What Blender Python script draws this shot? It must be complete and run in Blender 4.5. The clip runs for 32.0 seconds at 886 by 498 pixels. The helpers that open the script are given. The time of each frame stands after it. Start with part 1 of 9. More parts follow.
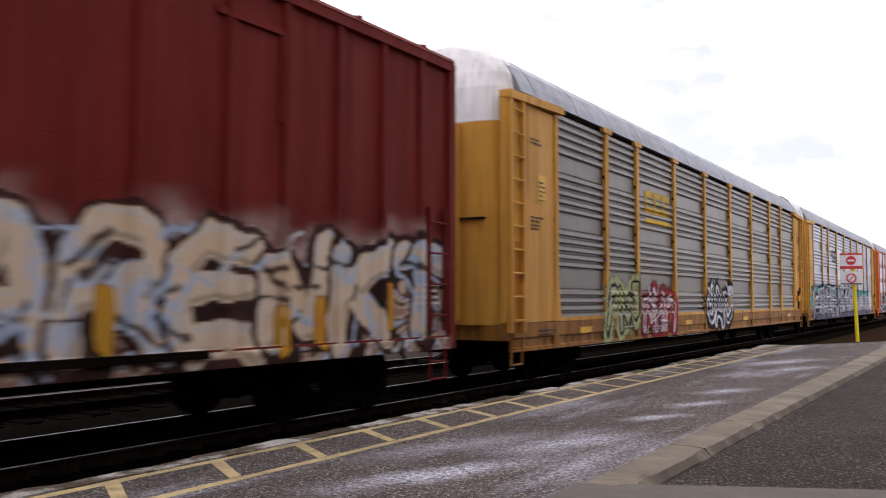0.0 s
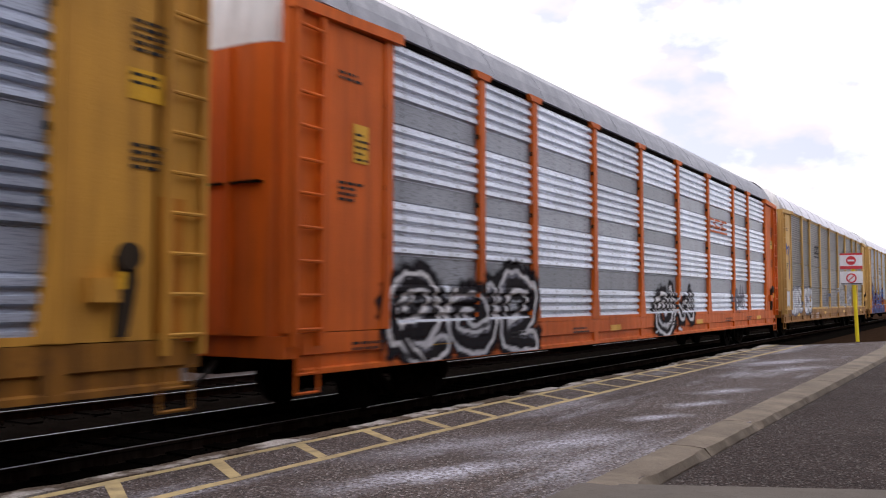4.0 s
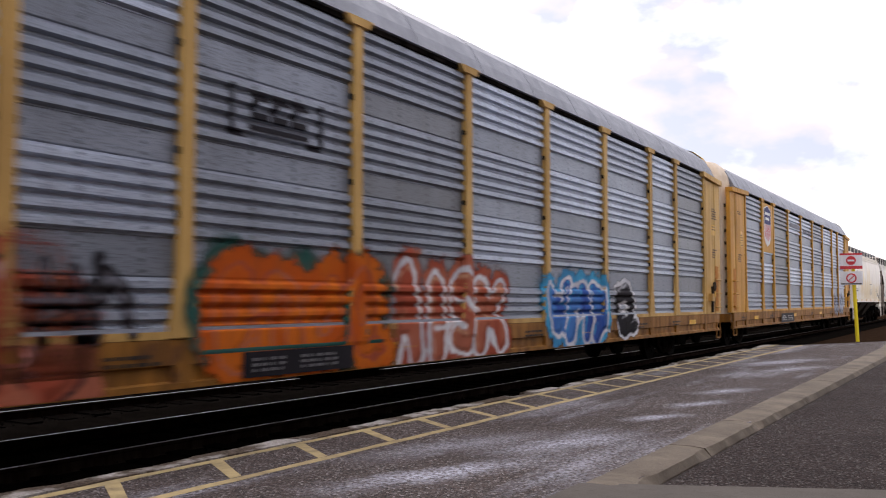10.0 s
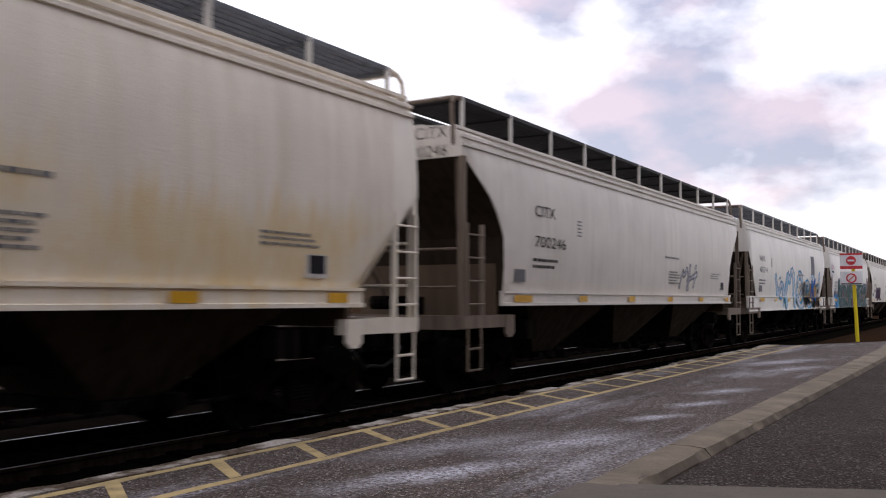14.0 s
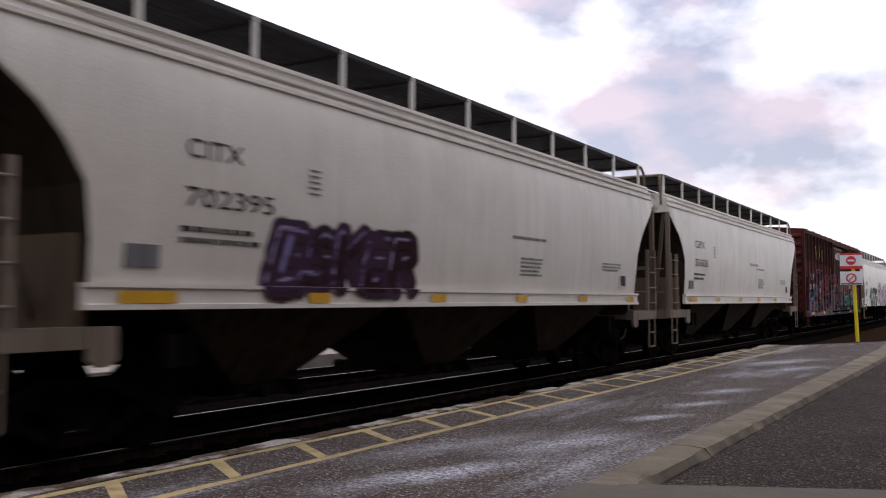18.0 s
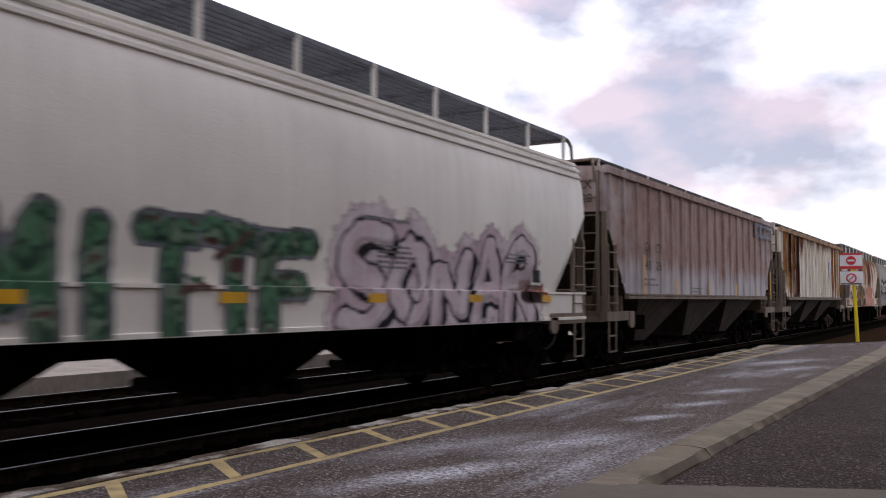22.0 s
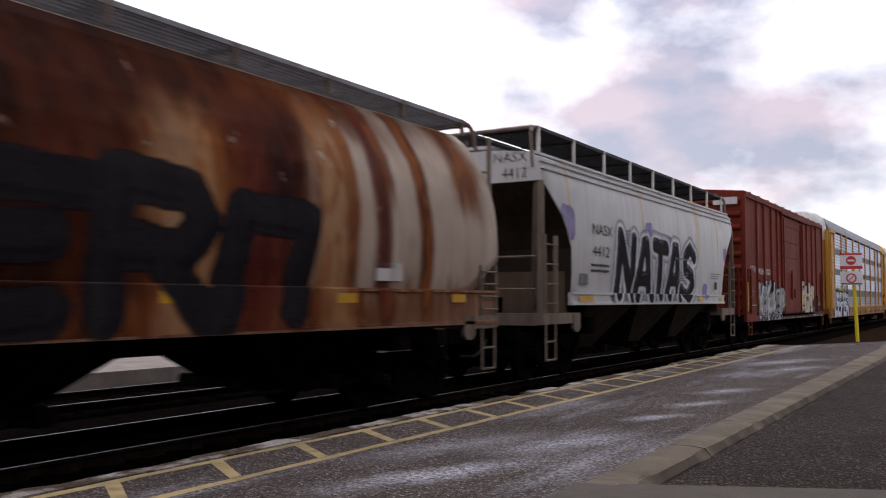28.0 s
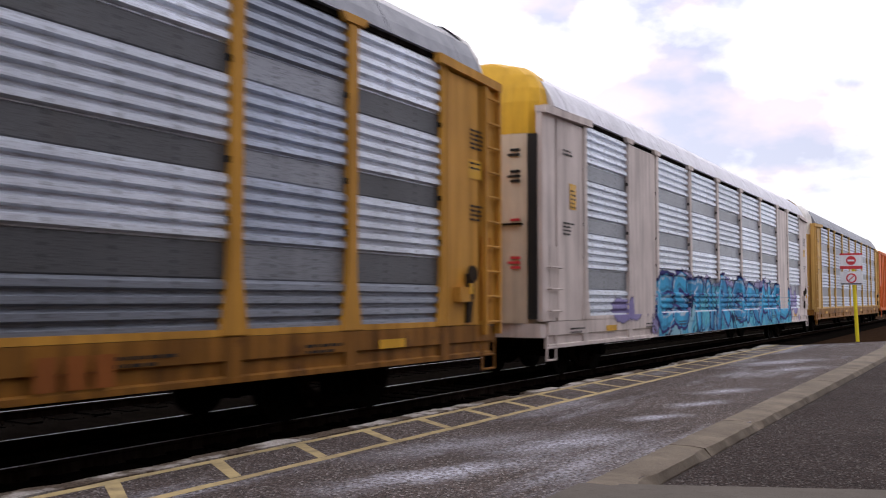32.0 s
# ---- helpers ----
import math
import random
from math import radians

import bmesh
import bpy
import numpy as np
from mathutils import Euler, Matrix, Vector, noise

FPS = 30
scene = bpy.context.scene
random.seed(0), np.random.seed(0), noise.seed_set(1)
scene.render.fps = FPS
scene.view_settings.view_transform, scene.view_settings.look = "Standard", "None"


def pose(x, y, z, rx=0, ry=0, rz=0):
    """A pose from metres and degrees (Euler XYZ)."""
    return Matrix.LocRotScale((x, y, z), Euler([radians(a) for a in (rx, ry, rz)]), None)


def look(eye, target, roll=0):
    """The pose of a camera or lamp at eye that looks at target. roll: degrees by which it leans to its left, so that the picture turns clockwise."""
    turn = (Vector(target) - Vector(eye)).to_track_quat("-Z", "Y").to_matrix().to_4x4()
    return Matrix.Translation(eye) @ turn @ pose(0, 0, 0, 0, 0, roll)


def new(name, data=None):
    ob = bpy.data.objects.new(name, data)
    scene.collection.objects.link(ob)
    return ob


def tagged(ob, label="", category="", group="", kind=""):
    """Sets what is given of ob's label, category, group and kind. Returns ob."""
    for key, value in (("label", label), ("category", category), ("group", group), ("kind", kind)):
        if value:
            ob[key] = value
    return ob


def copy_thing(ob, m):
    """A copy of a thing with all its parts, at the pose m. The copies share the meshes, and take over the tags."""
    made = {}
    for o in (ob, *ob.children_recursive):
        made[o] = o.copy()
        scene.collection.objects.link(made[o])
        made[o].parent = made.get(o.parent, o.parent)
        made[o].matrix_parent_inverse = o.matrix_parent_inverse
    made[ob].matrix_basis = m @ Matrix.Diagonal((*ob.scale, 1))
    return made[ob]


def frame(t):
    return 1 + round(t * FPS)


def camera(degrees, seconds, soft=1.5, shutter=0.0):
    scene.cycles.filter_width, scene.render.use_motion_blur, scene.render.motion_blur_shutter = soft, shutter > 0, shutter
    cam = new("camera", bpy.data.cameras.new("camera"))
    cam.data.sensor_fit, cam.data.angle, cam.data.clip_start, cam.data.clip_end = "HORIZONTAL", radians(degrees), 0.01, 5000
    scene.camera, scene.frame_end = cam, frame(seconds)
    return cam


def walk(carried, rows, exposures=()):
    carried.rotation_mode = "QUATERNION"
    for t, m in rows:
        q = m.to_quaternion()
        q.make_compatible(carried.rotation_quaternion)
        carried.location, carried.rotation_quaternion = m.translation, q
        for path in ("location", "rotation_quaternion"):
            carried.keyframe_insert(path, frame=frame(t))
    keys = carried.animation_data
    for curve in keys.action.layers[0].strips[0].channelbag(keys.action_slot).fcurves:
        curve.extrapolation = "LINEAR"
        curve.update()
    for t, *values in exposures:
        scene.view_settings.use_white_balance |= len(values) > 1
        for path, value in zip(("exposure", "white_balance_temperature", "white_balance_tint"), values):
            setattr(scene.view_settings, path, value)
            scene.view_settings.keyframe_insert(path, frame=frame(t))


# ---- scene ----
SPEED = 15.676      # metres a second, towards -x
TRACK_Y = 8.487     # centre line of the near track; rail tops at z = 0
SECONDS = 32.0

cam = camera(52.94, SECONDS, soft=1.1, shutter=0.24)
EYE = Vector((0.0, 0.0, 1.545))
AIM = EYE + Vector((math.cos(0.5508) * math.cos(0.0573), math.sin(0.5508) * math.cos(0.0573), math.sin(0.0573)))
VIEW = look(EYE, AIM, 0.07)
walk(cam, [(0.0, VIEW), (SECONDS, VIEW)],
     exposures=[(0.0, 1.0, 6900, 17), (1.0, 0.88, 6920, 17), (12.0, 0.84, 6850, 17), (13.0, 0.74, 6850, 17), (14.0, 0.32, 6800, 17), (17.0, 0.34, 6780, 16), (22.0, 0.31, 6760, 17), (24.5, 0.37, 6740, 17), (28.0, 0.22, 6850, 17),
                (30.0, 0.48, 6800, 17), (32.0, 0.7, 6850, 17)])


# ---- node helpers ----
def node(nt, kind, ins=None, op=""):
    n = nt.nodes.new(kind)
    if op:
        n.operation = op
    for k, val in (ins or {}).items():
        if isinstance(val, bpy.types.NodeSocket):
            nt.links.new(val, n.inputs[k])
        else:
            n.inputs[k].default_value = val
    return n


def mixc(nt, fac, a, b, blend="MIX"):
    n = nt.nodes.new("ShaderNodeMix")
    n.data_type, n.blend_type = "RGBA", blend
    for k, val in ((0, fac), (6, a), (7, b)):
        if isinstance(val, bpy.types.NodeSocket):
            nt.links.new(val, n.inputs[k])
        else:
            n.inputs[k].default_value = val
    return n.outputs[2]


def math_n(nt, op, a, b=0.0):
    return node(nt, "ShaderNodeMath", {0: a, 1: b}, op).outputs[0]


def rng(nt, x, a, b, c=0.0, d=1.0):
    return node(nt, "ShaderNodeMapRange", {0: x, 1: a, 2: b, 3: c, 4: d}).outputs[0]


def noise_n(nt, vec, scale, detail=4.0, rough=0.55, stretch=None):
    if stretch:
        vec = node(nt, "ShaderNodeMapping", {0: vec, 3: stretch}).outputs[0]
    return node(nt, "ShaderNodeTexNoise", {"Vector": vec, "Scale": scale, "Detail": detail, "Roughness": rough}).outputs[0]


def rgba(c, k=1.0):
    return (c[0] * k, c[1] * k, c[2] * k, 1.0)


# ---- world: a broken overcast evening sky ----
world = bpy.data.worlds.new("world")
scene.world = world
world.use_nodes = True
wt = world.node_tree
wt.nodes.clear()
SUN_EL, SUN_ROT = radians(45), radians(50)
sky = node(wt, "ShaderNodeTexSky")
sky.sky_type, sky.sun_disc, sky.sun_elevation, sky.sun_rotation = "NISHITA", False, SUN_EL, SUN_ROT
gen = node(wt, "ShaderNodeTexCoord").outputs["Generated"]
cl1 = noise_n(wt, node(wt, "ShaderNodeMapping", {0: gen, 1: (0.31, 0.12, 0.4), 3: (1.0, 1.0, 1.9)}).outputs[0], 4.2, 7.0, 0.52)
cl2 = noise_n(wt, node(wt, "ShaderNodeMapping", {0: gen, 1: (1.3, 0.4, 0.9), 3: (1.0, 1.0, 2.0)}).outputs[0], 6.5, 5.0, 0.5)
# a loose bank of grey clouds low in the east, clear white between them
bank = None
for (dx, dy, dz), wide, force in (((0.945, 0.25, 0.215), 4.6, 1.0), ((0.927, 0.307, 0.205), 3.4, 0.7), ((0.961, 0.2, 0.19), 4.2, 1.0), ((0.975, 0.15, 0.155), 4.0, 1.0), ((0.985, 0.12, 0.12), 3.6, 0.95),
                                  ((0.93, 0.32, 0.17), 3.0, 0.55), ((0.863, 0.411, 0.295), 3.2, 0.5), ((0.966, 0.1, 0.24), 3.0, 0.8), ((0.936, 0.219, 0.277), 3.4, 0.55), ((0.978, 0.175, 0.11), 2.2, 0.7)):
    turn = node(wt, "ShaderNodeVectorMath", {0: gen, 1: (dx, dy, dz)}, "DOT_PRODUCT").outputs[1]
    lump = rng(wt, turn, math.cos(radians(wide * 2.3)), math.cos(radians(wide * 0.3)), 0.0, force)
    bank = lump if bank is None else math_n(wt, "MAXIMUM", bank, lump)
ahead = node(wt, "ShaderNodeVectorMath", {0: gen, 1: (0.92, 0.33, 0.2)}, "DOT_PRODUCT").outputs[1]
cl = math_n(wt, "ADD", cl1, math_n(wt, "ADD", rng(wt, ahead, 0.8, 0.93, 0.0, -0.1), math_n(wt, "MULTIPLY", bank, 0.28)))
patch = rng(wt, cl, 0.48, 0.63)
tint = mixc(wt, rng(wt, cl2, 0.42, 0.58), (0.34, 0.37, 0.48, 1), (0.58, 0.5, 0.57, 1))
cloud = mixc(wt, patch, (0.97, 1.01, 1.09, 1), tint)
# evening: the sky glows ahead, over the train, and is dim behind the eye
glow = node(wt, "ShaderNodeVectorMath", {0: gen, 1: (0.36, 0.93, 0.0)}, "DOT_PRODUCT").outputs[1]
cloud = mixc(wt, rng(wt, glow, -0.6, 0.62, 0.68, 1.0), (0, 0, 0, 1), cloud)
# lilac haze low over the land beyond the tracks
sepw = node(wt, "ShaderNodeSeparateXYZ", {0: gen})
haze = math_n(wt, "MULTIPLY", rng(wt, sepw.outputs[2], 0.3, 0.12), rng(wt, sepw.outputs[1], 0.6, 0.76, 0.0, 0.9))
cloud = mixc(wt, haze, cloud, (0.38, 0.35, 0.48, 1))
# brightest overhead
sepz = rng(wt, sepw.outputs[2], 0.25, 0.9, 1.0, 1.45)
cloud = node(wt, "ShaderNodeVectorMath", {0: cloud, "Scale": sepz}, "SCALE").outputs[0]
sky_part = node(wt, "ShaderNodeBackground", {0: sky.outputs[0], 1: 0.02})
cloud_part = node(wt, "ShaderNodeBackground", {0: cloud, 1: 0.95})
both = node(wt, "ShaderNodeAddShader", {0: sky_part.outputs[0], 1: cloud_part.outputs[0]})
node(wt, "ShaderNodeOutputWorld", {0: both.outputs[0]})

sun = new("sun", bpy.data.lights.new("sun", "SUN"))
sun.data.energy, sun.data.angle, sun.data.color = 0.5, radians(40), (1.0, 0.95, 0.9)
sun.matrix_world = look((30, 25, 40), (0, 0, 0))


# ---- materials ----
def material(name, rough=0.6, metal=0.0, spec=0.5):
    m = bpy.data.materials.new(name)
    m.use_nodes = True
    nt = m.node_tree
    bsdf = nt.nodes["Principled BSDF"]
    bsdf.inputs["Roughness"].default_value = rough
    bsdf.inputs["Metallic"].default_value = metal
    bsdf.inputs["Specular IOR Level"].default_value = spec
    return m, nt, bsdf


def finish(nt, bsdf, col, height=None, bump=0.0, rough=None):
    nt.links.new(col, bsdf.inputs["Base Color"])
    if height is not None and bump > 0:
        b = node(nt, "ShaderNodeBump", {"Height": height, "Strength": 1.0, "Distance": bump})
        nt.links.new(b.outputs[0], bsdf.inputs["Normal"])
    if rough is not None:
        nt.links.new(rough, bsdf.inputs["Roughness"])


MATS = {}


def paint(name, col, rough=0.55, metal=0.0, var=0.18, grime=0.35, grime_col=(0.05, 0.042, 0.036), rust=0.0,
          rust_col=(0.17, 0.055, 0.022), rust2=(0.32, 0.13, 0.045), spot=1.1, tall=0.22, shift=0.0, bump=0.004, spread=0.1, spec=0.14, runs=(), run_col=None, run_col2=None):
    """Weathered paint or bare metal: blotches, vertical run-off streaks, grain and, if wanted, rust."""
    if name in MATS:
        return MATS[name]
    m, nt, bsdf = material(name, rough, metal, spec)
    co = node(nt, "ShaderNodeMapping", {0: node(nt, "ShaderNodeTexCoord").outputs["Object"], 1: (shift, shift * 0.7, shift * 1.3)}).outputs[0]
    rnd = node(nt, "ShaderNodeObjectInfo").outputs["Random"]
    big = noise_n(nt, co, 0.8, 6.0)
    streak = noise_n(nt, co, 1.0, 5.0, 0.6, (5.5, 5.5, 0.35))
    fine = noise_n(nt, co, 38.0, 3.0)
    c = mixc(nt, rng(nt, big, 0.3, 0.7), rgba(col, 1 - var), rgba(col, 1 + var * 0.6))
    c = mixc(nt, rng(nt, rnd, 0, 1, 0.0, 0.16), c, rgba(col, 0.7))
    g = math_n(nt, "MULTIPLY", rng(nt, streak, 0.42, 0.72), grime)
    c = mixc(nt, g, c, rgba(grime_col))
    c = mixc(nt, rng(nt, fine, 0.55, 0.8, 0.0, 0.25), c, rgba(col, 0.55))
    if rust > 0:
        r1 = noise_n(nt, co, spot, 7.0, 0.65, (1.0, 1.0, tall))
        thr = 0.72 - rust * 0.4
        rf = rng(nt, r1, thr - spread * 0.25, thr + spread * 0.6)
        r2 = noise_n(nt, co, 3.2, 5.0, 0.6, (1.6, 1.6, 0.5))
        rc = mixc(nt, rng(nt, r2, 0.35, 0.65), rgba(rust_col), rgba(rust2))
        c = mixc(nt, math_n(nt, "MULTIPLY", rf, 0.93), c, rc)
    if runs:
        sep = node(nt, "ShaderNodeSeparateXYZ", {0: node(nt, "ShaderNodeTexCoord").outputs["Object"]})
        thin = noise_n(nt, co, 1.0, 4.0, 0.7, (9.0, 9.0, 0.25))
        wob = noise_n(nt, co, 1.4, 5.0, 0.65)
        totals = [None, None]
        for x0, hw, zlow, zhigh, force, *which in runs:
            off = math_n(nt, "ABSOLUTE", math_n(nt, "ADD", math_n(nt, "SUBTRACT", sep.outputs[0], x0), math_n(nt, "MULTIPLY", math_n(nt, "SUBTRACT", wob, 0.5), hw * 1.3)))
            fx = rng(nt, off, hw * 1.05, hw * 0.6)
            edge_z = math_n(nt, "ADD", sep.outputs[2], math_n(nt, "MULTIPLY", math_n(nt, "SUBTRACT", thin, 0.5), 1.8))
            fz = rng(nt, edge_z, zlow - 0.2, zlow + 0.2)
            if zhigh:
                fz = math_n(nt, "MULTIPLY", fz, rng(nt, edge_z, zhigh + 0.25, zhigh - 0.1))
            f = math_n(nt, "MULTIPLY", math_n(nt, "MULTIPLY", fx, fz), force)
            w = which[0] if which else 0
            totals[w] = f if totals[w] is None else math_n(nt, "MAXIMUM", totals[w], f)
        ragged = rng(nt, noise_n(nt, co, 4.5, 6.0, 0.7), 0.3, 0.5, 0.72, 1.0)
        if totals[1] is not None:
            c = mixc(nt, math_n(nt, "MULTIPLY", totals[1], ragged), c, mixc(nt, rng(nt, streak, 0.35, 0.65), rgba(run_col2), rgba(run_col2, 1.7)))
        if totals[0] is not None:
            c = mixc(nt, math_n(nt, "MULTIPLY", totals[0], ragged), c, mixc(nt, rng(nt, noise_n(nt, co, 2.4, 5.0, 0.6, (1.6, 1.6, 0.4)), 0.4, 0.62), rgba(run_col or rust_col), rgba(run_col2 or rust2)))
    finish(nt, bsdf, c, math_n(nt, "ADD", fine, math_n(nt, "MULTIPLY", big, 2.0)), bump,
           rng(nt, streak, 0.3, 0.8, max(rough - 0.12, 0.05), min(rough + 0.2, 1)))
    MATS[name] = m
    return m


def galv(name, col, metal=0.25, rough=0.45, shift=0.0, uneven=0.5):
    """Galvanised side sheet: rows of small perforations, columns of rivets, blotches, and a tone of its own for each sheet."""
    m, nt, bsdf = material(name, rough - 0.06, metal + 0.25, 0.4)
    raw = node(nt, "ShaderNodeTexCoord").outputs["Object"]
    co = node(nt, "ShaderNodeMapping", {0: raw, 1: (shift, shift * 0.7, shift * 1.3)}).outputs[0]
    rnd_ = node(nt, "ShaderNodeObjectInfo").outputs["Random"]
    big = noise_n(nt, co, 0.9, 6.0)
    dash = noise_n(nt, co, 1.0, 3.0, 0.7, (9.0, 9.0, 62.0))
    streak = noise_n(nt, co, 1.0, 4.0, 0.6, (4.0, 4.0, 0.5))
    c = mixc(nt, rng(nt, big, 0.3, 0.7), rgba(col, 0.84), rgba(col, 1.12))
    c = mixc(nt, rng(nt, rnd_, 0.4, 0.75, 0.0, uneven), c, rgba(col, 0.42))
    c = mixc(nt, rng(nt, dash, 0.52, 0.62, 0.0, 0.65), c, rgba(col, 0.35))
    c = mixc(nt, rng(nt, streak, 0.5, 0.75, 0.0, 0.25), c, rgba((0.1, 0.085, 0.075)))
    sep = node(nt, "ShaderNodeSeparateXYZ", {0: raw})
    colx = math_n(nt, "ABSOLUTE", math_n(nt, "SUBTRACT", math_n(nt, "FRACT", math_n(nt, "DIVIDE", sep.outputs[0], 0.73)), 0.5))
    rowz = math_n(nt, "ABSOLUTE", math_n(nt, "SUBTRACT", math_n(nt, "FRACT", math_n(nt, "DIVIDE", sep.outputs[2], 0.104)), 0.5))
    rivet = math_n(nt, "MULTIPLY", rng(nt, colx, 0.045, 0.028), rng(nt, rowz, 0.2, 0.12))
    c = mixc(nt, math_n(nt, "MULTIPLY", rivet, 0.75), c, rgba(col, 0.16))
    finish(nt, bsdf, c, math_n(nt, "ADD", big, dash), 0.003)
    MATS[name] = m
    return m


PALETTES = {}      # colours of each sprayed paint, for the pieces painted on the cars


def mural(name, cols, line=(0.02, 0.015, 0.015), size=0.5, width=0.045, fade=None, tall=0.8, base=None):
    """Sprayed wall painting: warped patches of several colours with broken dark brush lines; base: a colour along the foot; fade: heights between which it thins out."""
    if name in MATS:
        return MATS[name]
    PALETTES[name] = list(cols) + ([base[0]] if base else [])
    m, nt, bsdf = material(name, 0.7, 0, 0.02)
    raw = node(nt, "ShaderNodeTexCoord").outputs["Object"]
    wob = node(nt, "ShaderNodeTexNoise", {"Vector": raw, "Scale": 1.5, "Detail": 2.0})
    mv = node(nt, "ShaderNodeVectorMath", {0: wob.outputs["Color"], 1: (0.5, 0.5, 0.5)}, "SUBTRACT").outputs[0]
    mv = node(nt, "ShaderNodeVectorMath", {0: mv, "Scale": size * 2.4}, "SCALE").outputs[0]
    co = node(nt, "ShaderNodeVectorMath", {0: raw, 1: mv}, "ADD").outputs[0]
    co = node(nt, "ShaderNodeMapping", {0: co, 3: (1.0, 0.0, tall)}).outputs[0]
    cell = node(nt, "ShaderNodeTexVoronoi", {"Vector": co, "Scale": 1.0 / size, "Randomness": 1.0})
    edge = node(nt, "ShaderNodeTexVoronoi", {"Vector": co, "Scale": 1.0 / size, "Randomness": 1.0})
    edge.feature = "DISTANCE_TO_EDGE"
    pick = node(nt, "ShaderNodeSeparateColor", {0: cell.outputs["Color"]}).outputs[0]
    c = rgba(cols[0])
    for i, k in enumerate(cols[1:]):
        t = (i + 1) / len(cols)
        c = mixc(nt, rng(nt, pick, t - 0.002, t + 0.002), c, rgba(k))
    soft = noise_n(nt, raw, 3.0, 5.0, 0.6)
    c = mixc(nt, rng(nt, soft, 0.4, 0.7, 0.0, 0.35), c, rgba(cols[len(cols) // 2]))
    zz = node(nt, "ShaderNodeSeparateXYZ", {0: raw}).outputs[2]
    lump = noise_n(nt, raw, 1.9, 5.0, 0.6)
    zl = math_n(nt, "ADD", zz, math_n(nt, "MULTIPLY", math_n(nt, "SUBTRACT", lump, 0.5), 1.4))
    if base:
        c = mixc(nt, rng(nt, zl, base[2], base[1], 0.0, 0.9), c, rgba(base[0]))
    brk = math_n(nt, "MULTIPLY", rng(nt, edge.outputs["Distance"], width, width * 0.55), rng(nt, noise_n(nt, raw, 1.3, 3.0), 0.4, 0.52))
    c = mixc(nt, brk, c, rgba(line))
    c = mixc(nt, rng(nt, noise_n(nt, raw, 34.0, 3.0), 0.5, 0.8, 0.0, 0.25), c, rgba(line))
    if fade:
        nt.links.new(math_n(nt, "MULTIPLY", rng(nt, zl, fade[1], fade[0]), 0.96), bsdf.inputs["Alpha"])
    finish(nt, bsdf, c)
    MATS[name] = m
    return m


def spray(name, a, b=None, scale=1.6, rough=0.5, fade=None):
    """Sprayed paint that fades from one colour into another."""
    if name in MATS:
        return MATS[name]
    PALETTES[name] = [a, b or tuple(k * 0.78 for k in a)]
    m, nt, bsdf = material(name, rough, 0, 0.05)
    co = node(nt, "ShaderNodeTexCoord").outputs["Object"]
    n = noise_n(nt, co, scale, 5.0, 0.6)
    f = noise_n(nt, co, 30.0, 2.0)
    s = noise_n(nt, co, 1.0, 4.0, 0.6, (7.0, 7.0, 0.4))
    c = mixc(nt, rng(nt, n, 0.38, 0.62), rgba(a), rgba(b or a, 1.0 if b else 0.78))
    c = mixc(nt, rng(nt, s, 0.5, 0.75, 0.0, 0.3), c, (0.04, 0.032, 0.028, 1))
    c = mixc(nt, rng(nt, f, 0.5, 0.8, 0.0, 0.2), c, rgba(a, 0.6))
    if fade:
        zz = node(nt, "ShaderNodeSeparateXYZ", {0: co}).outputs[2]
        lump = noise_n(nt, co, 1.9, 5.0, 0.6)
        soft = math_n(nt, "ADD", zz, math_n(nt, "MULTIPLY", math_n(nt, "SUBTRACT", lump, 0.5), 1.3))
        nt.links.new(math_n(nt, "MULTIPLY", rng(nt, soft, fade[1], fade[0]), 0.92), bsdf.inputs["Alpha"])
    finish(nt, bsdf, c)
    MATS[name] = m
    return m


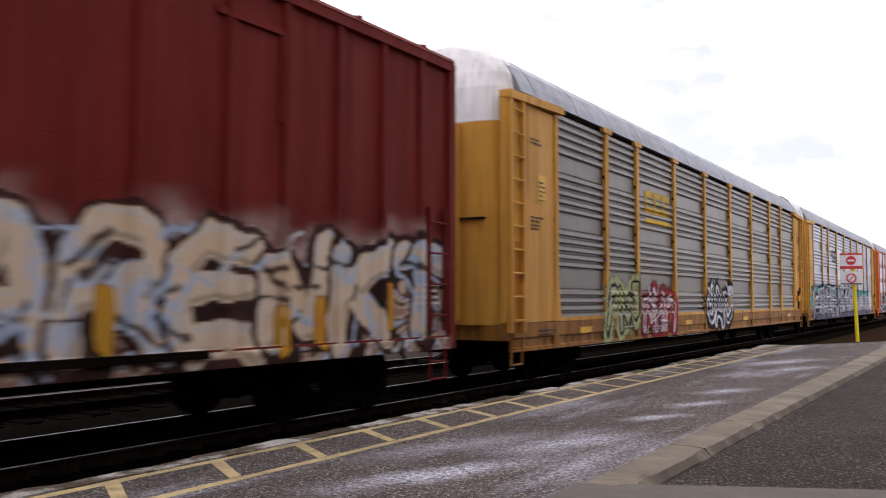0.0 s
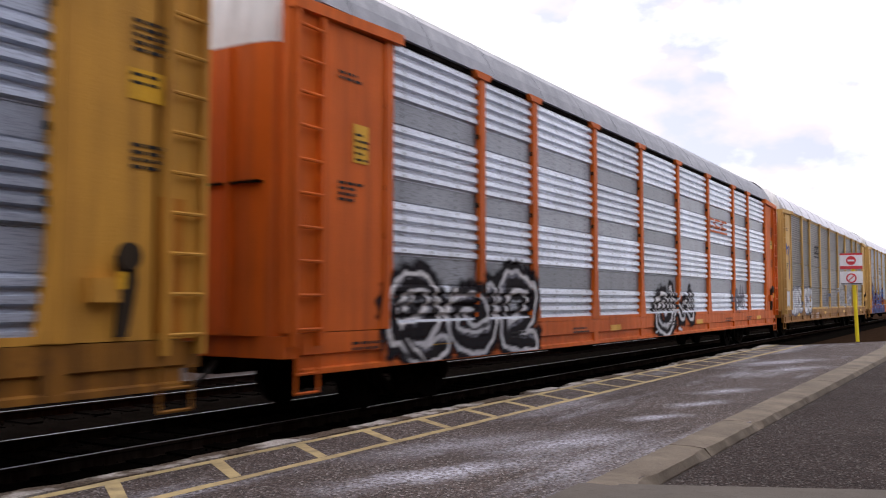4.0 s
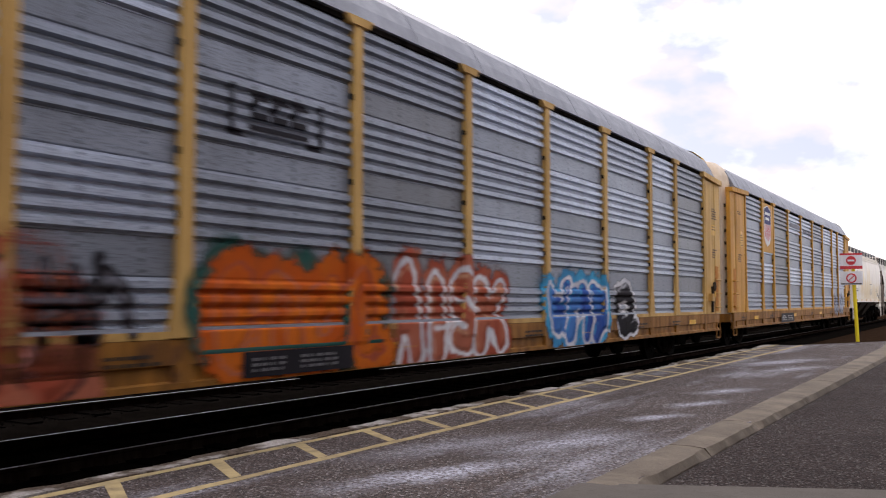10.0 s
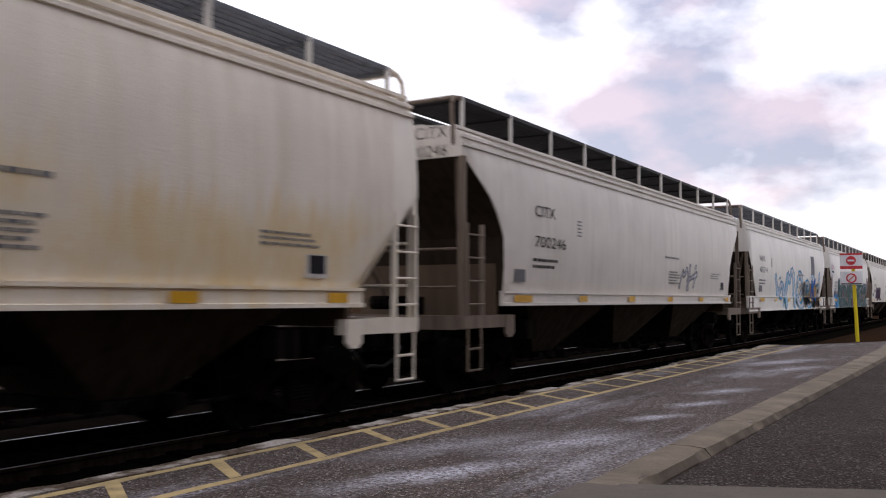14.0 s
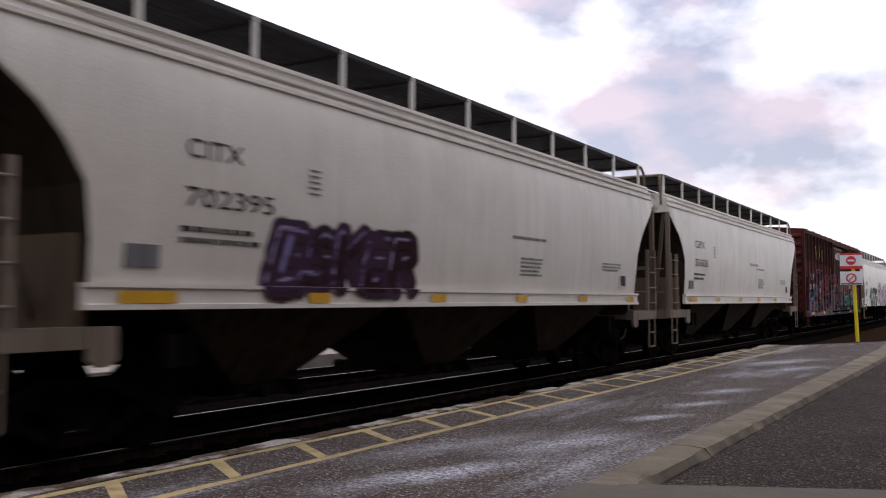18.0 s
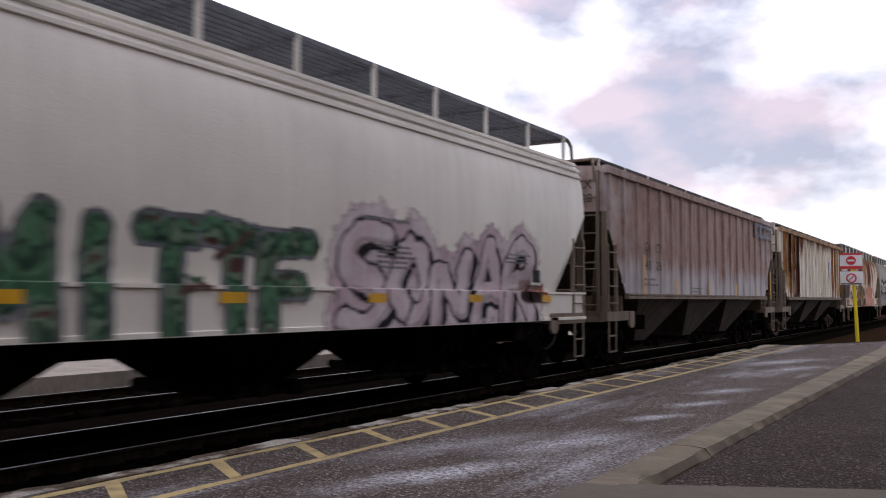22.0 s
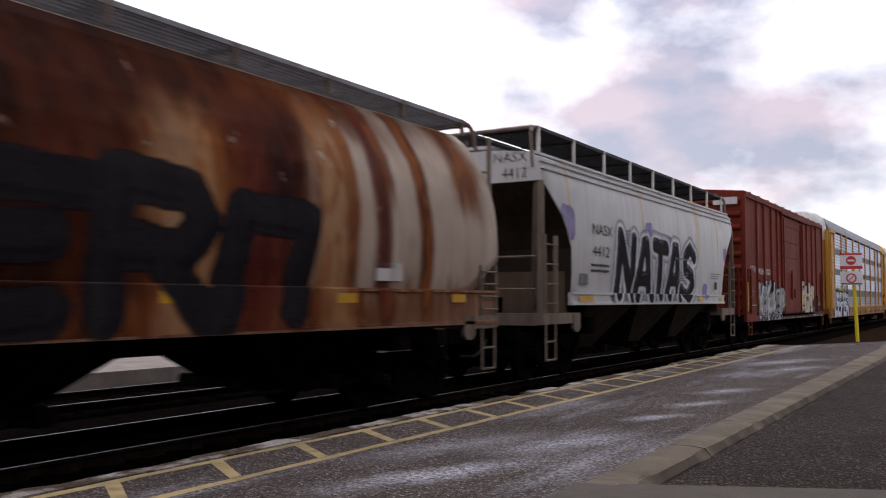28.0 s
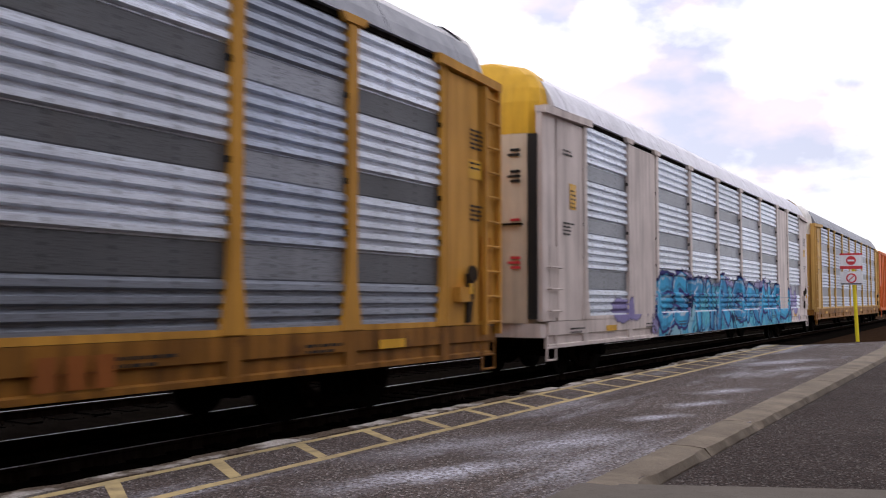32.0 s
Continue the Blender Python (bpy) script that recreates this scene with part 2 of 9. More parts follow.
def asphalt(name, base, salt=0.0, scale=1.0, warm=(1.0, 0.97, 0.95), spec=0.2):
    m, nt, bsdf = material(name, 0.95, 0, spec)
    co = node(nt, "ShaderNodeTexCoord").outputs["Object"]
    grain = noise_n(nt, co, 70.0, 3.0, 0.7)
    stone = node(nt, "ShaderNodeTexVoronoi", {"Vector": co, "Scale": 95.0}).outputs["Distance"]
    big = noise_n(nt, co, 0.7 * scale, 6.0)
    blot = noise_n(nt, co, 4.0, 5.0)
    dark = (base * 0.5 * warm[0], base * 0.5 * warm[1], base * 0.5 * warm[2], 1)
    light = (base * 1.9 * warm[0], base * 1.9 * warm[1], base * 1.9 * warm[2], 1)
    c = mixc(nt, rng(nt, grain, 0.35, 0.68), dark, light)
    fleckb = noise_n(nt, co, 24.0, 5.0, 0.75)
    c = mixc(nt, rng(nt, fleckb, 0.52, 0.66, 0.0, 0.85), c, (base * 2.9, base * 2.8, base * 2.75, 1))
    pits = noise_n(nt, co, 30.0, 3.0, 0.7)
    c = mixc(nt, rng(nt, pits, 0.42, 0.3, 0.0, 0.8), c, (base * 0.25, base * 0.24, base * 0.23, 1))
    chip = node(nt, "ShaderNodeSeparateColor", {0: node(nt, "ShaderNodeTexVoronoi", {"Vector": co, "Scale": 62.0}).outputs["Color"]})
    c = mixc(nt, rng(nt, chip.outputs[0], 0.8, 0.98, 0.0, 0.85), c, (base * 6.6, base * 6.1, base * 5.8, 1))
    c = mixc(nt, rng(nt, chip.outputs[1], 0.6, 0.9, 0.0, 0.8), c, (base * 0.16, base * 0.15, base * 0.14, 1))
    c = mixc(nt, rng(nt, big, 0.35, 0.7, 0.0, 0.45), c, dark)
    c = mixc(nt, rng(nt, blot, 0.5, 0.75, 0.0, 0.35), c, (base * 0.35, base * 0.34, base * 0.33, 1))
    if salt > 0:
        run = noise_n(nt, co, 1.0, 6.0, 0.62, (0.2, 1.15, 1.0))
        fleck = noise_n(nt, co, 26.0, 4.0, 0.7)
        crack = rng(nt, fleck, 0.4, 0.56)
        sf = math_n(nt, "MULTIPLY", rng(nt, run, 0.53, 0.78), math_n(nt, "MULTIPLY", crack, salt * 0.8))
        wisp = noise_n(nt, co, 2.6, 6.0, 0.7)
        for cx, cy, ex, ey, wd, force in DRIFTS:
            ln = math.hypot(ex - cx, ey - cy)
            ax, ay = (ex - cx) / ln, (ey - cy) / ln
            away = node(nt, "ShaderNodeVectorMath", {0: co, 1: ((cx + ex) / 2, (cy + ey) / 2, 0.2)}, "SUBTRACT").outputs[0]
            al = math_n(nt, "ABSOLUTE", node(nt, "ShaderNodeVectorMath", {0: away, 1: (ax, ay, 0)}, "DOT_PRODUCT").outputs[1])
            ac = node(nt, "ShaderNodeVectorMath", {0: away, 1: (-ay, ax, 0)}, "DOT_PRODUCT").outputs[1]
            ac = math_n(nt, "ABSOLUTE", math_n(nt, "ADD", ac, math_n(nt, "MULTIPLY", math_n(nt, "SUBTRACT", wisp, 0.5), wd * 3.0)))
            d = math_n(nt, "MULTIPLY", math_n(nt, "MULTIPLY", rng(nt, al, ln * 0.7, ln * 0.1), rng(nt, ac, wd * 1.3, 0.0)), rng(nt, fleck, 0.42, 0.6, 0.12, force))
            sf = math_n(nt, "MAXIMUM", sf, d)
        c = mixc(nt, sf, c, (0.55, 0.56, 0.64, 1))
    finish(nt, bsdf, c, math_n(nt, "ADD", stone, grain), 0.006)
    MATS[name] = m
    return m


def crumbled(name):
    """Pale concrete worn through to brown grit."""
    m, nt, bsdf = material(name, 0.95, 0, 0.1)
    co = node(nt, "ShaderNodeTexCoord").outputs["Object"]
    big = noise_n(nt, co, 1.3, 6.0, 0.62)
    fine = noise_n(nt, co, 30.0, 4.0, 0.7)
    pale = mixc(nt, rng(nt, fine, 0.35, 0.7), (0.42, 0.39, 0.36, 1), (0.2, 0.175, 0.155, 1))
    grit = mixc(nt, rng(nt, fine, 0.4, 0.65), (0.05, 0.036, 0.026, 1), (0.12, 0.092, 0.07, 1))
    finish(nt, bsdf, mixc(nt, rng(nt, big, 0.45, 0.52), pale, grit), math_n(nt, "ADD", big, math_n(nt, "MULTIPLY", fine, 0.3)), 0.02)
    MATS[name] = m
    return m


def stone_mat(name, col, var=0.35, bump=0.008, scale=1.0, rough=0.9, spec=0.2):
    m, nt, bsdf = material(name, rough, 0, spec)
    co = node(nt, "ShaderNodeTexCoord").outputs["Object"]
    rnd = node(nt, "ShaderNodeObjectInfo").outputs["Random"]
    big = noise_n(nt, co, 1.7 * scale, 7.0, 0.65)
    fine = noise_n(nt, co, 45.0 * scale, 4.0, 0.7)
    pit = noise_n(nt, co, 9.0 * scale, 5.0, 0.7)
    c = mixc(nt, rng(nt, big, 0.3, 0.72), rgba(col, 1 + var * 0.5), rgba(col, 1 - var))
    c = mixc(nt, rng(nt, pit, 0.55, 0.75, 0, 0.6), c, rgba(col, 0.4))
    c = mixc(nt, rng(nt, fine, 0.4, 0.75, 0, 0.35), c, rgba(col, 0.5))
    c = mixc(nt, rng(nt, rnd, 0, 1, 0, 0.3), c, rgba(col, 0.7))
    finish(nt, bsdf, c, math_n(nt, "ADD", pit, math_n(nt, "MULTIPLY", fine, 0.4)), bump)
    MATS[name] = m
    return m


DRIFTS = ((5.1, 4.05, 6.8, 3.32, 0.22, 1.0), (7.0, 3.75, 8.7, 3.1, 0.28, 0.8), (9.7, 3.5, 10.5, 3.12, 0.16, 0.9), (11.2, 3.45, 12.2, 3.1, 0.16, 0.9), (13.0, 3.6, 14.1, 3.15, 0.22, 0.8),
          (19.0, 4.4, 22.0, 3.5, 0.35, 0.8), (17.5, 3.7, 19.6, 3.0, 0.3, 0.7), (6.2, 4.6, 8.2, 3.9, 0.3, 0.45))
ASPHALT = asphalt("platform asphalt", 0.053, salt=0.9, warm=(1.3, 0.94, 0.83))
ASPHALT2 = asphalt("car park asphalt", 0.029, salt=0.0, warm=(1.32, 0.94, 0.84), spec=0.06)
CONCRETE = stone_mat("old concrete", (0.165, 0.135, 0.103), 0.5, 0.014)
FAR_CONCRETE = stone_mat("far platform concrete", (0.27, 0.235, 0.21), 0.4)
EDGE = crumbled("crumbled edge concrete")
SLAB = stone_mat("pavement concrete", (0.1, 0.087, 0.074), 0.25, 0.004)
GRAVEL = stone_mat("dark gravel", (0.036, 0.021, 0.0135), 0.5, 0.03, 2.0, 1.0, 0.0)
# Ballast, ties and rail sides: the shade under the train is in their colour.
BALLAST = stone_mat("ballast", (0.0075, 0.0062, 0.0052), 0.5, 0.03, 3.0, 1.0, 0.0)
TIE = stone_mat("shade-black tie timber", (0.004, 0.0033, 0.0028), 0.4, 0.006, 1.0, 1.0, 0.0)
LINE = paint("worn yellow line", (0.43, 0.33, 0.165), 0.85, var=0.3, grime=0.6, grime_col=(0.12, 0.1, 0.08), bump=0.003)
RUST = paint("shade-dark rusted steel", (0.012, 0.007, 0.005), 0.95, 0.0, spec=0.0)
RAILTOP = paint("polished rail head", (0.2, 0.2, 0.21), 0.45, 0.9, var=0.05, grime=0.05, bump=0.0005)
# Running gear is coloured near black to carry the shade below the cars.
UNDER = paint("shade-black underframe", (0.004, 0.0034, 0.003), 0.95, var=0.3, spec=0.0)
TRUCKM = paint("shade-black truck casting", (0.0065, 0.0045, 0.0035), 0.95, var=0.3, grime=0.1, spec=0.0)
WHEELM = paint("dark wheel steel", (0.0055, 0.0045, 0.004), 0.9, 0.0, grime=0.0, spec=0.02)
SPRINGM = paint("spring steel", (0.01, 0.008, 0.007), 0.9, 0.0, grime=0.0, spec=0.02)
BLACK = paint("black paint", (0.018, 0.018, 0.018), 0.6)
WHITE = paint("white paint", (0.75, 0.75, 0.74), 0.6, grime=0.2)
REFLECT = paint("yellow reflector sheet", (0.74, 0.4, 0.03), 0.4, grime=0.25)
YSTRIPE = paint("bright yellow post", (0.78, 0.6, 0.03), 0.45, grime=0.12)
SIGNRED = paint("sign red", (0.62, 0.06, 0.07), 0.45, grime=0.05)
SIGNWHITE = paint("sign white", (0.8, 0.8, 0.82), 0.45, grime=0.08)


# ---- mesh helpers ----
def box(bm, x0, x1, y0, y1, z0, z1):
    v = [bm.verts.new((x, y, z)) for x in (x0, x1) for y in (y0, y1) for z in (z0, z1)]
    for f in ((0, 1, 3, 2), (4, 6, 7, 5), (0, 4, 5, 1), (2, 3, 7, 6), (0, 2, 6, 4), (1, 5, 7, 3)):
        bm.faces.new([v[i] for i in f])
    return v


def prism(bm, poly, axis, a, b):
    """A closed outline pushed along an axis from a to b. poly: pairs in the other two axes."""
    def at(p, s):
        return {"x": (s, p[0], p[1]), "y": (p[0], s, p[1]), "z": (p[0], p[1], s)}[axis]
    lo = [bm.verts.new(at(p, a)) for p in poly]
    hi = [bm.verts.new(at(p, b)) for p in poly]
    n = len(poly)
    bm.faces.new(lo), bm.faces.new(hi)
    for i in range(n):
        bm.faces.new((lo[i], lo[(i + 1) % n], hi[(i + 1) % n], hi[i]))


def rod(bm, p, q, r, n=6):
    p, q = Vector(p), Vector(q)
    z = (q - p).normalized()
    x = z.orthogonal().normalized()
    y = z.cross(x)
    rings = [[bm.verts.new(c + (x * math.cos(a) + y * math.sin(a)) * r) for a in [2 * math.pi * i / n for i in range(n)]] for c in (p, q)]
    for i in range(n):
        bm.faces.new((rings[0][i], rings[0][(i + 1) % n], rings[1][(i + 1) % n], rings[1][i]))
    bm.faces.new(rings[0]), bm.faces.new(rings[1])


def disc(bm, c, r, y0, y1, n=20):
    """A round plate whose axis is y."""
    prism(bm, [(c[0] + r * math.cos(2 * math.pi * i / n), c[1] + r * math.sin(2 * math.pi * i / n)) for i in range(n)], "y", y0, y1)


def mesh_of(bm, name, mats):
    bmesh.ops.recalc_face_normals(bm, faces=bm.faces)
    me = bpy.data.meshes.new(name)
    bm.to_mesh(me)
    bm.free()
    for m in (mats if isinstance(mats, (list, tuple)) else [mats]):
        me.materials.append(m)
    return me


def part(name, bm, mats, parent=None, label="", bevel=0.0):
    """One mesh object from a bmesh, under a thing or under a part."""
    if bevel > 0:
        bmesh.ops.bevel(bm, geom=bm.edges[:], offset=bevel, segments=1, affect="EDGES", profile=0.7)
    ob = new(name, mesh_of(bm, name, mats) if isinstance(bm, bmesh.types.BMesh) else bm)
    if parent is not None:
        ob.parent = parent
    if label:
        ob["label"] = label
    return ob


def thing(name, label, category, group="", kind="", at=None):
    ob = new(name)
    if at is not None:
        ob.matrix_basis = at
    return tagged(ob, label, category, group, kind)


def boxes(*rows):
    bm = bmesh.new()
    for r in rows:
        box(bm, *r)
    return bm


# ---- ground, track bed, platforms ----
bm = bmesh.new()
vs = [bm.verts.new(p) for p in ((-1500, -1500, -0.27), (1500, -1500, -0.27), (1500, 1500, -0.27), (-1500, 1500, -0.27))]
bm.faces.new(vs)
tagged(part("ground", bm, GRAVEL), "dark brown gravel ground along the railway", "ground", kind="structure")

PZ = 0.2      # platform top
bm = bmesh.new()
prism(bm, [(-12, 2.3), (30.6, 2.3), (33.4, 2.75), (28.6, 5.0), (28.3, 5.62), (-12, 5.62)], "z", -0.6, PZ)
platform = tagged(part("platform", bm, ASPHALT), "grey asphalt station platform with pale salt streaks", "platform", kind="structure")
bm = bmesh.new()
prism(bm, [(-12, -30), (60, -30), (60, 2.9), (33.4, 2.75), (30.6, 2.3), (-12, 2.3)], "z", -0.6, 0.13)
tagged(part("road", bm, ASPHALT2), "dark asphalt car park surface beside the kerb", "road", kind="structure")
bm = bmesh.new()
prism(bm, [(-12, -9.0), (11.0, -9.0), (7.06, 0.67), (6.14, 2.6), (-12, 2.6)], "z", 0.02, PZ + 0.012)
tagged(part("pavement", bm, SLAB), "smooth grey concrete pavement slab", "pavement", kind="structure")

rnd = random.Random(4)
kerb = thing("kerb", "worn pale concrete kerb stones along the platform", "kerb", kind="structure")
for a, b in ((6.17, 8.2), (8.215, 10.16), (10.175, 13.1), (13.12, 16.0), (16.02, 19.2), (19.22, 22.6), (22.62, 26.2), (26.22, 29.8), (29.82, 33.2)):
    a, b = a + 0.006, b - 0.006
    bm = bmesh.new()
    steps = int((b - a) / 0.07)
    bites = [(rnd.uniform(a, b), rnd.uniform(0.1, 0.22), rnd.uniform(0.012, 0.045)) for _ in range(4)]
    ring = []
    for i in range(steps + 1):
        s = a + (b - a) * i / steps
        off = 0.25 * max(0, (s - 27) / 6) ** 2
        chip = 0.008 + 0.008 * math.sin(s * 3.1) * math.sin(s * 7.7) + sum(d * max(0.0, 1 - abs(s - c) / w) ** 0.6 for c, w, d in bites) + rnd.uniform(0, 0.006)
        if min(s - a, b - s) < 0.08:
            chip += 0.012
        y0, y1 = 2.2 - 0.004 * (s - 6) + off, 2.575 + 0.005 * (s - 6) + off
        ring.append([bm.verts.new(p) for p in ((s, y0 - 0.02, -0.1), (s, y0, PZ - 0.055 - chip * 0.3), (s, y0 + 0.03 + chip, PZ + 0.008 - chip * 0.25), (s, (y0 + y1) / 2, PZ + 0.016 + rnd.uniform(-0.003, 0.003)),
                                               (s, y1 - 0.012 + rnd.uniform(-0.006, 0.006), PZ + 0.012), (s, y1, -0.1))])
    for i in range(steps):
        for j in range(5):
            bm.faces.new((ring[i][j], ring[i + 1][j], ring[i + 1][j + 1], ring[i][j + 1]))
    bm.faces.new(ring[0]), bm.faces.new(ring[-1])
    part("kerb_stone", bm, CONCRETE, kerb)

edge = thing("platform_edge", "crumbling concrete coping along the platform edge", "platform edge", kind="structure")
x = -10.0
while x < 28.2:
    ln = rnd.uniform(0.5, 1.7)
    a, b = x + 0.01, min(x + ln, 28.3)
    bm = bmesh.new()
    steps = max(3, int((b - a) / 0.1))
    lost = rnd.random() < 0.3
    ring = []
    for i in range(steps + 1):
        s = a + (b - a) * i / steps
        wide = (0.12 if lost else 0.25) + 0.03 * math.sin(s * 2.3) + 0.02 * math.sin(s * 7.1) + rnd.uniform(-0.012, 0.012)
        top = PZ + (0.0 if lost else 0.012) + rnd.uniform(-0.005, 0.005)
        ring.append([bm.verts.new(p) for p in ((s, 5.64, -0.5), (s, 5.64, top - 0.004), (s, 5.64 + wide * 0.7, top), (s, 5.64 + wide, top - 0.03),
                                               (s, 5.64 + wide + rnd.uniform(0, 0.03), -0.5))])
    for i in range(steps):
        for j in range(4):
            bm.faces.new((ring[i][j], ring[i + 1][j], ring[i + 1][j + 1], ring[i][j + 1]))
    bm.faces.new(ring[0]), bm.faces.new(ring[-1])
    part("coping_stone", bm, EDGE, edge)
    x += ln

# yellow safety marking: two lines and slanting cross bars
marking = thing("safety_marking", "worn yellow hatched safety lines painted on asphalt", "road marking", kind="structure")
for name, y0, y1 in (("inner_line", 5.5, 5.6), ("outer_line", 4.8, 4.9)):
    bm = bmesh.new()
    n = 160
    lo, hi = [], []
    for i in range(n + 1):
        s = -10 + 38.4 * i / n
        lo.append(bm.verts.new((s, y0 + rnd.uniform(-0.01, 0.01), PZ + 0.004)))
        hi.append(bm.verts.new((s, y1 + rnd.uniform(-0.01, 0.01), PZ + 0.004)))
    for i in range(n):
        bm.faces.new((lo[i], lo[i + 1], hi[i + 1], hi[i]))
    part(name, bm, LINE, marking)
for i in range(-11, 22):
    s = 5.36 + 1.035 * i
    bm = bmesh.new()
    v = [bm.verts.new(p) for p in ((s - 0.43, 4.9, PZ + 0.005), (s - 0.31, 4.9, PZ + 0.005), (s + 0.09, 5.5, PZ + 0.005), (s - 0.05, 5.5, PZ + 0.005))]
    bm.faces.new(v)
    part("cross_bar", bm, LINE, marking)


# unseen wall added behind the eye; blocks low sky, darkening the car sides
BRICK = stone_mat("dark brick of unseen blocker", (0.09, 0.05, 0.035), 0.4, 0.006)
tagged(part("wall_station", boxes((-45, 24.0, -4.9, -4.5, -0.3, 8.5)), BRICK), "unseen plain dark wall added to block low sky", "wall", kind="structure")


def track(cy, x0, x1, name, label):
    t = thing(name, label, "railway track", "railway tracks", "structure")
    bm = bmesh.new()
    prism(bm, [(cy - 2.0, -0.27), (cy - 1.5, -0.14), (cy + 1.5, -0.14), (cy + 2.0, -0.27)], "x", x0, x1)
    part("ballast_bed", bm, BALLAST, t, "stone ballast coloured as dark as its shade")
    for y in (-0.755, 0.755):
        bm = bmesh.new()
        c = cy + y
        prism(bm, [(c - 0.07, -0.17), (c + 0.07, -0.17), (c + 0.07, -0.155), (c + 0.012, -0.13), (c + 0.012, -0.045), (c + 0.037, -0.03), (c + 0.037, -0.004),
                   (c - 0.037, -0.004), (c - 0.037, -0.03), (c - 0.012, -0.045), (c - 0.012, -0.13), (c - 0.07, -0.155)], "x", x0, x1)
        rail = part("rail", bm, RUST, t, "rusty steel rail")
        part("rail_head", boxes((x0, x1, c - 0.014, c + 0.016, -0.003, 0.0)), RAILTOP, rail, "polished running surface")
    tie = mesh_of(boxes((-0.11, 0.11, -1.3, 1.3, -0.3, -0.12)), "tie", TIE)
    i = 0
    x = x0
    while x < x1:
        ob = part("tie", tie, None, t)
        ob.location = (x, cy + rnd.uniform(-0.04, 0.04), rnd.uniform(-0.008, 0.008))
        x += 0.54 if x < 40 else 1.62
    return t


track(TRACK_Y, -12, 90, "track_near", "railway track coloured shade-black, with polished rails")
track(12.4, -6, 90, "track_far", "second railway track with rusty rails")

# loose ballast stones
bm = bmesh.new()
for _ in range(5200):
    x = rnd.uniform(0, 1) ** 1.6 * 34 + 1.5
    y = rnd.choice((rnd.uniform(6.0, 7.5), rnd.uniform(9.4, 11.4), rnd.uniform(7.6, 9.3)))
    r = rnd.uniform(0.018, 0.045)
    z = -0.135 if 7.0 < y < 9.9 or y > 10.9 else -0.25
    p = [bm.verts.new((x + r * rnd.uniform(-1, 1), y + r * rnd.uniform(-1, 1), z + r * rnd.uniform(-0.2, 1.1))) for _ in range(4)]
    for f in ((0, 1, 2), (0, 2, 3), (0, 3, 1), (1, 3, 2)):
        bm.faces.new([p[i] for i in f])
tagged(part("ballast_stones", bm, BALLAST), "loose ballast stones, shade-black in colour", "gravel", kind="stuff")

# the platform across the tracks
bm = bmesh.new()
prism(bm, [(14.35, -0.6), (14.35, 0.17), (19.5, 0.17), (19.5, -0.6)], "x", -12, 85)
tagged(part("platform", bm, FAR_CONCRETE), "pale concrete platform across the tracks", "platform", kind="structure")


def sign_post():
    """Yellow post with two warning plates at the platform's end; the unreadable lines are bars."""
    t = thing("warning_sign", "yellow post with two red and white warning plates", "sign", at=pose(32.05, 3.74, PZ))
    bm = bmesh.new()
    rod(bm, (0, 0, 0), (0, 0.1, 2.9), 0.06, 10)
    part("post", bm, YSTRIPE, t, "bright yellow steel post")
    for z0, z1, nm in ((2.38, 2.9, "upper_plate"), (1.86, 2.3, "lower_plate")):
        w = 0.34
        cy = 0.13
        pl = part(nm, boxes((-0.09, -0.07, cy - w, cy + w, z0, z1)), SIGNWHITE, t, "white warning plate")
        mid = (z0 + z1) / 2
        if nm == "upper_plate":
            part("red_band", boxes((-0.095, -0.0905, cy - w, cy + w, z1 - 0.06, z1)), SIGNRED, pl)
            part("red_band", boxes((-0.095, -0.0905, cy - w, cy + w, z0, z0 + 0.1)), SIGNRED, pl)
            bm = bmesh.new()
            prism(bm, [(cy + 0.15 * math.cos(6.2832 * i / 20), mid + 0.02 + 0.15 * math.sin(6.2832 * i / 20)) for i in range(20)], "x", -0.1, -0.0905)
            part("red_disc", bm, SIGNRED, pl)
            part("white_bar", boxes((-0.106, -0.101, cy - 0.1, cy + 0.1, mid - 0.01, mid + 0.05)), SIGNWHITE, pl)
        else:
            bm = bmesh.new()
            n = 20
            ro, ri = 0.16, 0.12
            o = [[bm.verts.new((x, cy + r * math.cos(6.2832 * i / n), mid + r * math.sin(6.2832 * i / n))) for i in range(n)] for x in (-0.1, -0.0905) for r in (ri, ro)]
            for i in range(n):
                j = (i + 1) % n
                bm.faces.new((o[0][i], o[0][j], o[1][j], o[1][i])), bm.faces.new((o[1][i], o[1][j], o[3][j], o[3][i])), bm.faces.new((o[2][i], o[3][i], o[3][j], o[2][j]))
                bm.faces.new((o[0][j], o[0][i], o[2][i], o[2][j]))
            part("red_ring", bm, SIGNRED, pl)
            bm = bmesh.new()
            prism(bm, [(cy - 0.12, mid + 0.1), (cy - 0.1, mid + 0.12), (cy + 0.12, mid - 0.1), (cy + 0.1, mid - 0.12)], "x", -0.104, -0.1005)
            part("red_slash", bm, SIGNRED, pl)
            part("text_bar", boxes((-0.095, -0.0905, cy - w + 0.03, cy + w - 0.03, z0 + 0.015, z0 + 0.05)), BLACK, pl)


sign_post()

# beyond the far platform: a low service shed and a parked trailer
GREEN = paint("leaf green paint", (0.08, 0.3, 0.05), 0.5)
TEAL = paint("teal paint", (0.02, 0.28, 0.22), 0.5)
GLASSY = paint("dark window", (0.03, 0.035, 0.04), 0.2)
shed = thing("service_shed", "white shed with a green roof beyond the tracks", "shed", at=pose(27.6, 40, -0.27))
part("wall", boxes((-3.6, 3.2, 0, 4, 0, 1.95)), WHITE, shed)
bm = bmesh.new()
prism(bm, [(-0.4, 1.95), (4.4, 1.95), (2.0, 3.2)], "x", -3.9, 3.5)
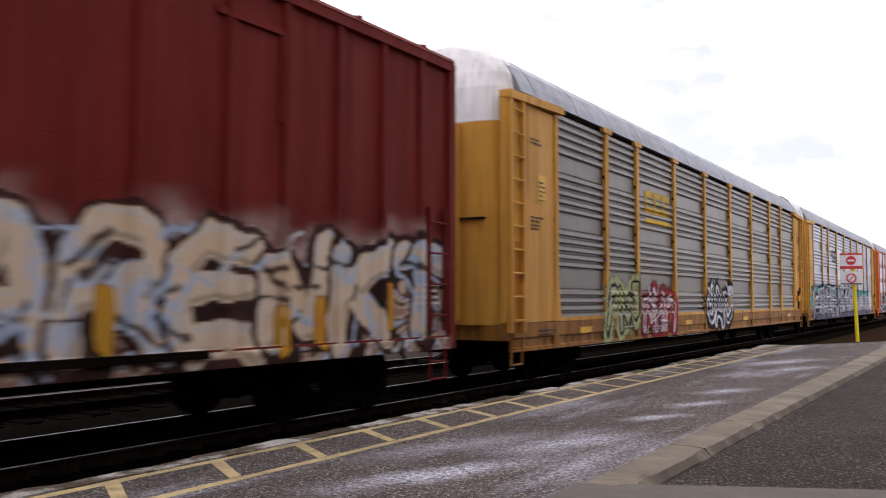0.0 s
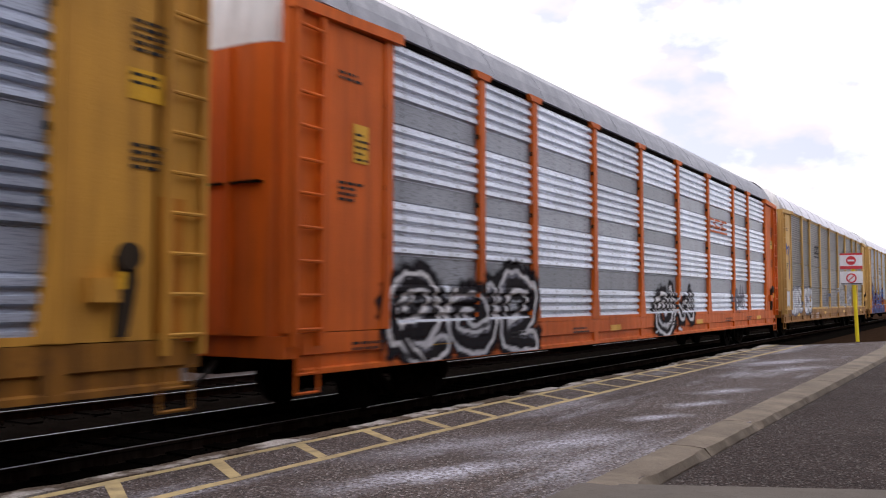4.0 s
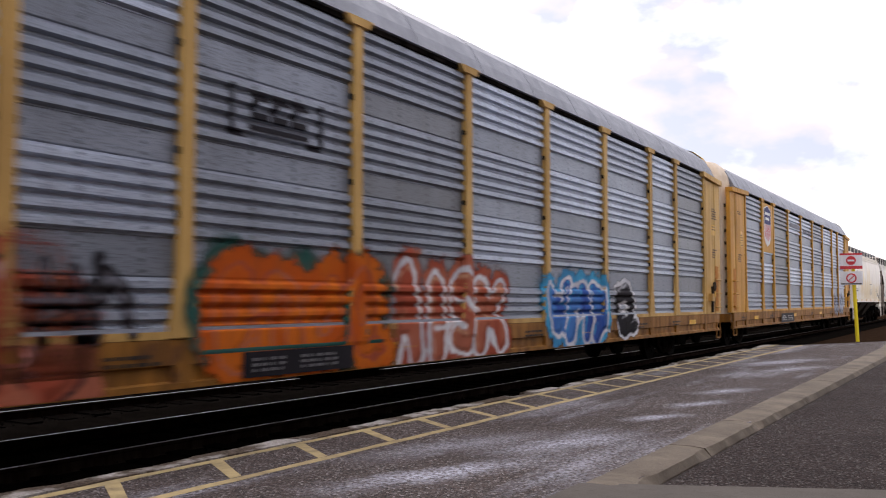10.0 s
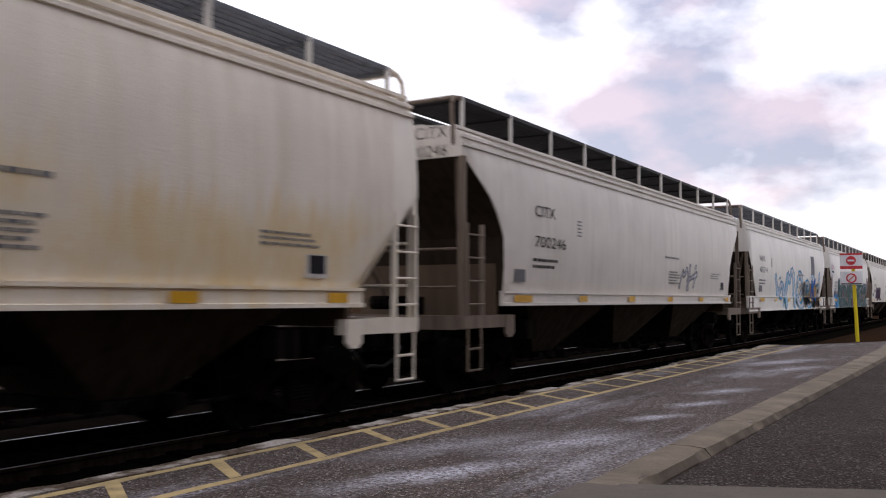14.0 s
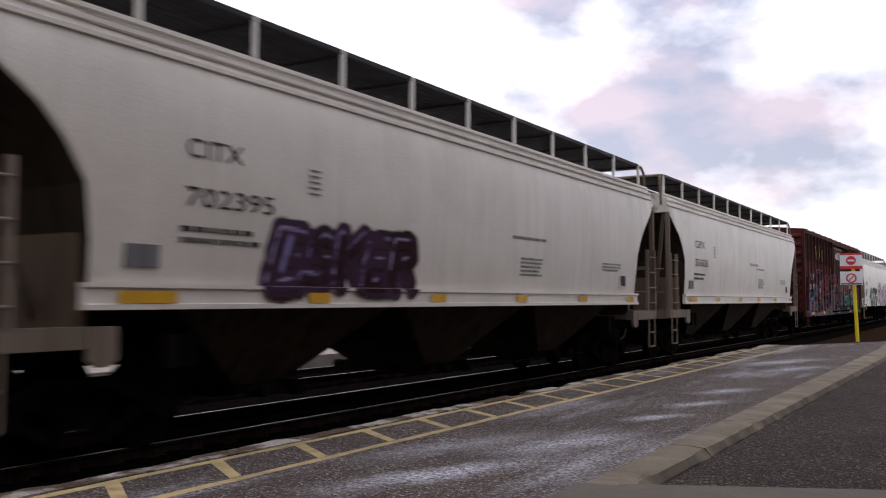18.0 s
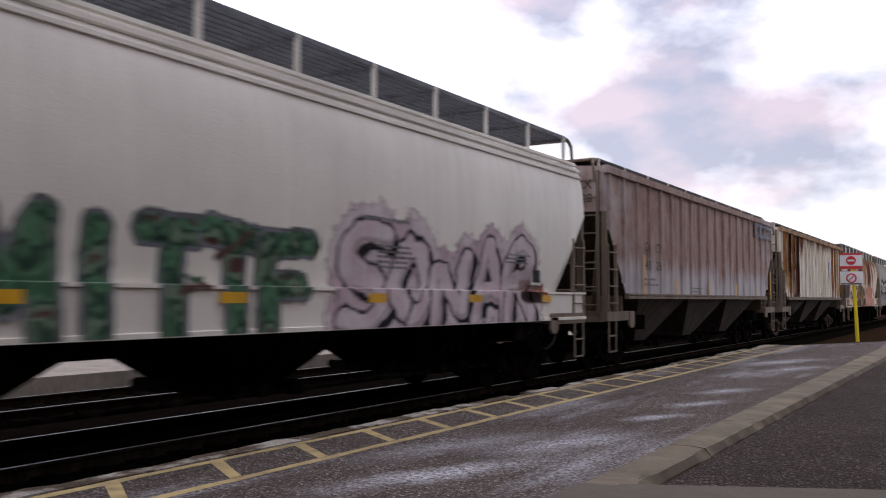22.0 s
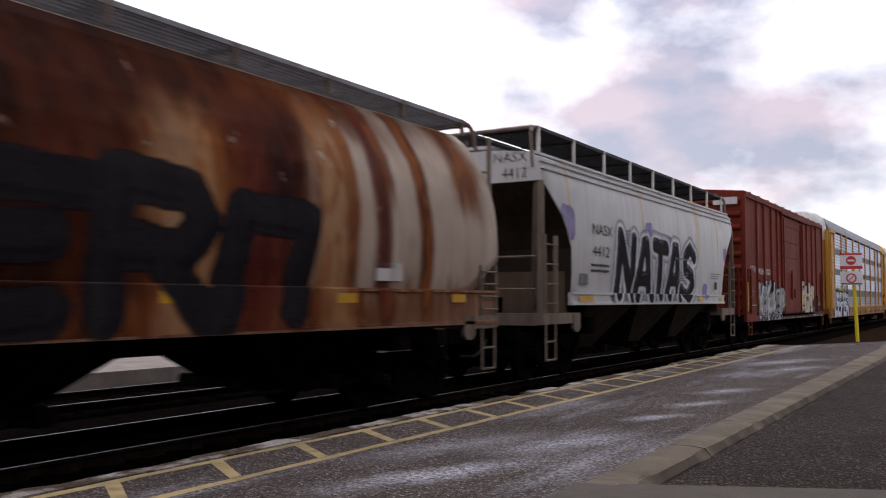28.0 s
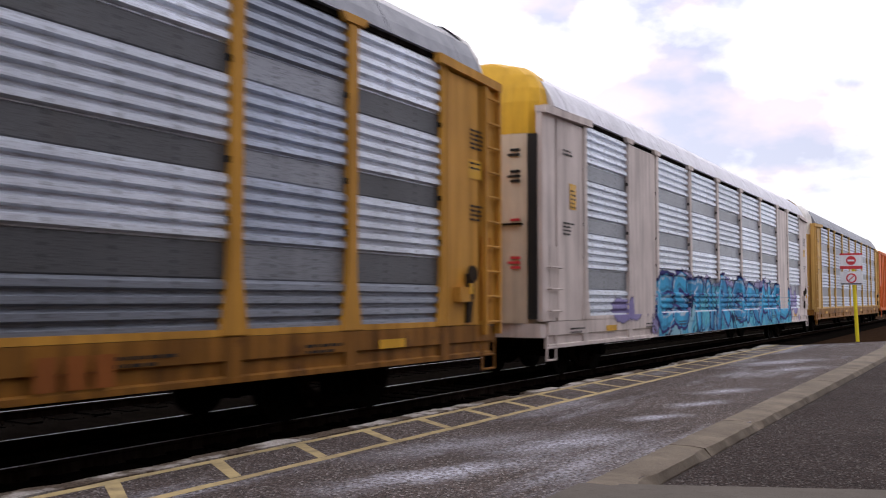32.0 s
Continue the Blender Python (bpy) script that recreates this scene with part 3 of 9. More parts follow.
part("roof", bm, GREEN, shed, "bright green metal roof")
part("plinth", boxes((-3.62, 3.22, -0.03, 4.03, 0, 0.5)), GREEN, shed)
for i in range(3):
    part("window", boxes((-2.9 + i * 2.1, -1.7 + i * 2.1, -0.02, 0.02, 0.9, 1.65)), GLASSY, shed)
trailer = thing("box_trailer", "white box trailer with a teal stripe, parked beyond the tracks", "trailer", at=pose(37.0, 40, -0.27))
part("box_body", boxes((-4.6, 4.6, 0, 2.5, 1.0, 3.75)), WHITE, trailer)
part("stripe", boxes((-4.61, 4.61, -0.012, -0.004, 2.3, 3.05)), TEAL, trailer, "teal stripe")
for x in (-3.2, -2.0, 3.2):
    bm = bmesh.new()
    disc(bm, (x, 0.5), 0.5, 0.1, 0.4, 18)
    part("wheel", bm, BLACK, trailer)
part("chassis", boxes((-4.5, 4.5, 0.3, 2.2, 0.8, 1.0)), UNDER, trailer)


# ---- rolling stock: shared pieces ----
WHEEL_R = 0.457
TRUCKS = []
CARS = []


def build_truck(parent, x):
    """A two-axle truck: cast side frames, bolster, springs and two wheelsets."""
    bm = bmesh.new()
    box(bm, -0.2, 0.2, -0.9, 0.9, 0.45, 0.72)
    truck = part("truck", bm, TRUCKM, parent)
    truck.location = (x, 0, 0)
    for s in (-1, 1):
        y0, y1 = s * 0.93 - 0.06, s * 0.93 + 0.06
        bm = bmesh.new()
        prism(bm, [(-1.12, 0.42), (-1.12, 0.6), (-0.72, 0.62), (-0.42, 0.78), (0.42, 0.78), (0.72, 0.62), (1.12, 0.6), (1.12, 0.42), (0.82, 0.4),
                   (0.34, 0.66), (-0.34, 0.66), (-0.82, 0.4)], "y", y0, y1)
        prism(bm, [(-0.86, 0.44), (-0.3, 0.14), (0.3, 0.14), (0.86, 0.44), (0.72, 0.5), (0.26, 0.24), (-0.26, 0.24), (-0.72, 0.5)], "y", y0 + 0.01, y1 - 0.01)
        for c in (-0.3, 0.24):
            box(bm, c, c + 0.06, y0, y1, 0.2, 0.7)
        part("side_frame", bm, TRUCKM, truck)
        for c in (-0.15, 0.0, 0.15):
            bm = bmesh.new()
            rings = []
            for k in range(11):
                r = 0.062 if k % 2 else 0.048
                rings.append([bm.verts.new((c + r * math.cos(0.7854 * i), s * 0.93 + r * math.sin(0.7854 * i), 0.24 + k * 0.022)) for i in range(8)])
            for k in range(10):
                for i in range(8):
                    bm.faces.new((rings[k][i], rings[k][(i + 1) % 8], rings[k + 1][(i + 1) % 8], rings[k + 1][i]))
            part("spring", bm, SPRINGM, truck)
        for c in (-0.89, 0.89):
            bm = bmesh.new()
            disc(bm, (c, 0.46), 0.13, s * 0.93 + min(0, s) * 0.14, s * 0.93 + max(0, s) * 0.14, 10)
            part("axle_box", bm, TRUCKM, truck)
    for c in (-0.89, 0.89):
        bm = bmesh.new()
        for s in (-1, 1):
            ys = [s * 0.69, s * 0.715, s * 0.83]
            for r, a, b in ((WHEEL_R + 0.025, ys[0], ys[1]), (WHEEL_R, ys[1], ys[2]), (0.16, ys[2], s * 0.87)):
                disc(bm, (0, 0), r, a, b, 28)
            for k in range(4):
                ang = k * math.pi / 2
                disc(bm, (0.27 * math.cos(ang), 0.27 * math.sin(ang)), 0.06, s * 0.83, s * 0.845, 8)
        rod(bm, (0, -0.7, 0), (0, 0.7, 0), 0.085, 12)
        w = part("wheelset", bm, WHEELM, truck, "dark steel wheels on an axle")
        w.location = (c, 0, WHEEL_R)
    return truck


def add_trucks(car, xs):
    for x in xs:
        if not TRUCKS:
            TRUCKS.append(build_truck(car, x))
        else:
            t = copy_thing(TRUCKS[0], pose(x, 0, 0))
            t.parent = car
            TRUCKS.append(t)


def coupler(car, x, d):
    """Knuckle coupler with draft box and an air hose; d: +1 for the rear end."""
    bm = bmesh.new()
    box(bm, min(x, x - d * 1.1), max(x, x - d * 1.1), -0.22, 0.22, 0.72, 1.05)
    box(bm, min(x, x + d * 0.55), max(x, x + d * 0.55), -0.09, 0.09, 0.8, 0.97)
    prism(bm, [(x + d * 0.4, -0.17), (x + d * 0.62, -0.17), (x + d * 0.66, 0.05), (x + d * 0.56, 0.18), (x + d * 0.42, 0.16)], "z", 0.74, 1.02)
    part("coupler", bm, UNDER, car)
    bm = bmesh.new()
    pts = [(x, -0.4, 0.8), (x + d * 0.2, -0.42, 0.62), (x + d * 0.42, -0.36, 0.5), (x + d * 0.6, -0.2, 0.52)]
    for p, q in zip(pts, pts[1:]):
        rod(bm, p, q, 0.028, 6)
    part("air_hose", bm, BLACK, car)


def ladder(car, x0, x1, y, z0, z1, n, mat, rail=0.03, label="", name="ladder", deep=0.07):
    """A side ladder: two stiles, each rung a piece of its own."""
    bm = bmesh.new()
    for x in (x0, x1):
        box(bm, x - rail, x + rail, y, y + deep, z0, z1)
    lad = part(name, bm, mat, car, label)
    for i in range(n):
        z = z0 + (z1 - z0) * (i + 0.5) / n
        bm = bmesh.new()
        rod(bm, (x0, y - 0.015, z), (x1, y - 0.015, z), 0.016, 6)
        part("rung", bm, mat, lad)
    return lad


def end_ladder(car, x, ys, z0, z1, n, mat):
    bm = bmesh.new()
    for y in ys:
        box(bm, x - 0.03, x + 0.03, y - 0.03, y + 0.03, z0, z1)
    lad = part("end_ladder", bm, mat, car)
    for i in range(n):
        z = z0 + (z1 - z0) * (i + 0.5) / n
        bm = bmesh.new()
        rod(bm, (x, ys[0], z), (x, ys[1], z), 0.016, 6)
        part("rung", bm, mat, lad)


def stirrup(car, x, y, mat, w=0.42, z0=0.42, z1=0.95):
    bm = bmesh.new()
    for p, q in (((x - w / 2, y, z1), (x - w / 2, y, z0)), ((x - w / 2, y, z0), (x + w / 2, y, z0)), ((x + w / 2, y, z0), (x + w / 2, y, z1)),
                 ((x - w / 2, y, (z0 + z1) / 2), (x + w / 2, y, (z0 + z1) / 2))):
        rod(bm, p, q, 0.02, 6)
    part("sill_step", bm, mat, car)


# ---- lettering and sprayed pictures that follow the car's side ----
LETTERS = {
    "m": [[(0, 0), (0.18, 1), (0.32, 0.35), (0.86, 1), (0.74, 0)]],
    "c": [[(1, 0.98), (0.12, 1), (0, 0), (0.8, 0.02)], [(0.1, 0.62), (0.75, 0.62)]],
    "o": [[(0, 0), (0.14, 1), (1, 0.98), (0.92, 0)]],
    "n": [[(0, 0), (0.02, 0.7), (0.3, 1), (0.7, 0.95), (1, 0.6), (1, 0)]],
    "w": [[(0, 0.05), (0.12, 0.75), (0.3, 1), (0.48, 0.55), (0.72, 1), (0.9, 0.7), (1, 0)], [(0.48, 0.5), (0.5, 0.05)]],
    "l": [[(0.1, 0), (0.3, 0.7), (0.55, 1), (0.75, 0.6), (0.9, 0)], [(0.2, 0.3), (0.8, 0.32)]],
    "A": [[(0, 0), (0.42, 1), (0.62, 1), (1, 0)], [(0.2, 0.34), (0.82, 0.34)]],
    "B": [[(0.05, 0), (0.05, 1), (0.75, 0.95), (0.8, 0.62), (0.1, 0.52), (0.95, 0.4), (0.9, 0.05), (0.05, 0)]],
    "C": [[(1, 0.85), (0.6, 1), (0.1, 0.85), (0, 0.45), (0.15, 0.08), (0.6, 0), (1, 0.14)]],
    "D": [[(0, 0), (0, 1), (0.65, 0.95), (1, 0.6), (0.95, 0.25), (0.6, 0), (0, 0)]],
    "E": [[(1, 1), (0.05, 1), (0, 0), (1, 0)], [(0, 0.5), (0.85, 0.52)]],
    "F": [[(1, 1), (0.05, 1), (0, 0)], [(0.02, 0.52), (0.8, 0.54)]],
    "H": [[(0.05, 0), (0, 1)], [(1, 1), (0.95, 0)], [(0.02, 0.48), (0.97, 0.54)]],
    "G": [[(1, 0.85), (0.55, 1), (0.05, 0.75), (0, 0.3), (0.4, 0), (0.95, 0.1), (0.98, 0.46), (0.55, 0.46)]],
    "I": [[(0.5, 0), (0.5, 1)]],
    "J": [[(0.2, 1), (0.95, 1)], [(0.65, 1), (0.65, 0.15), (0.35, 0), (0, 0.2)]],
    "K": [[(0, 0), (0, 1)], [(1, 1), (0.05, 0.45)], [(0.3, 0.62), (1, 0)]],
    "L": [[(0.05, 1), (0, 0), (0.95, 0.05)]],
    "M": [[(0, 0), (0.1, 1), (0.5, 0.35), (0.9, 1), (1, 0)]],
    "N": [[(0, 0), (0.05, 1), (0.92, 0), (1, 1)]],
    "O": [[(0.5, 0), (0.08, 0.2), (0, 0.6), (0.3, 1), (0.75, 0.98), (1, 0.6), (0.92, 0.15), (0.5, 0)]],
    "P": [[(0, 0), (0.05, 1), (0.8, 1), (0.98, 0.7), (0.7, 0.45), (0.05, 0.45)]],
    "R": [[(0, 0), (0.05, 1), (0.75, 1), (0.92, 0.72), (0.7, 0.5), (0.05, 0.48)], [(0.45, 0.48), (1, 0)]],
    "S": [[(0.95, 0.88), (0.5, 1), (0.08, 0.82), (0.2, 0.56), (0.8, 0.46), (0.98, 0.2), (0.5, 0), (0, 0.12)]],
    "T": [[(0, 1), (1, 1)], [(0.5, 1), (0.5, 0)]],
    "U": [[(0, 1), (0.03, 0.2), (0.35, 0), (0.7, 0), (0.95, 0.2), (1, 1)]],
    "V": [[(0, 1), (0.45, 0), (0.6, 0), (1, 1)]],
    "W": [[(0, 1), (0.22, 0), (0.5, 0.7), (0.78, 0), (1, 1)]],
    "X": [[(0, 0), (1, 1)], [(0, 1), (1, 0)]],
    # shapes that are no letters
    "0": [[(0, 0), (0.05, 0.7), (0.3, 1), (0.75, 0.95), (1, 0.6), (0.9, 0)]],
    "1": [[(0.1, 0.9), (0.5, 1), (0.6, 0.5), (0.4, 0.1), (0.9, 0)], [(0.0, 0.5), (0.9, 0.62)]],
    "2": [[(0, 0), (0.15, 0.85), (0.4, 0.6), (0.6, 1), (0.95, 0.7), (1, 0)]],
    "3": [[(0.5, 0.5), (0.7, 0.65), (0.4, 0.85), (0.05, 0.6), (0.1, 0.15), (0.6, 0), (1, 0.3), (0.95, 0.95)]],
    "4": [[(0, 0.8), (0.4, 0.1), (0.55, 0.75), (0.95, 0.1), (1, 0.9)]],
    "5": [[(0.15, 0), (0.1, 1)], [(0.8, 0.05), (0.9, 0.95)], [(0.0, 0.35), (1, 0.65)]],
    "6": [[(0.2, 0.2), (0.05, 0.7), (0.45, 1), (0.9, 0.75), (0.75, 0.3), (0.2, 0.2), (0.5, 0), (1, 0.05)]],
    "9": [[(0.9, 0.6), (0.5, 0.45), (0.1, 0.7), (0.4, 1), (0.85, 0.9), (0.9, 0.4), (0.6, 0)]],
    "7": [[(0, 1), (0.7, 0.9), (0.25, 0.5), (0.9, 0.45), (0.3, 0)]],
    "Y": [[(0, 1), (0.5, 0.5), (1, 1)], [(0.5, 0.5), (0.48, 0)]],
}


def soften(pts):
    """Cut the corners of a stroke once."""
    if len(pts) < 4:
        return pts
    out = [pts[0]]
    for p, q in zip(pts, pts[1:]):
        out += [(p[0] * 0.75 + q[0] * 0.25, p[1] * 0.75 + q[1] * 0.25), (p[0] * 0.25 + q[0] * 0.75, p[1] * 0.25 + q[1] * 0.75)]
    return out + [pts[-1]]


def strip(pts, w, end=0.0):
    """Quads of a broad stroke with mitred corners."""
    P = [Vector((p[0], p[1])) for p in pts]
    if end:
        P[0] = P[0] + (P[0] - P[1]).normalized() * end
        P[-1] = P[-1] + (P[-1] - P[-2]).normalized() * end
    lo, hi = [], []
    for i, p in enumerate(P):
        d1 = (P[i] - P[i - 1]).normalized() if i else (P[1] - P[0]).normalized()
        d2 = (P[i + 1] - P[i]).normalized() if i < len(P) - 1 else d1
        t = (d1 + d2)
        t = t.normalized() if t.length > 1e-4 else d1
        nrm = Vector((-t.y, t.x))
        k = w / 2 / max(0.55, abs(nrm.dot(Vector((-d1.y, d1.x)))))
        lo.append(p - nrm * k), hi.append(p + nrm * k)
    return [[lo[i], lo[i + 1], hi[i + 1], hi[i]] for i in range(len(P) - 1)]


def blob(c, rx, rz, rnd, n=16, rough=0.18):
    return [(c[0] + rx * math.cos(6.2832 * i / n) * (1 + rnd.uniform(-rough, rough)), c[1] + rz * math.sin(6.2832 * i / n) * (1 + rnd.uniform(-rough, rough))) for i in range(n)]


def lay(car, shapes, mats, name, label, surf, level=0):
    """One thin sheet from flat outlines (polygon, material, depth step), laid on the side of a car.
    surf = (function of x and z that gives the side's y, cuts in x, cuts in z)."""
    fn, xcuts, zcuts = surf[:3]
    x_lo, x_hi, z_lo, z_hi = surf[3] if len(surf) > 3 else (-99, 99, -99, 99)
    xcuts, zcuts = list(xcuts) + [x_lo, x_hi], list(zcuts) + [z_lo, z_hi]
    bm = bmesh.new()
    lift = bm.faces.layers.int.new("lift")
    for poly, mi, step in shapes:
        try:
            f = bm.faces.new([bm.verts.new((p[0], 0.0, p[1])) for p in poly])
        except ValueError:
            continue
        f.material_index = mi
        f[lift] = step
    xs = [v.co.x for v in bm.verts]
    zs = [v.co.z for v in bm.verts]
    for axis, cuts, lo, hi in ((0, xcuts, min(xs), max(xs)), (2, zcuts, min(zs), max(zs))):
        for c in cuts:
            if lo < c < hi:
                co, no = [0, 0, 0], [0, 0, 0]
                co[axis], no[axis] = c, 1
                bmesh.ops.bisect_plane(bm, geom=bm.verts[:] + bm.edges[:] + bm.faces[:], plane_co=co, plane_no=no)
    verts, faces, idx = [], [], []
    for f in bm.faces:
        cx = sum(v.co.x for v in f.verts) / len(f.verts)
        cz = sum(v.co.z for v in f.verts) / len(f.verts)
        if not (x_lo < cx < x_hi and z_lo < cz < z_hi):
            continue
        d = 0.0035 + level * 0.004 + f[lift] * 0.0007
        faces.append(list(range(len(verts), len(verts) + len(f.verts))))
        idx.append(f.material_index)
        for v in f.verts:
            verts.append((v.co.x, fn(cx, v.co.z + (cz - v.co.z) * 0.002) - d, v.co.z))
    bm.free()
    me = bpy.data.meshes.new(name)
    me.from_pydata(verts, [], faces)
    for m in mats:
        me.materials.append(m)
    me.polygons.foreach_set("material_index", idx)
    me.update()
    ob = part(name, me, None, car, label)
    if len(shapes) > 1:
        ob["kind"] = "stuff"
    return ob


# ---- sprayed pictures: a fine sheet on the car's side with paint laid on it stroke by stroke ----
NOISE_TABLE = np.random.RandomState(11).rand(128, 128)


def grain(X, Z, scale, seed=0, octaves=4):
    """Soft random field between 0 and 1, about one lump per 1 / scale metres."""
    out, amp, total = 0.0, 1.0, 0.0
    for k in range(octaves):
        x, z = X * scale + seed * 17.31 + k * 5.7, Z * scale + seed * 9.17 + k * 3.1
        i, j = np.floor(x).astype(int), np.floor(z).astype(int)
        fx, fz = x - i, z - j
        fx, fz = fx * fx * (3 - 2 * fx), fz * fz * (3 - 2 * fz)
        i0, j0, i1, j1 = i % 128, j % 128, (i + 1) % 128, (j + 1) % 128
        t = NOISE_TABLE
        v = (t[i0, j0] * (1 - fx) + t[i1, j0] * fx) * (1 - fz) + (t[i0, j1] * (1 - fx) + t[i1, j1] * fx) * fz
        out, total = out + v * amp, total + amp
        amp, scale = amp * 0.5, scale * 2.0
    return out / total


def ease(x, a, b):
    """0 at a, 1 at b, smooth between; a may be the larger one."""
    t = np.clip((x - a) / (b - a), 0.0, 1.0)
    return t * t * (3 - 2 * t)


def far_from(X, Z, pts):
    """Distance to a stroke's middle line."""
    d = np.full(X.shape, 9.0)
    for (ax, az), (bx, bz) in zip(pts, pts[1:]):
        vx, vz = bx - ax, bz - az
        k = np.clip(((X - ax) * vx + (Z - az) * vz) / max(vx * vx + vz * vz, 1e-9), 0, 1)
        d = np.minimum(d, np.hypot(X - ax - k * vx, Z - az - k * vz))
    return d


def hue(cols, X, Z, seed, size=0.7, up=0.0):
    """Several paints blown into one another; up > 0 runs them from the foot to the head."""
    cols = np.array(cols)
    if len(cols) == 1:
        return np.broadcast_to(cols[0], X.shape + (3,)).copy()
    n = np.clip((grain(X, Z, 1 / size, seed, 3) - 0.5) * 1.9 + 0.5, 0, 0.999)
    if up:
        n = np.clip(n * (1 - up) + up * (Z - Z.min()) / max(np.ptp(Z), 0.01), 0, 0.999)
    f = n * (len(cols) - 1)
    i = np.floor(f).astype(int)
    w = ease(f - i, 0.25, 0.75)[..., None]
    return cols[i] * (1 - w) + cols[np.minimum(i + 1, len(cols) - 1)] * w


class Sheet:
    """A fine grid on the side of a car: x0 to x1, z0 to z1."""

    def __init__(self, surf, x0, x1, z0, z1, res=0.028):
        fn, xcuts, zcuts = surf[:3]
        lim = surf[3] if len(surf) > 3 else (-99, 99, -99, 99)
        x0, x1, z0, z1 = max(x0, lim[0]), min(x1, lim[1]), max(z0, lim[2]), min(z1, lim[3])
        self.fn = fn
        xs = list(np.arange(x0, x1, res)) + [x1] + [c + e for c in xcuts for e in (-0.003, 0.003) if x0 < c + e < x1]
        zs = list(np.arange(z0, z1, res)) + [z1]
        near = [c for c in zcuts if z0 < c < z1]
        zs = [z for z in zs if all(abs(z - c) > 0.008 for c in near)] + near
        self.xs, self.zs = np.array(sorted(set(xs))), np.array(sorted(set(zs)))
        self.Z, self.X = np.meshgrid(self.zs, self.xs)
        self.low = surf[4] if len(surf) > 4 else None      # lower edge of the side along x
        self.col = np.zeros(self.X.shape + (3,))
        self.a = np.zeros(self.X.shape)

    def put(self, col, mask, win=slice(None)):
        """Lay one coat of paint over what is there."""
        m = np.clip(mask, 0, 1)
        old = self.a[win]
        new_a = m + old * (1 - m)
        w = np.where(new_a > 1e-5, m / np.maximum(new_a, 1e-5), 0)[..., None]
        self.col[win] = self.col[win] * (1 - w) + np.asarray(col) * w
        self.a[win] = new_a

    def hang(self, car, label, level=0, name="graffiti"):
        nx, nz = self.X.shape
        ys, seen = np.zeros(self.X.shape), {}
        probe = self.zs[::7]
        for i, x in enumerate(self.xs):
            key = tuple(self.fn(x, z) for z in probe)
            if key not in seen:
                seen[key] = [self.fn(x, z) for z in self.zs]
            ys[i] = seen[key]
        ys -= 0.0045 + level * 0.003
        co = np.stack((self.X, ys, self.Z), -1).reshape(-1, 3)
        i, j = np.meshgrid(np.arange(nx - 1), np.arange(nz - 1), indexing="ij")
        q = (i * nz + j).ravel()
        faces = np.stack((q, q + nz, q + nz + 1, q + 1), -1)
        if self.low is not None:
            out = (self.Z < self.low(self.X)).ravel()
            faces = faces[~out[faces].any(1)]
            used = np.unique(faces)
            back = np.zeros(len(co), int)
            back[used] = np.arange(len(used))
            co, faces = co[used], back[faces]
        else:
            used = slice(None)
        me = bpy.data.meshes.new(name)
        me.vertices.add(len(co)), me.loops.add(faces.size), me.polygons.add(len(faces))
        me.vertices.foreach_set("co", co.ravel())
        me.loops.foreach_set("vertex_index", faces.ravel())
        me.polygons.foreach_set("loop_start", np.arange(0, faces.size, 4))
        me.update(calc_edges=True)
        at = me.color_attributes.new("paint", "FLOAT_COLOR", "POINT")
        at.data.foreach_set("color", np.concatenate((self.col, self.a[..., None]), -1).reshape(-1, 4)[used].astype(np.float32).ravel())
        me.materials.append(SPRAYED)
        return part(name, me, None, car, label)


def sprayed_material():
    """Paint whose colour and cover were laid on the sheet; thin grain and a little run-off dirt on top."""
    m, nt, bsdf = material("sprayed paint", 0.68, 0, 0.03)
    at = node(nt, "ShaderNodeAttribute")
    at.attribute_name = "paint"
    co = node(nt, "ShaderNodeTexCoord").outputs["Object"]
    fine, streak = noise_n(nt, co, 26.0, 4.0, 0.7), noise_n(nt, co, 1.0, 4.0, 0.6, (8.0, 8.0, 0.45))
    c = mixc(nt, rng(nt, fine, 0.5, 0.78, 0.0, 0.3), at.outputs["Color"], (0.05, 0.043, 0.04, 1))
    c = mixc(nt, rng(nt, streak, 0.52, 0.78, 0.0, 0.35), c, (0.06, 0.048, 0.04, 1))
    nt.links.new(math_n(nt, "MULTIPLY", at.outputs["Alpha"], rng(nt, fine, 0.3, 0.44, 0.82, 1.0)), bsdf.inputs["Alpha"])
    finish(nt, bsdf, c, fine, 0.002)
    return m


SPRAYED = sprayed_material()


def colours(mat):
    return PALETTES.get(mat.name, [(0.5, 0.5, 0.5)])


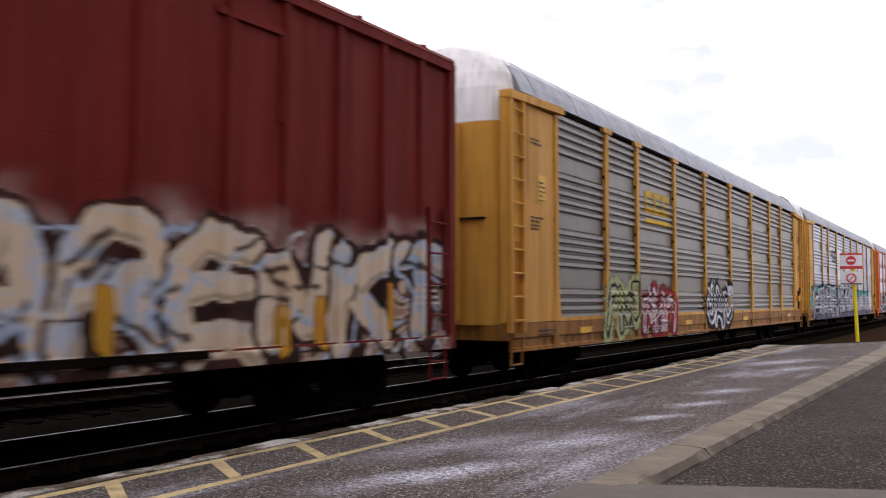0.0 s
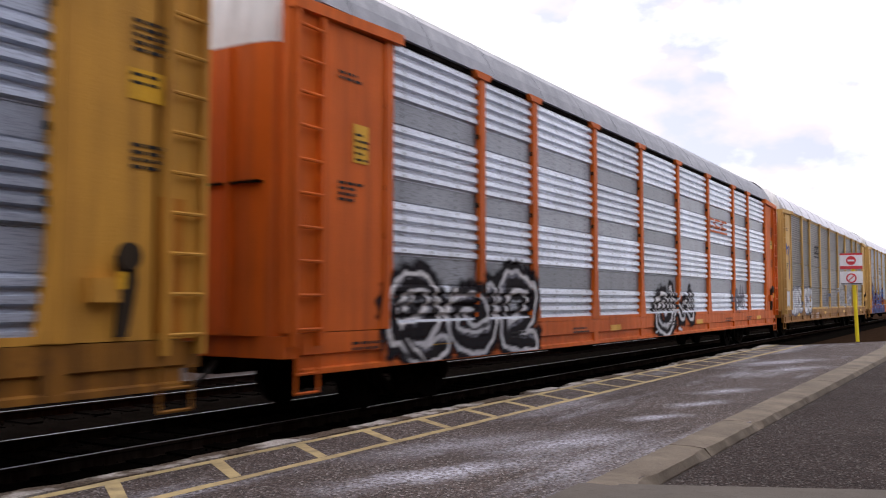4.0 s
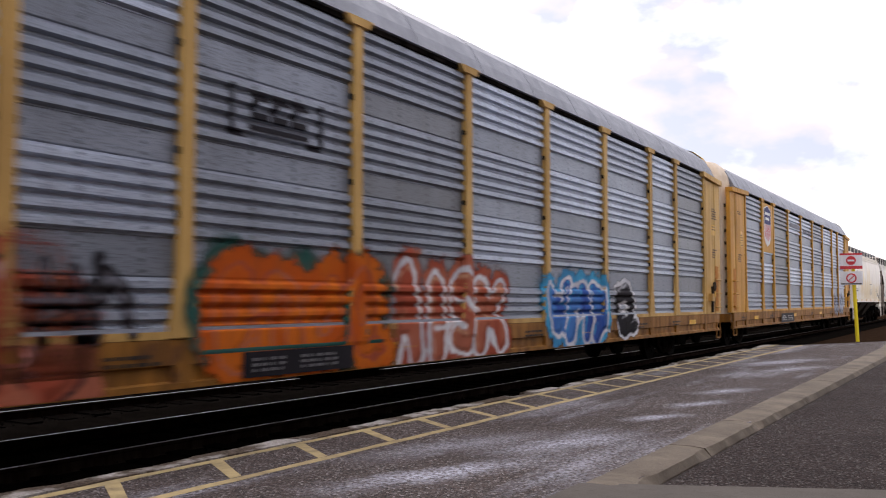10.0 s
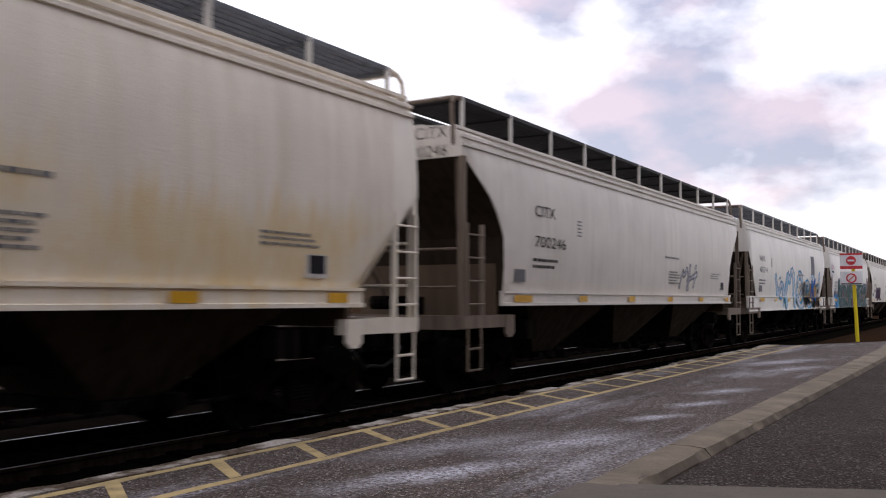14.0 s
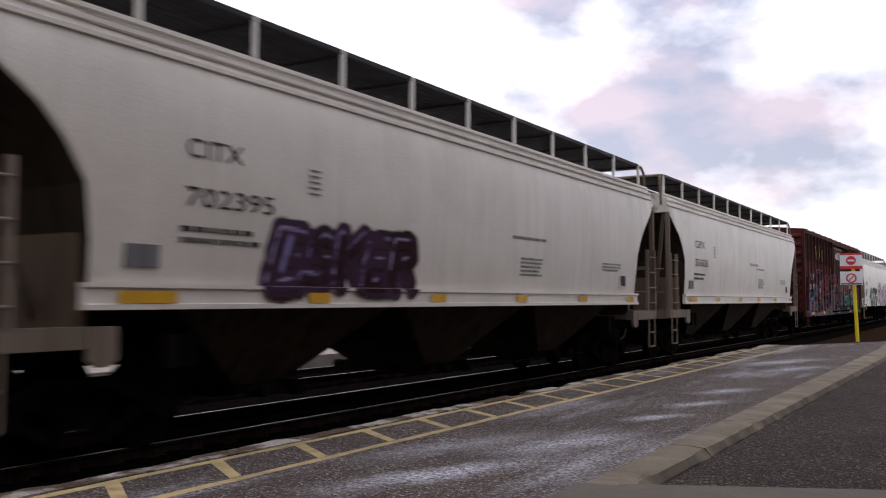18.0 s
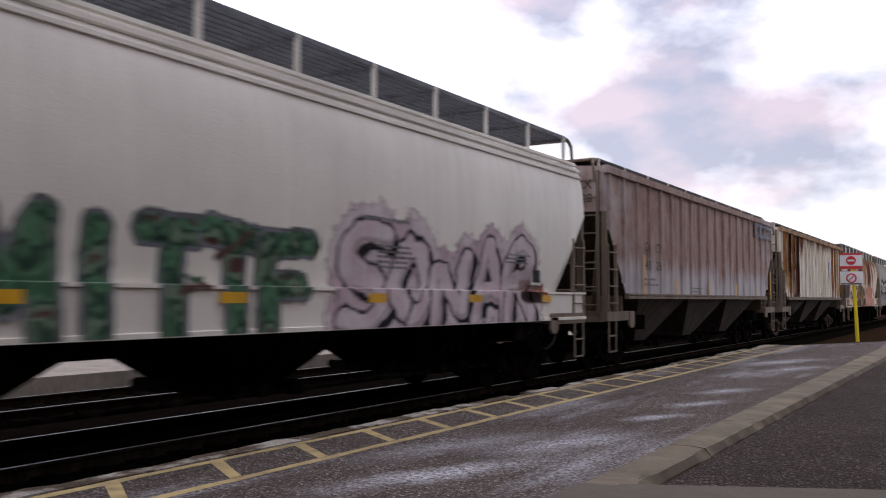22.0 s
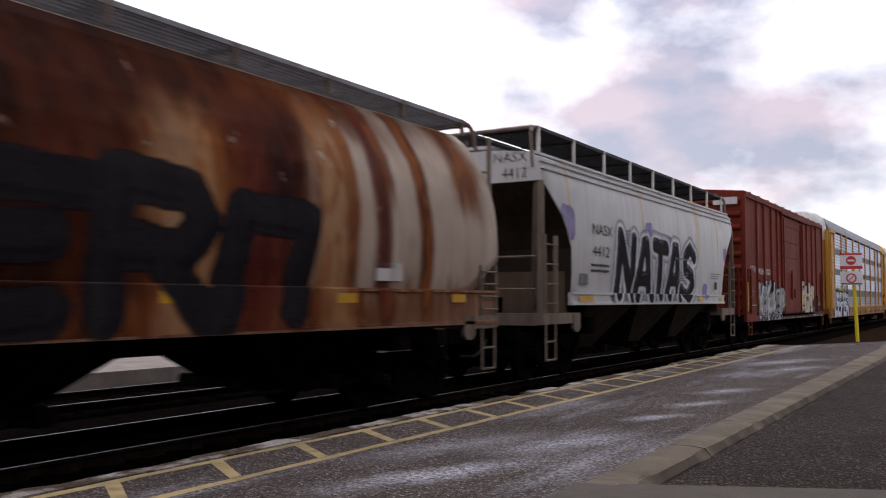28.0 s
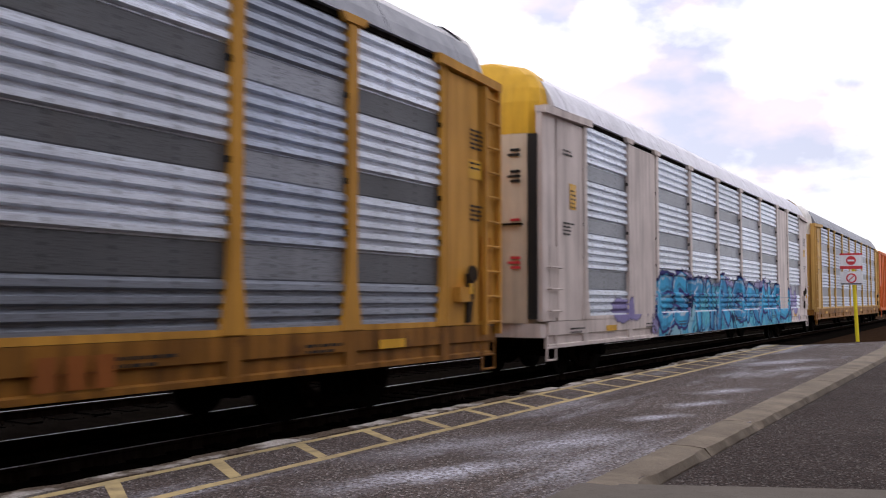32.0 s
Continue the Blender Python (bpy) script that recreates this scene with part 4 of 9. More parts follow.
def graffiti(car, surf, word, x0, x1, z0, z1, mats, seed=1, weight=0.2, cloud=True, lean=0.0, label="", bits=14, level=0, tall=0.12, soft=True, edge=0.075, drop=0.0,
             wave=0.09, glow=None, size=0.6, up=0.0, inner=None, halo=0.16):
    """Sprayed letters: mats = cloud, outline, fill, shine; glow: an outer line; inner: a thin line inside the outline."""
    pal = [colours(m) for m in mats]
    sh = Sheet(surf, x0 - 0.4, x1 + 0.4, z0 - 0.35, z1 + 0.45)
    X, Z = sh.X, sh.Z
    n, h = len(word), z1 - z0
    cw = (x1 - x0) / n
    w = min(cw, h) * weight * 0.5
    edge = max(0.035, min(edge, w * 0.6))
    Xw = X + (grain(X, Z, 1.5, seed, 3) - 0.5) * wave * 3.0 + (grain(X, Z, 6.0, seed + 3, 2) - 0.5) * wave * 0.6
    Zw = Z + (grain(X, Z, 1.5, seed + 5, 3) - 0.5) * wave * 3.0 + (grain(X, Z, 6.0, seed + 7, 2) - 0.5) * wave * 0.6
    fuzz = grain(X, Z, 9.0, seed + 1, 3) - 0.5
    letters = []
    for i, ch in enumerate(word):
        if ch == " ":
            continue
        r2 = random.Random(seed * 77 + i)
        gx0 = x0 + cw * i + w * 0.35
        gw = cw * r2.uniform(0.92, 1.08) - w * 0.7
        gz0 = z0 + h * r2.uniform(0, tall * 0.5) + w * 0.5
        gh = h * r2.uniform(1 - tall, 1.0 + tall * 0.6) - w
        strokes = []
        for stroke in LETTERS[ch]:
            pts = [(gx0 + p[0] * gw + (p[1] - 0.5) * lean + r2.uniform(-0.05, 0.05) * gw, gz0 + p[1] * gh + r2.uniform(-0.04, 0.04) * gh) for p in stroke]
            strokes.append(soften(pts) if soft else pts)
        a, b = np.searchsorted(sh.xs, (gx0 - w - 0.5, gx0 + gw + w + 0.5))
        win = slice(max(a - 1, 0), b + 1)
        letters.append((win, strokes, r2.randint(0, 999)))
    def reach(win, strokes, dx=0.0, dz=0.0):
        return np.min([far_from(Xw[win] - dx, Zw[win] - dz, s) for s in strokes], 0)
    if cloud:
        near = np.full(X.shape, 9.0)
        for win, strokes, k in letters:
            near[win] = np.minimum(near[win], reach(win, strokes))
        sh.put(hue(pal[0], X, Z, seed + 9, size), 0.96 * ease(near + fuzz * 0.25, w / 2 + halo + 0.14, w / 2 + halo))
    if glow is not None:
        for win, strokes, k in letters:
            sh.put(glow, ease(reach(win, strokes) + fuzz[win] * 0.05, w / 2 + edge * 1.9 + 0.03, w / 2 + edge * 1.9), win)
    for win, strokes, k in letters:
        D = reach(win, strokes)
        f = fuzz[win]
        if drop:
            sh.put(pal[1][0], ease(np.minimum(reach(win, strokes, drop, -drop * 0.7), reach(win, strokes, drop * 2, -drop * 1.4)) + f * 0.04, w / 2 + edge * 0.8, w / 2 + edge * 0.5), win)
        sh.put(hue(pal[1], X[win], Z[win], seed + 2, size), ease(D + f * 0.05, w / 2 + edge + 0.02, w / 2 + edge - 0.005), win)
        fill = hue(pal[2], X[win], Z[win], seed + 4, size, up)
        sh.put(fill, ease(D + f * 0.03, w / 2 + 0.012, w / 2 - 0.012), win)
        if w > 0.12:
            # a lighter lip on the upper side of each stroke, a duller one below
            rise = reach(win, strokes, 0.03, -0.05) - D
            rim = ease(D, w * 0.2, w * 0.3) * ease(D, w * 0.46, w * 0.4)
            sh.put(hue(pal[3], X[win], Z[win], seed + 6, size), 0.75 * rim * ease(rise, 0.015, 0.04) * ease(f, -0.2, 0.05), win)
            sh.put(fill * 0.45, 0.7 * rim * ease(rise, -0.015, -0.04), win)
        if inner is not None:
            sh.put(inner, 0.9 * ease(np.abs(D - w * 0.36), 0.03, 0.015), win)
    r = random.Random(seed)
    for i in range(bits):
        cx, cz, k, t = r.uniform(x0, x1), r.uniform(z0, z1), r.uniform(0.08, 0.3), r.uniform(-0.9, 1.4)
        sub = slice(*np.searchsorted(sh.xs, (cx - 0.6, cx + 0.6)))
        line = [(cx - k * math.cos(t), cz - k * math.sin(t)), (cx, cz + r.uniform(-0.05, 0.05)), (cx + k * math.cos(t), cz + k * math.sin(t))]
        c = r.choice((pal[1][0], pal[3][0], pal[2][-1], pal[1][0]))
        d = far_from(Xw[sub], Zw[sub], line)
        sh.put(c, 0.9 * ease(d + fuzz[sub] * 0.05, r.uniform(0.03, 0.07), 0.012), sub)
    return sh.hang(car, label, level)


def wash(car, surf, x0, x1, z0, z1, cols, label, seed=1, level=0, size=0.6, line=None, fade=0.25, cover=0.96, lines=1.6, stretch=1.0, name="overspray"):
    """A sprayed ground: paints blown together, loose dark strokes across them, ragged borders that thin out over fade metres."""
    sh = Sheet(surf, x0 - fade, x1 + fade, z0 - 0.2, z1 + fade * 2.2)
    X, Z = sh.X, sh.Z
    Xw, Zw = X + (grain(X, Z, 1.2, seed, 3) - 0.5) * 1.0, Z * stretch + (grain(X, Z, 1.2, seed + 2, 3) - 0.5) * 1.0
    lump = (grain(X, Z, 1.8, seed + 4, 5) - 0.5) * 2.0
    m = ease(Z + lump * fade * 1.3, z1 + fade, z1 - fade) * ease(X + lump * fade, x0 - fade, x0 + fade * 0.4) * ease(X + lump * fade, x1 + fade, x1 - fade * 0.4)
    sh.put(hue(cols, Xw, Zw, seed + 6, size), m * cover)
    if line is not None:
        f = grain(Xw, Zw, lines, seed + 8, 2)
        breaks = ease(grain(X, Z, 2.1, seed + 9, 2), 0.36, 0.46)
        sh.put(line, m * breaks * ease(np.abs(f - 0.5), 0.035, 0.018))
        sh.put(line, m * breaks * ease(np.abs(f - 0.68), 0.022, 0.012))
    return sh.hang(car, label, level, name)


def rust_runs(car, surf, length, z0, z1, runs, paints, label, seed=1, level=0, streak=1.0):
    """Rust that runs down a side. runs: place from the front end, half width, low and high end, cover, which paint."""
    hl = length / 2
    sh = Sheet(surf, -hl + 0.05, hl - 0.05, z0, z1, 0.034)
    X, Z = sh.X + hl, sh.Z
    bend = (grain(X, Z, 0.9, seed, 4) - 0.5)
    thin = grain(X * 7.0, Z * 0.45, 1.0, seed + 1, 4) - 0.5
    rag = grain(X, Z, 4.0, seed + 2, 5)
    for i, (u, hw, lo, hi, cover, k) in enumerate(runs):
        off = np.abs(X - u + bend * hw * 1.6 + thin * hw * 1.2 * streak)
        m = ease(off, hw * (1.6 - 0.4 * streak), hw * 0.45) * ease(Z + thin * 1.5 * streak + bend * 0.8, lo - 0.3, lo + 0.35)
        if hi:
            m = m * ease(Z + thin * 0.8 + bend * 0.8, hi + 0.3, hi - 0.2)
        sh.put(hue(paints[k], X * 2.2, Z * 0.9, seed + 5 + i, 0.55), m * cover * ease(rag, 0.1, 0.3))
    return sh.hang(car, label, level, "rust_stain")


FONT_CACHE = {}


def text_polys(body):
    """Flat faces of a line of type one unit high, and its width."""
    if body not in FONT_CACHE:
        cu = bpy.data.curves.new("type", "FONT")
        cu.body, cu.size, cu.fill_mode, cu.resolution_u = body, 1.0, "FRONT", 3
        ob = bpy.data.objects.new("type", cu)
        me = bpy.data.meshes.new_from_object(ob)
        polys = [[(me.vertices[i].co.x, me.vertices[i].co.y) for i in p.vertices] for p in me.polygons]
        bpy.data.objects.remove(ob), bpy.data.curves.remove(cu), bpy.data.meshes.remove(me)
        allp = [p for q in polys for p in q]
        lo, hi = min(p[0] for p in allp), max(p[0] for p in allp)
        FONT_CACHE[body] = ([[(p[0] - lo, p[1]) for p in q] for q in polys], hi - lo, max(p[1] for p in allp))
    return FONT_CACHE[body]


def lettering(car, surf, body, x, z, height, mat, wide=None, name="lettering", label="", level=2):
    """A line of type: left end x, base line z, letters of that height; wide stretches it to a width."""
    polys, w, top = text_polys(body)
    k = height / top
    kx = wide / w if wide else k
    return lay(car, [([(x + p[0] * kx, z + p[1] * k) for p in q], 0, 0) for q in polys], [mat], name, label, surf, level)


def bars(car, surf, rows, mat, name="data_stencil", label="", level=2):
    """Small stencilled lines that cannot be read, as bars: rows of x, z, width, height."""
    if name == "number_stencil":
        rows = [(x + k * h * 0.95, z + j * h * 0.4, h * (0.5 if (k + j) % 3 else 0.28), h * 0.22) for x, z, w, h in rows for k in range(max(1, int(w / (h * 0.95)))) for j in range(3)]
    ob = lay(car, [([(x, z), (x + w, z), (x + w, z + h), (x, z + h)], 0, 0) for x, z, w, h in rows], [mat], name, label, surf, level)
    return tagged(ob, kind="stuff") if name in ("data_stencil", "number_stencil") else ob


def stencil_rows(x, z, n, w, h=0.05, gap=0.05, seed=0):
    r = random.Random(seed)
    out = []
    for i in range(n):
        zz = z - i * (h + gap)
        xx = x
        while xx < x + w * r.uniform(0.75, 1.0):
            ww = r.uniform(0.06, 0.16)
            out.append((xx, zz, ww, h))
            xx += ww + 0.035
    return out


def place_car(ob, start):
    """Remember a car by where its middle stands at the start of the clip."""
    ob.matrix_basis = pose(start, TRACK_Y, 0)
    CARS.append((ob, start))


# ---- auto carriers ----
RACK_LEN = 27.45
POSTS = [2.0, 4.6, 6.55, 9.4, 12.27, 15.17, 18.08, 21.04, 23.06, 25.75]
POSTS_LATE = [2.1, 4.82, 6.85, 9.72, 12.66, 15.58, 18.5, 21.45, 23.5, 25.75]
TIERS = {"band": [1.17, 2.16, 3.21, 4.31, 5.12], "fine": [1.17, 2.13, 3.12, 4.12, 5.12]}


def rack_profile(style, k):
    """Knots (z, outward, is_band) of one panel sheet, from the bottom up."""
    z0, z1 = TIERS[style][k], TIERS[style][k + 1]
    out = []
    if style == "band":
        flat = (0.39, 0.30, 0.32, 0.0)[k]
        n = (4, 5, 5, 5)[k]
        zr = z1 - flat
        pitch = (zr - z0) / n
        for i in range(n):
            z = z0 + i * pitch
            out += [(z, 0.0), (z + pitch * 0.1, 0.0), (z + pitch * 0.26, 0.055), (z + pitch * 0.7, 0.05), (z + pitch * 0.96, 0.0)]
        if flat:
            out += [(zr + 0.01, 0.012), (z1 - 0.012, 0.012), (z1 - 0.005, 0.0)]
        else:
            out += [(z1 - 0.002, 0.0)]
        band_from = zr
    else:
        z0, z1 = z0 + 0.012, z1 - 0.02
        n = 11
        pitch = (z1 - z0) / n
        for i in range(n):
            z = z0 + i * pitch
            out += [(z, 0.0), (z + pitch * 0.2, 0.0), (z + pitch * 0.38, 0.046), (z + pitch * 0.62, 0.044), (z + pitch * 0.95, 0.002)]
        out += [(z1, 0.004)]
        band_from = 99
    return out, band_from


def rack_surface(style, posts=POSTS):
    """The side's y as a function of x and z, with the knots at which it bends."""
    zk, yk = [0.0, 0.66], [-1.605, -1.605]
    zk += [1.15, 1.23, 1.236]
    yk += [-1.606, -1.606, -1.53]
    for k in range(4):
        for z, o in rack_profile(style, k)[0]:
            if z > zk[-1] + 1e-4:
                zk.append(z), yk.append(-1.525 - o)
    zk += [6.5]
    yk += [-1.53]
    half = RACK_LEN / 2

    def fn(x, z):
        u = x + half
        if u < posts[0] or u > posts[-1]:
            return -1.6
        for p in posts:
            w = 0.1 if z > 1.8 else 0.1 + (1.8 - z) * 0.18
            if abs(u - p) < w and z > 1.0:
                return -1.622
        return float(np.interp(z, zk, yk))
    xc = []
    for p in posts:
        xc += [p - half - 0.16, p - half - 0.1, p - half + 0.1, p - half + 0.16]
    return fn, xc, [z for z in zk if 0.6 < z < 4.6], (-half + 0.27, half - 0.27, 0.67, 5.0)


def autorack(start, label, body, light, dark, roofm, cap, style="band", odd=None, sillm=None, end_style="ladder", doorm=None, seamm=None, foot=None, posts=POSTS, group="auto carriers in the train"):
    """A closed auto carrier: start = its front end at the start of the clip. light, dark: panel sheets and their flat bands."""
    half = RACK_LEN / 2
    car = thing("auto_carrier", label, "rail car", group)
    place_car(car, start + half)
    sillm = sillm or body
    odd = odd or {}
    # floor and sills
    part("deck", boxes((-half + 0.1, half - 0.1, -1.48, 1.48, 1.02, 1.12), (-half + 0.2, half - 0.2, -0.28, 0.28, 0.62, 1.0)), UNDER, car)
    for s in (-1, 1):
        bm = bmesh.new()
        prism(bm, [(s * 1.6, 0.9), (s * 1.6, 1.15), (s * 1.5, 1.15), (s * 1.5, 0.66), (s * 1.605, 0.66), (s * 1.605, 0.72), (s * 1.56, 0.74), (s * 1.56, 0.88)], "x", -half + 0.25, half - 0.25)
        for p in posts:
            box(bm, p - half - 0.12, p - half + 0.12, min(s * 1.5, s * 1.603), max(s * 1.5, s * 1.603), 0.7, 1.14)
        part("side_sill", bm, sillm, car)
    rail = bmesh.new()
    box(rail, -half + 1.9, half - 1.5, -1.6, -1.5, 1.155, 1.23)
    part("panel_rail", rail, body, car)
    for s, nm in ((1, "far_wall"),):
        bm = bmesh.new()
        pr = [(1.45, 1.15)]
        for k in range(4):
            pr += [(1.5 + o, z) for z, o in rack_profile(style, k)[0]]
        pr += [(1.45, 5.12)]
        prism(bm, pr, "x", -half + 0.4, half - 0.4)
        part(nm, bm, light, car)
    # upright posts with flared feet and cap plates
    for p in posts:
        x = p - half
        bm = bmesh.new()
        prism(bm, [(x - 0.09, 5.1), (x + 0.09, 5.1), (x + 0.09, 1.85), (x + 0.21, 1.16), (x - 0.21, 1.16), (x - 0.09, 1.85)], "y", -1.62, -1.47)
        post = part("post", bm, body, car, bevel=0.008)
        prism_bm = bmesh.new()
        prism(prism_bm, [(x - 0.28, 5.2), (x + 0.28, 5.2), (x + 0.2, 5.09), (x - 0.2, 5.09)], "y", -1.64, -1.5)
        part("post_cap", prism_bm, body, post)
        if style == "fine":
            bm = bmesh.new()
            for z in (2.12, 2.5, 3.1, 3.5, 4.1, 4.5):
                for d in (-0.11, 0.11):
                    box(bm, x + d - 0.025, x + d + 0.025, -1.61, -1.56, z - 0.03, z + 0.03)
            tagged(part("clipwork", bm, body, post), kind="stuff")
        else:
            bm = bmesh.new()
            for z in (1.5, 2.4, 3.05, 4.15):
                for d in (-0.1, 0.1):
                    box(bm, x + d - 0.02, x + d + 0.02, -1.6, -1.555, z - 0.035, z + 0.035)
            tagged(part("clipwork", bm, UNDER, post), kind="stuff")
    # side sheets, bay by bay
    for b in range(len(posts) - 1):
        x0, x1 = posts[b] - half + 0.07, posts[b + 1] - half - 0.07
        la, da = odd.get(b, (light, dark))
        for k in range(4):
            pr, band = rack_profile(style, k)
            bm = bmesh.new()
            prism(bm, [(-1.45, pr[0][0])] + [(-1.525 - o, z) for z, o in pr] + [(-1.45, pr[-1][0])], "x", x0, x1)
            for f in bm.faces:
                if f.calc_center_median().z > band:
                    f.material_index = 1
            part("side_panel", bm, [foot if foot and k == 0 else la, da], car)
    part("panel_backing", boxes((-half + 2.0, half - 1.6, -1.455, -1.44, 1.16, 5.13)), BLACK, car)
    bm = bmesh.new()
    box(bm, -half + 1.8, half - 1.4, -1.56, -1.46, 5.12, 5.2)
    part("top_rail", bm, UNDER if style == "band" else body, car)
    # roof: sloping eaves with seams
    arch = [(-1.6, 5.2), (-1.5, 5.42), (-1.33, 5.7), (-1.05, 5.93), (-0.5, 6.08), (0.0, 6.13), (0.5, 6.08), (1.05, 5.93), (1.33, 5.7), (1.5, 5.42), (1.6, 5.2), (1.5, 5.17), (0, 5.9), (-1.5, 5.17)]
    bm = bmesh.new()
    prism(bm, arch, "x", -half + 0.55, half - 0.55)
    roof = part("roof", bm, roofm, car)
    for i in range(14):
        x = -half + 1.2 + i * (RACK_LEN - 2.4) / 13
        bm = bmesh.new()
        prism(bm, [(p[0] * 1.002, p[1] + 0.004) for p in arch[:11]] + [(1.5, 5.3), (0, 5.95), (-1.5, 5.3)], "x", x - (0.03 if seamm else 0.008), x + (0.03 if seamm else 0.008))
        part("roof_seam", bm, seamm or roofm, roof)
    # the two ends
    for d, u0, u1 in ((-1, 0.0, posts[0]), (1, posts[-1], RACK_LEN)):
        xa, xb = u0 - half, u1 - half
        inner, outer = (xb, xa) if d < 0 else (xa, xb)
        side = bmesh.new()
        seam = outer - d * 0.62
        for a, b in ((min(inner, seam + d * -0.03), max(inner, seam + d * -0.03)), (min(outer, seam + d * 0.03), max(outer, seam + d * 0.03))):
            prism(side, [(a, -1.47), (a, -1.585), (a + 0.03, -1.6), (b - 0.03, -1.6), (b, -1.585), (b, -1.47)], "z", 1.16, 5.0)
        es = part("end_panel", side, body, car)
        part("end_jamb", boxes((min(inner, inner + d * 0.1), max(inner, inner + d * 0.1), -1.63, -1.601, 1.16, 5.0)), body, es)
        part("far_end_panel", boxes((xa, xb, 1.46, 1.6, 1.16, 5.0)), body, car)
        bm = bmesh.new()
        prism(bm, [(inner - d * 0.25, 5.06), (inner - d * 0.25, 5.2), (outer, 5.12), (outer, 4.98)], "y", -1.68, -1.46)
        part("header_beam", bm, body, es)
        if end_style == "ladder":
            lx = outer - d * 0.3
            bm = bmesh.new()
            box(bm, lx - 0.26, lx - 0.2, -1.68, -1.56, 1.0, 4.98)
            box(bm, lx + 0.2, lx + 0.26, -1.68, -1.56, 1.0, 4.98)
            lad = part("ladder", bm, body, car)
            for i in range(10):
                z = 1.2 + i * 0.4
                bm = bmesh.new()
                rod(bm, (lx - 0.22, -1.67, z), (lx + 0.22, -1.67, z), 0.02, 6)
                part("rung", bm, body, lad)
        else:
            lx = outer - d * 0.45
            for z in (1.35, 1.75, 2.15):
                bm = bmesh.new()
                for p, q in (((lx - 0.25, -1.6, z), (lx - 0.25, -1.67, z)), ((lx - 0.25, -1.67, z), (lx + 0.25, -1.67, z)), ((lx + 0.25, -1.67, z), (lx + 0.25, -1.6, z))):
                    rod(bm, p, q, 0.018, 6)
                part("grab_iron", bm, body, car)
        # end door leaves, rounded at the outer corners
        ex = outer
        prof = [(ex - d * 0.5, -1.46), (ex - d * 0.18, -1.45), (ex - d * 0.02, -1.3), (ex + d * 0.06, -1.0), (ex + d * 0.08, 0.0), (ex + d * 0.06, 1.0), (ex - d * 0.02, 1.3), (ex - d * 0.18, 1.48), (ex - d * 0.5, 1.5)]
        bm = bmesh.new()
        prism(bm, prof, "z", 1.12, 4.62)
        door = part("end_door", bm, doorm or body, car)
        if doorm:
            for k in range(9):
                z = 1.35 + 0.4 * k
                part("hinge", boxes((min(ex - d * 0.2, ex - d * 0.02), max(ex - d * 0.2, ex - d * 0.02), -1.5, -1.4, z - 0.05, z + 0.05)), LOWGREY, door, "dark steel hinge")
            for k, (zt, nn) in enumerate(((4.3, 2), (3.9, 3), (3.0, 1), (2.3, 3))):
                bm = bmesh.new()
                for j in range(nn):
                    box(bm, min(ex + d * 0.01, ex + d * 0.075), max(ex + d * 0.01, ex + d * 0.075), -1.16, -0.98 + 0.06 * (j % 2), zt - 0.09 * j, zt - 0.09 * j + 0.045)
                tagged(part("data_stencil", bm, SIGNRED if k > 1 else BLACK, door), kind="stuff")
        for y in (-0.7, 0.0, 0.7):
            part("door_stile", boxes((min(ex, ex + d * 0.12), max(ex, ex + d * 0.12), y - 0.03, y + 0.03, 1.2, 4.6)), doorm or body, door)
        bm = bmesh.new()
        box(bm, min(ex, ex + d * 0.11), max(ex, ex + d * 0.11), -1.2, 1.2, 2.93, 2.96)
        part("door_rail", bm, UNDER, door)
        bm = bmesh.new()
        rng_ = [(0.0, 1.0), (0.5, 1.0), (0.72, 0.97), (0.94, 0.87), (1.1, 0.7), (1.21, 0.36)]
        rows = []
        for h, k in rng_:
            rows.append([bm.verts.new((ex + (px - ex) * 1.0 - d * 0.26 * h * h, py * k, 4.625 + h * 1.24)) for px, py in prof])
        for i in range(len(rows) - 1):
            for j in range(len(prof) - 1):
                bm.faces.new((rows[i][j], rows[i][j + 1], rows[i + 1][j + 1], rows[i + 1][j]))
        bm.faces.new(rows[-1])
        part("end_cap", bm, cap, car)
        sur = (lambda x, z: -1.6, [], [])
        mid = (xa + xb) / 2
        bars(car, sur, stencil_rows(mid - 0.1, 4.2 if d > 0 else 4.4, 5 if d > 0 else 2, 0.45, 0.035, 0.035, 3), BLACK)
        bars(car, sur, stencil_rows(mid - 0.1, 3.0, 4, 0.4, 0.035, 0.035, 5), BLACK)
        bars(car, sur, [(mid - 0.15, 3.45, 0.42, 0.3)] if d > 0 else [(mid + 0.2, 3.3, 0.32, 0.5)], REFLECT, "notice_plate", "yellow notice plate")
        bars(car, sur, stencil_rows(mid - 0.12, 3.68, 2, 0.36, 0.03, 0.05, 8) if d > 0 else stencil_rows(mid + 0.24, 3.65, 5, 0.24, 0.03, 0.05, 8), BLACK, level=3)
        stirrup(car, outer - d * 0.35, -1.6, sillm, 0.4, 0.45, 0.9)
        bm = bmesh.new()
        box(bm, min(outer, outer - d * 0.5), max(outer, outer - d * 0.5), -1.55, 1.55, 0.86, 1.12)
        part("end_sill", bm, sillm, car)
        coupler(car, outer - d * 0.05, d)
    # brake wheel and gear on the trailing end
    bm = bmesh.new()
    xh = half - 1.0
    disc(bm, (xh, 1.95), 0.13, -1.7, -1.66, 16)
    prism(bm, [(xh - 0.1, 1.95), (xh + 0.1, 1.95), (xh + 0.12, 1.7), (xh + 0.02, 1.2), (xh - 0.1, 1.2), (xh - 0.06, 1.7)], "y", -1.65, -1.6)
    brake = part("hand_brake", bm, LOWGREY, car, "dark brown hand brake gear")
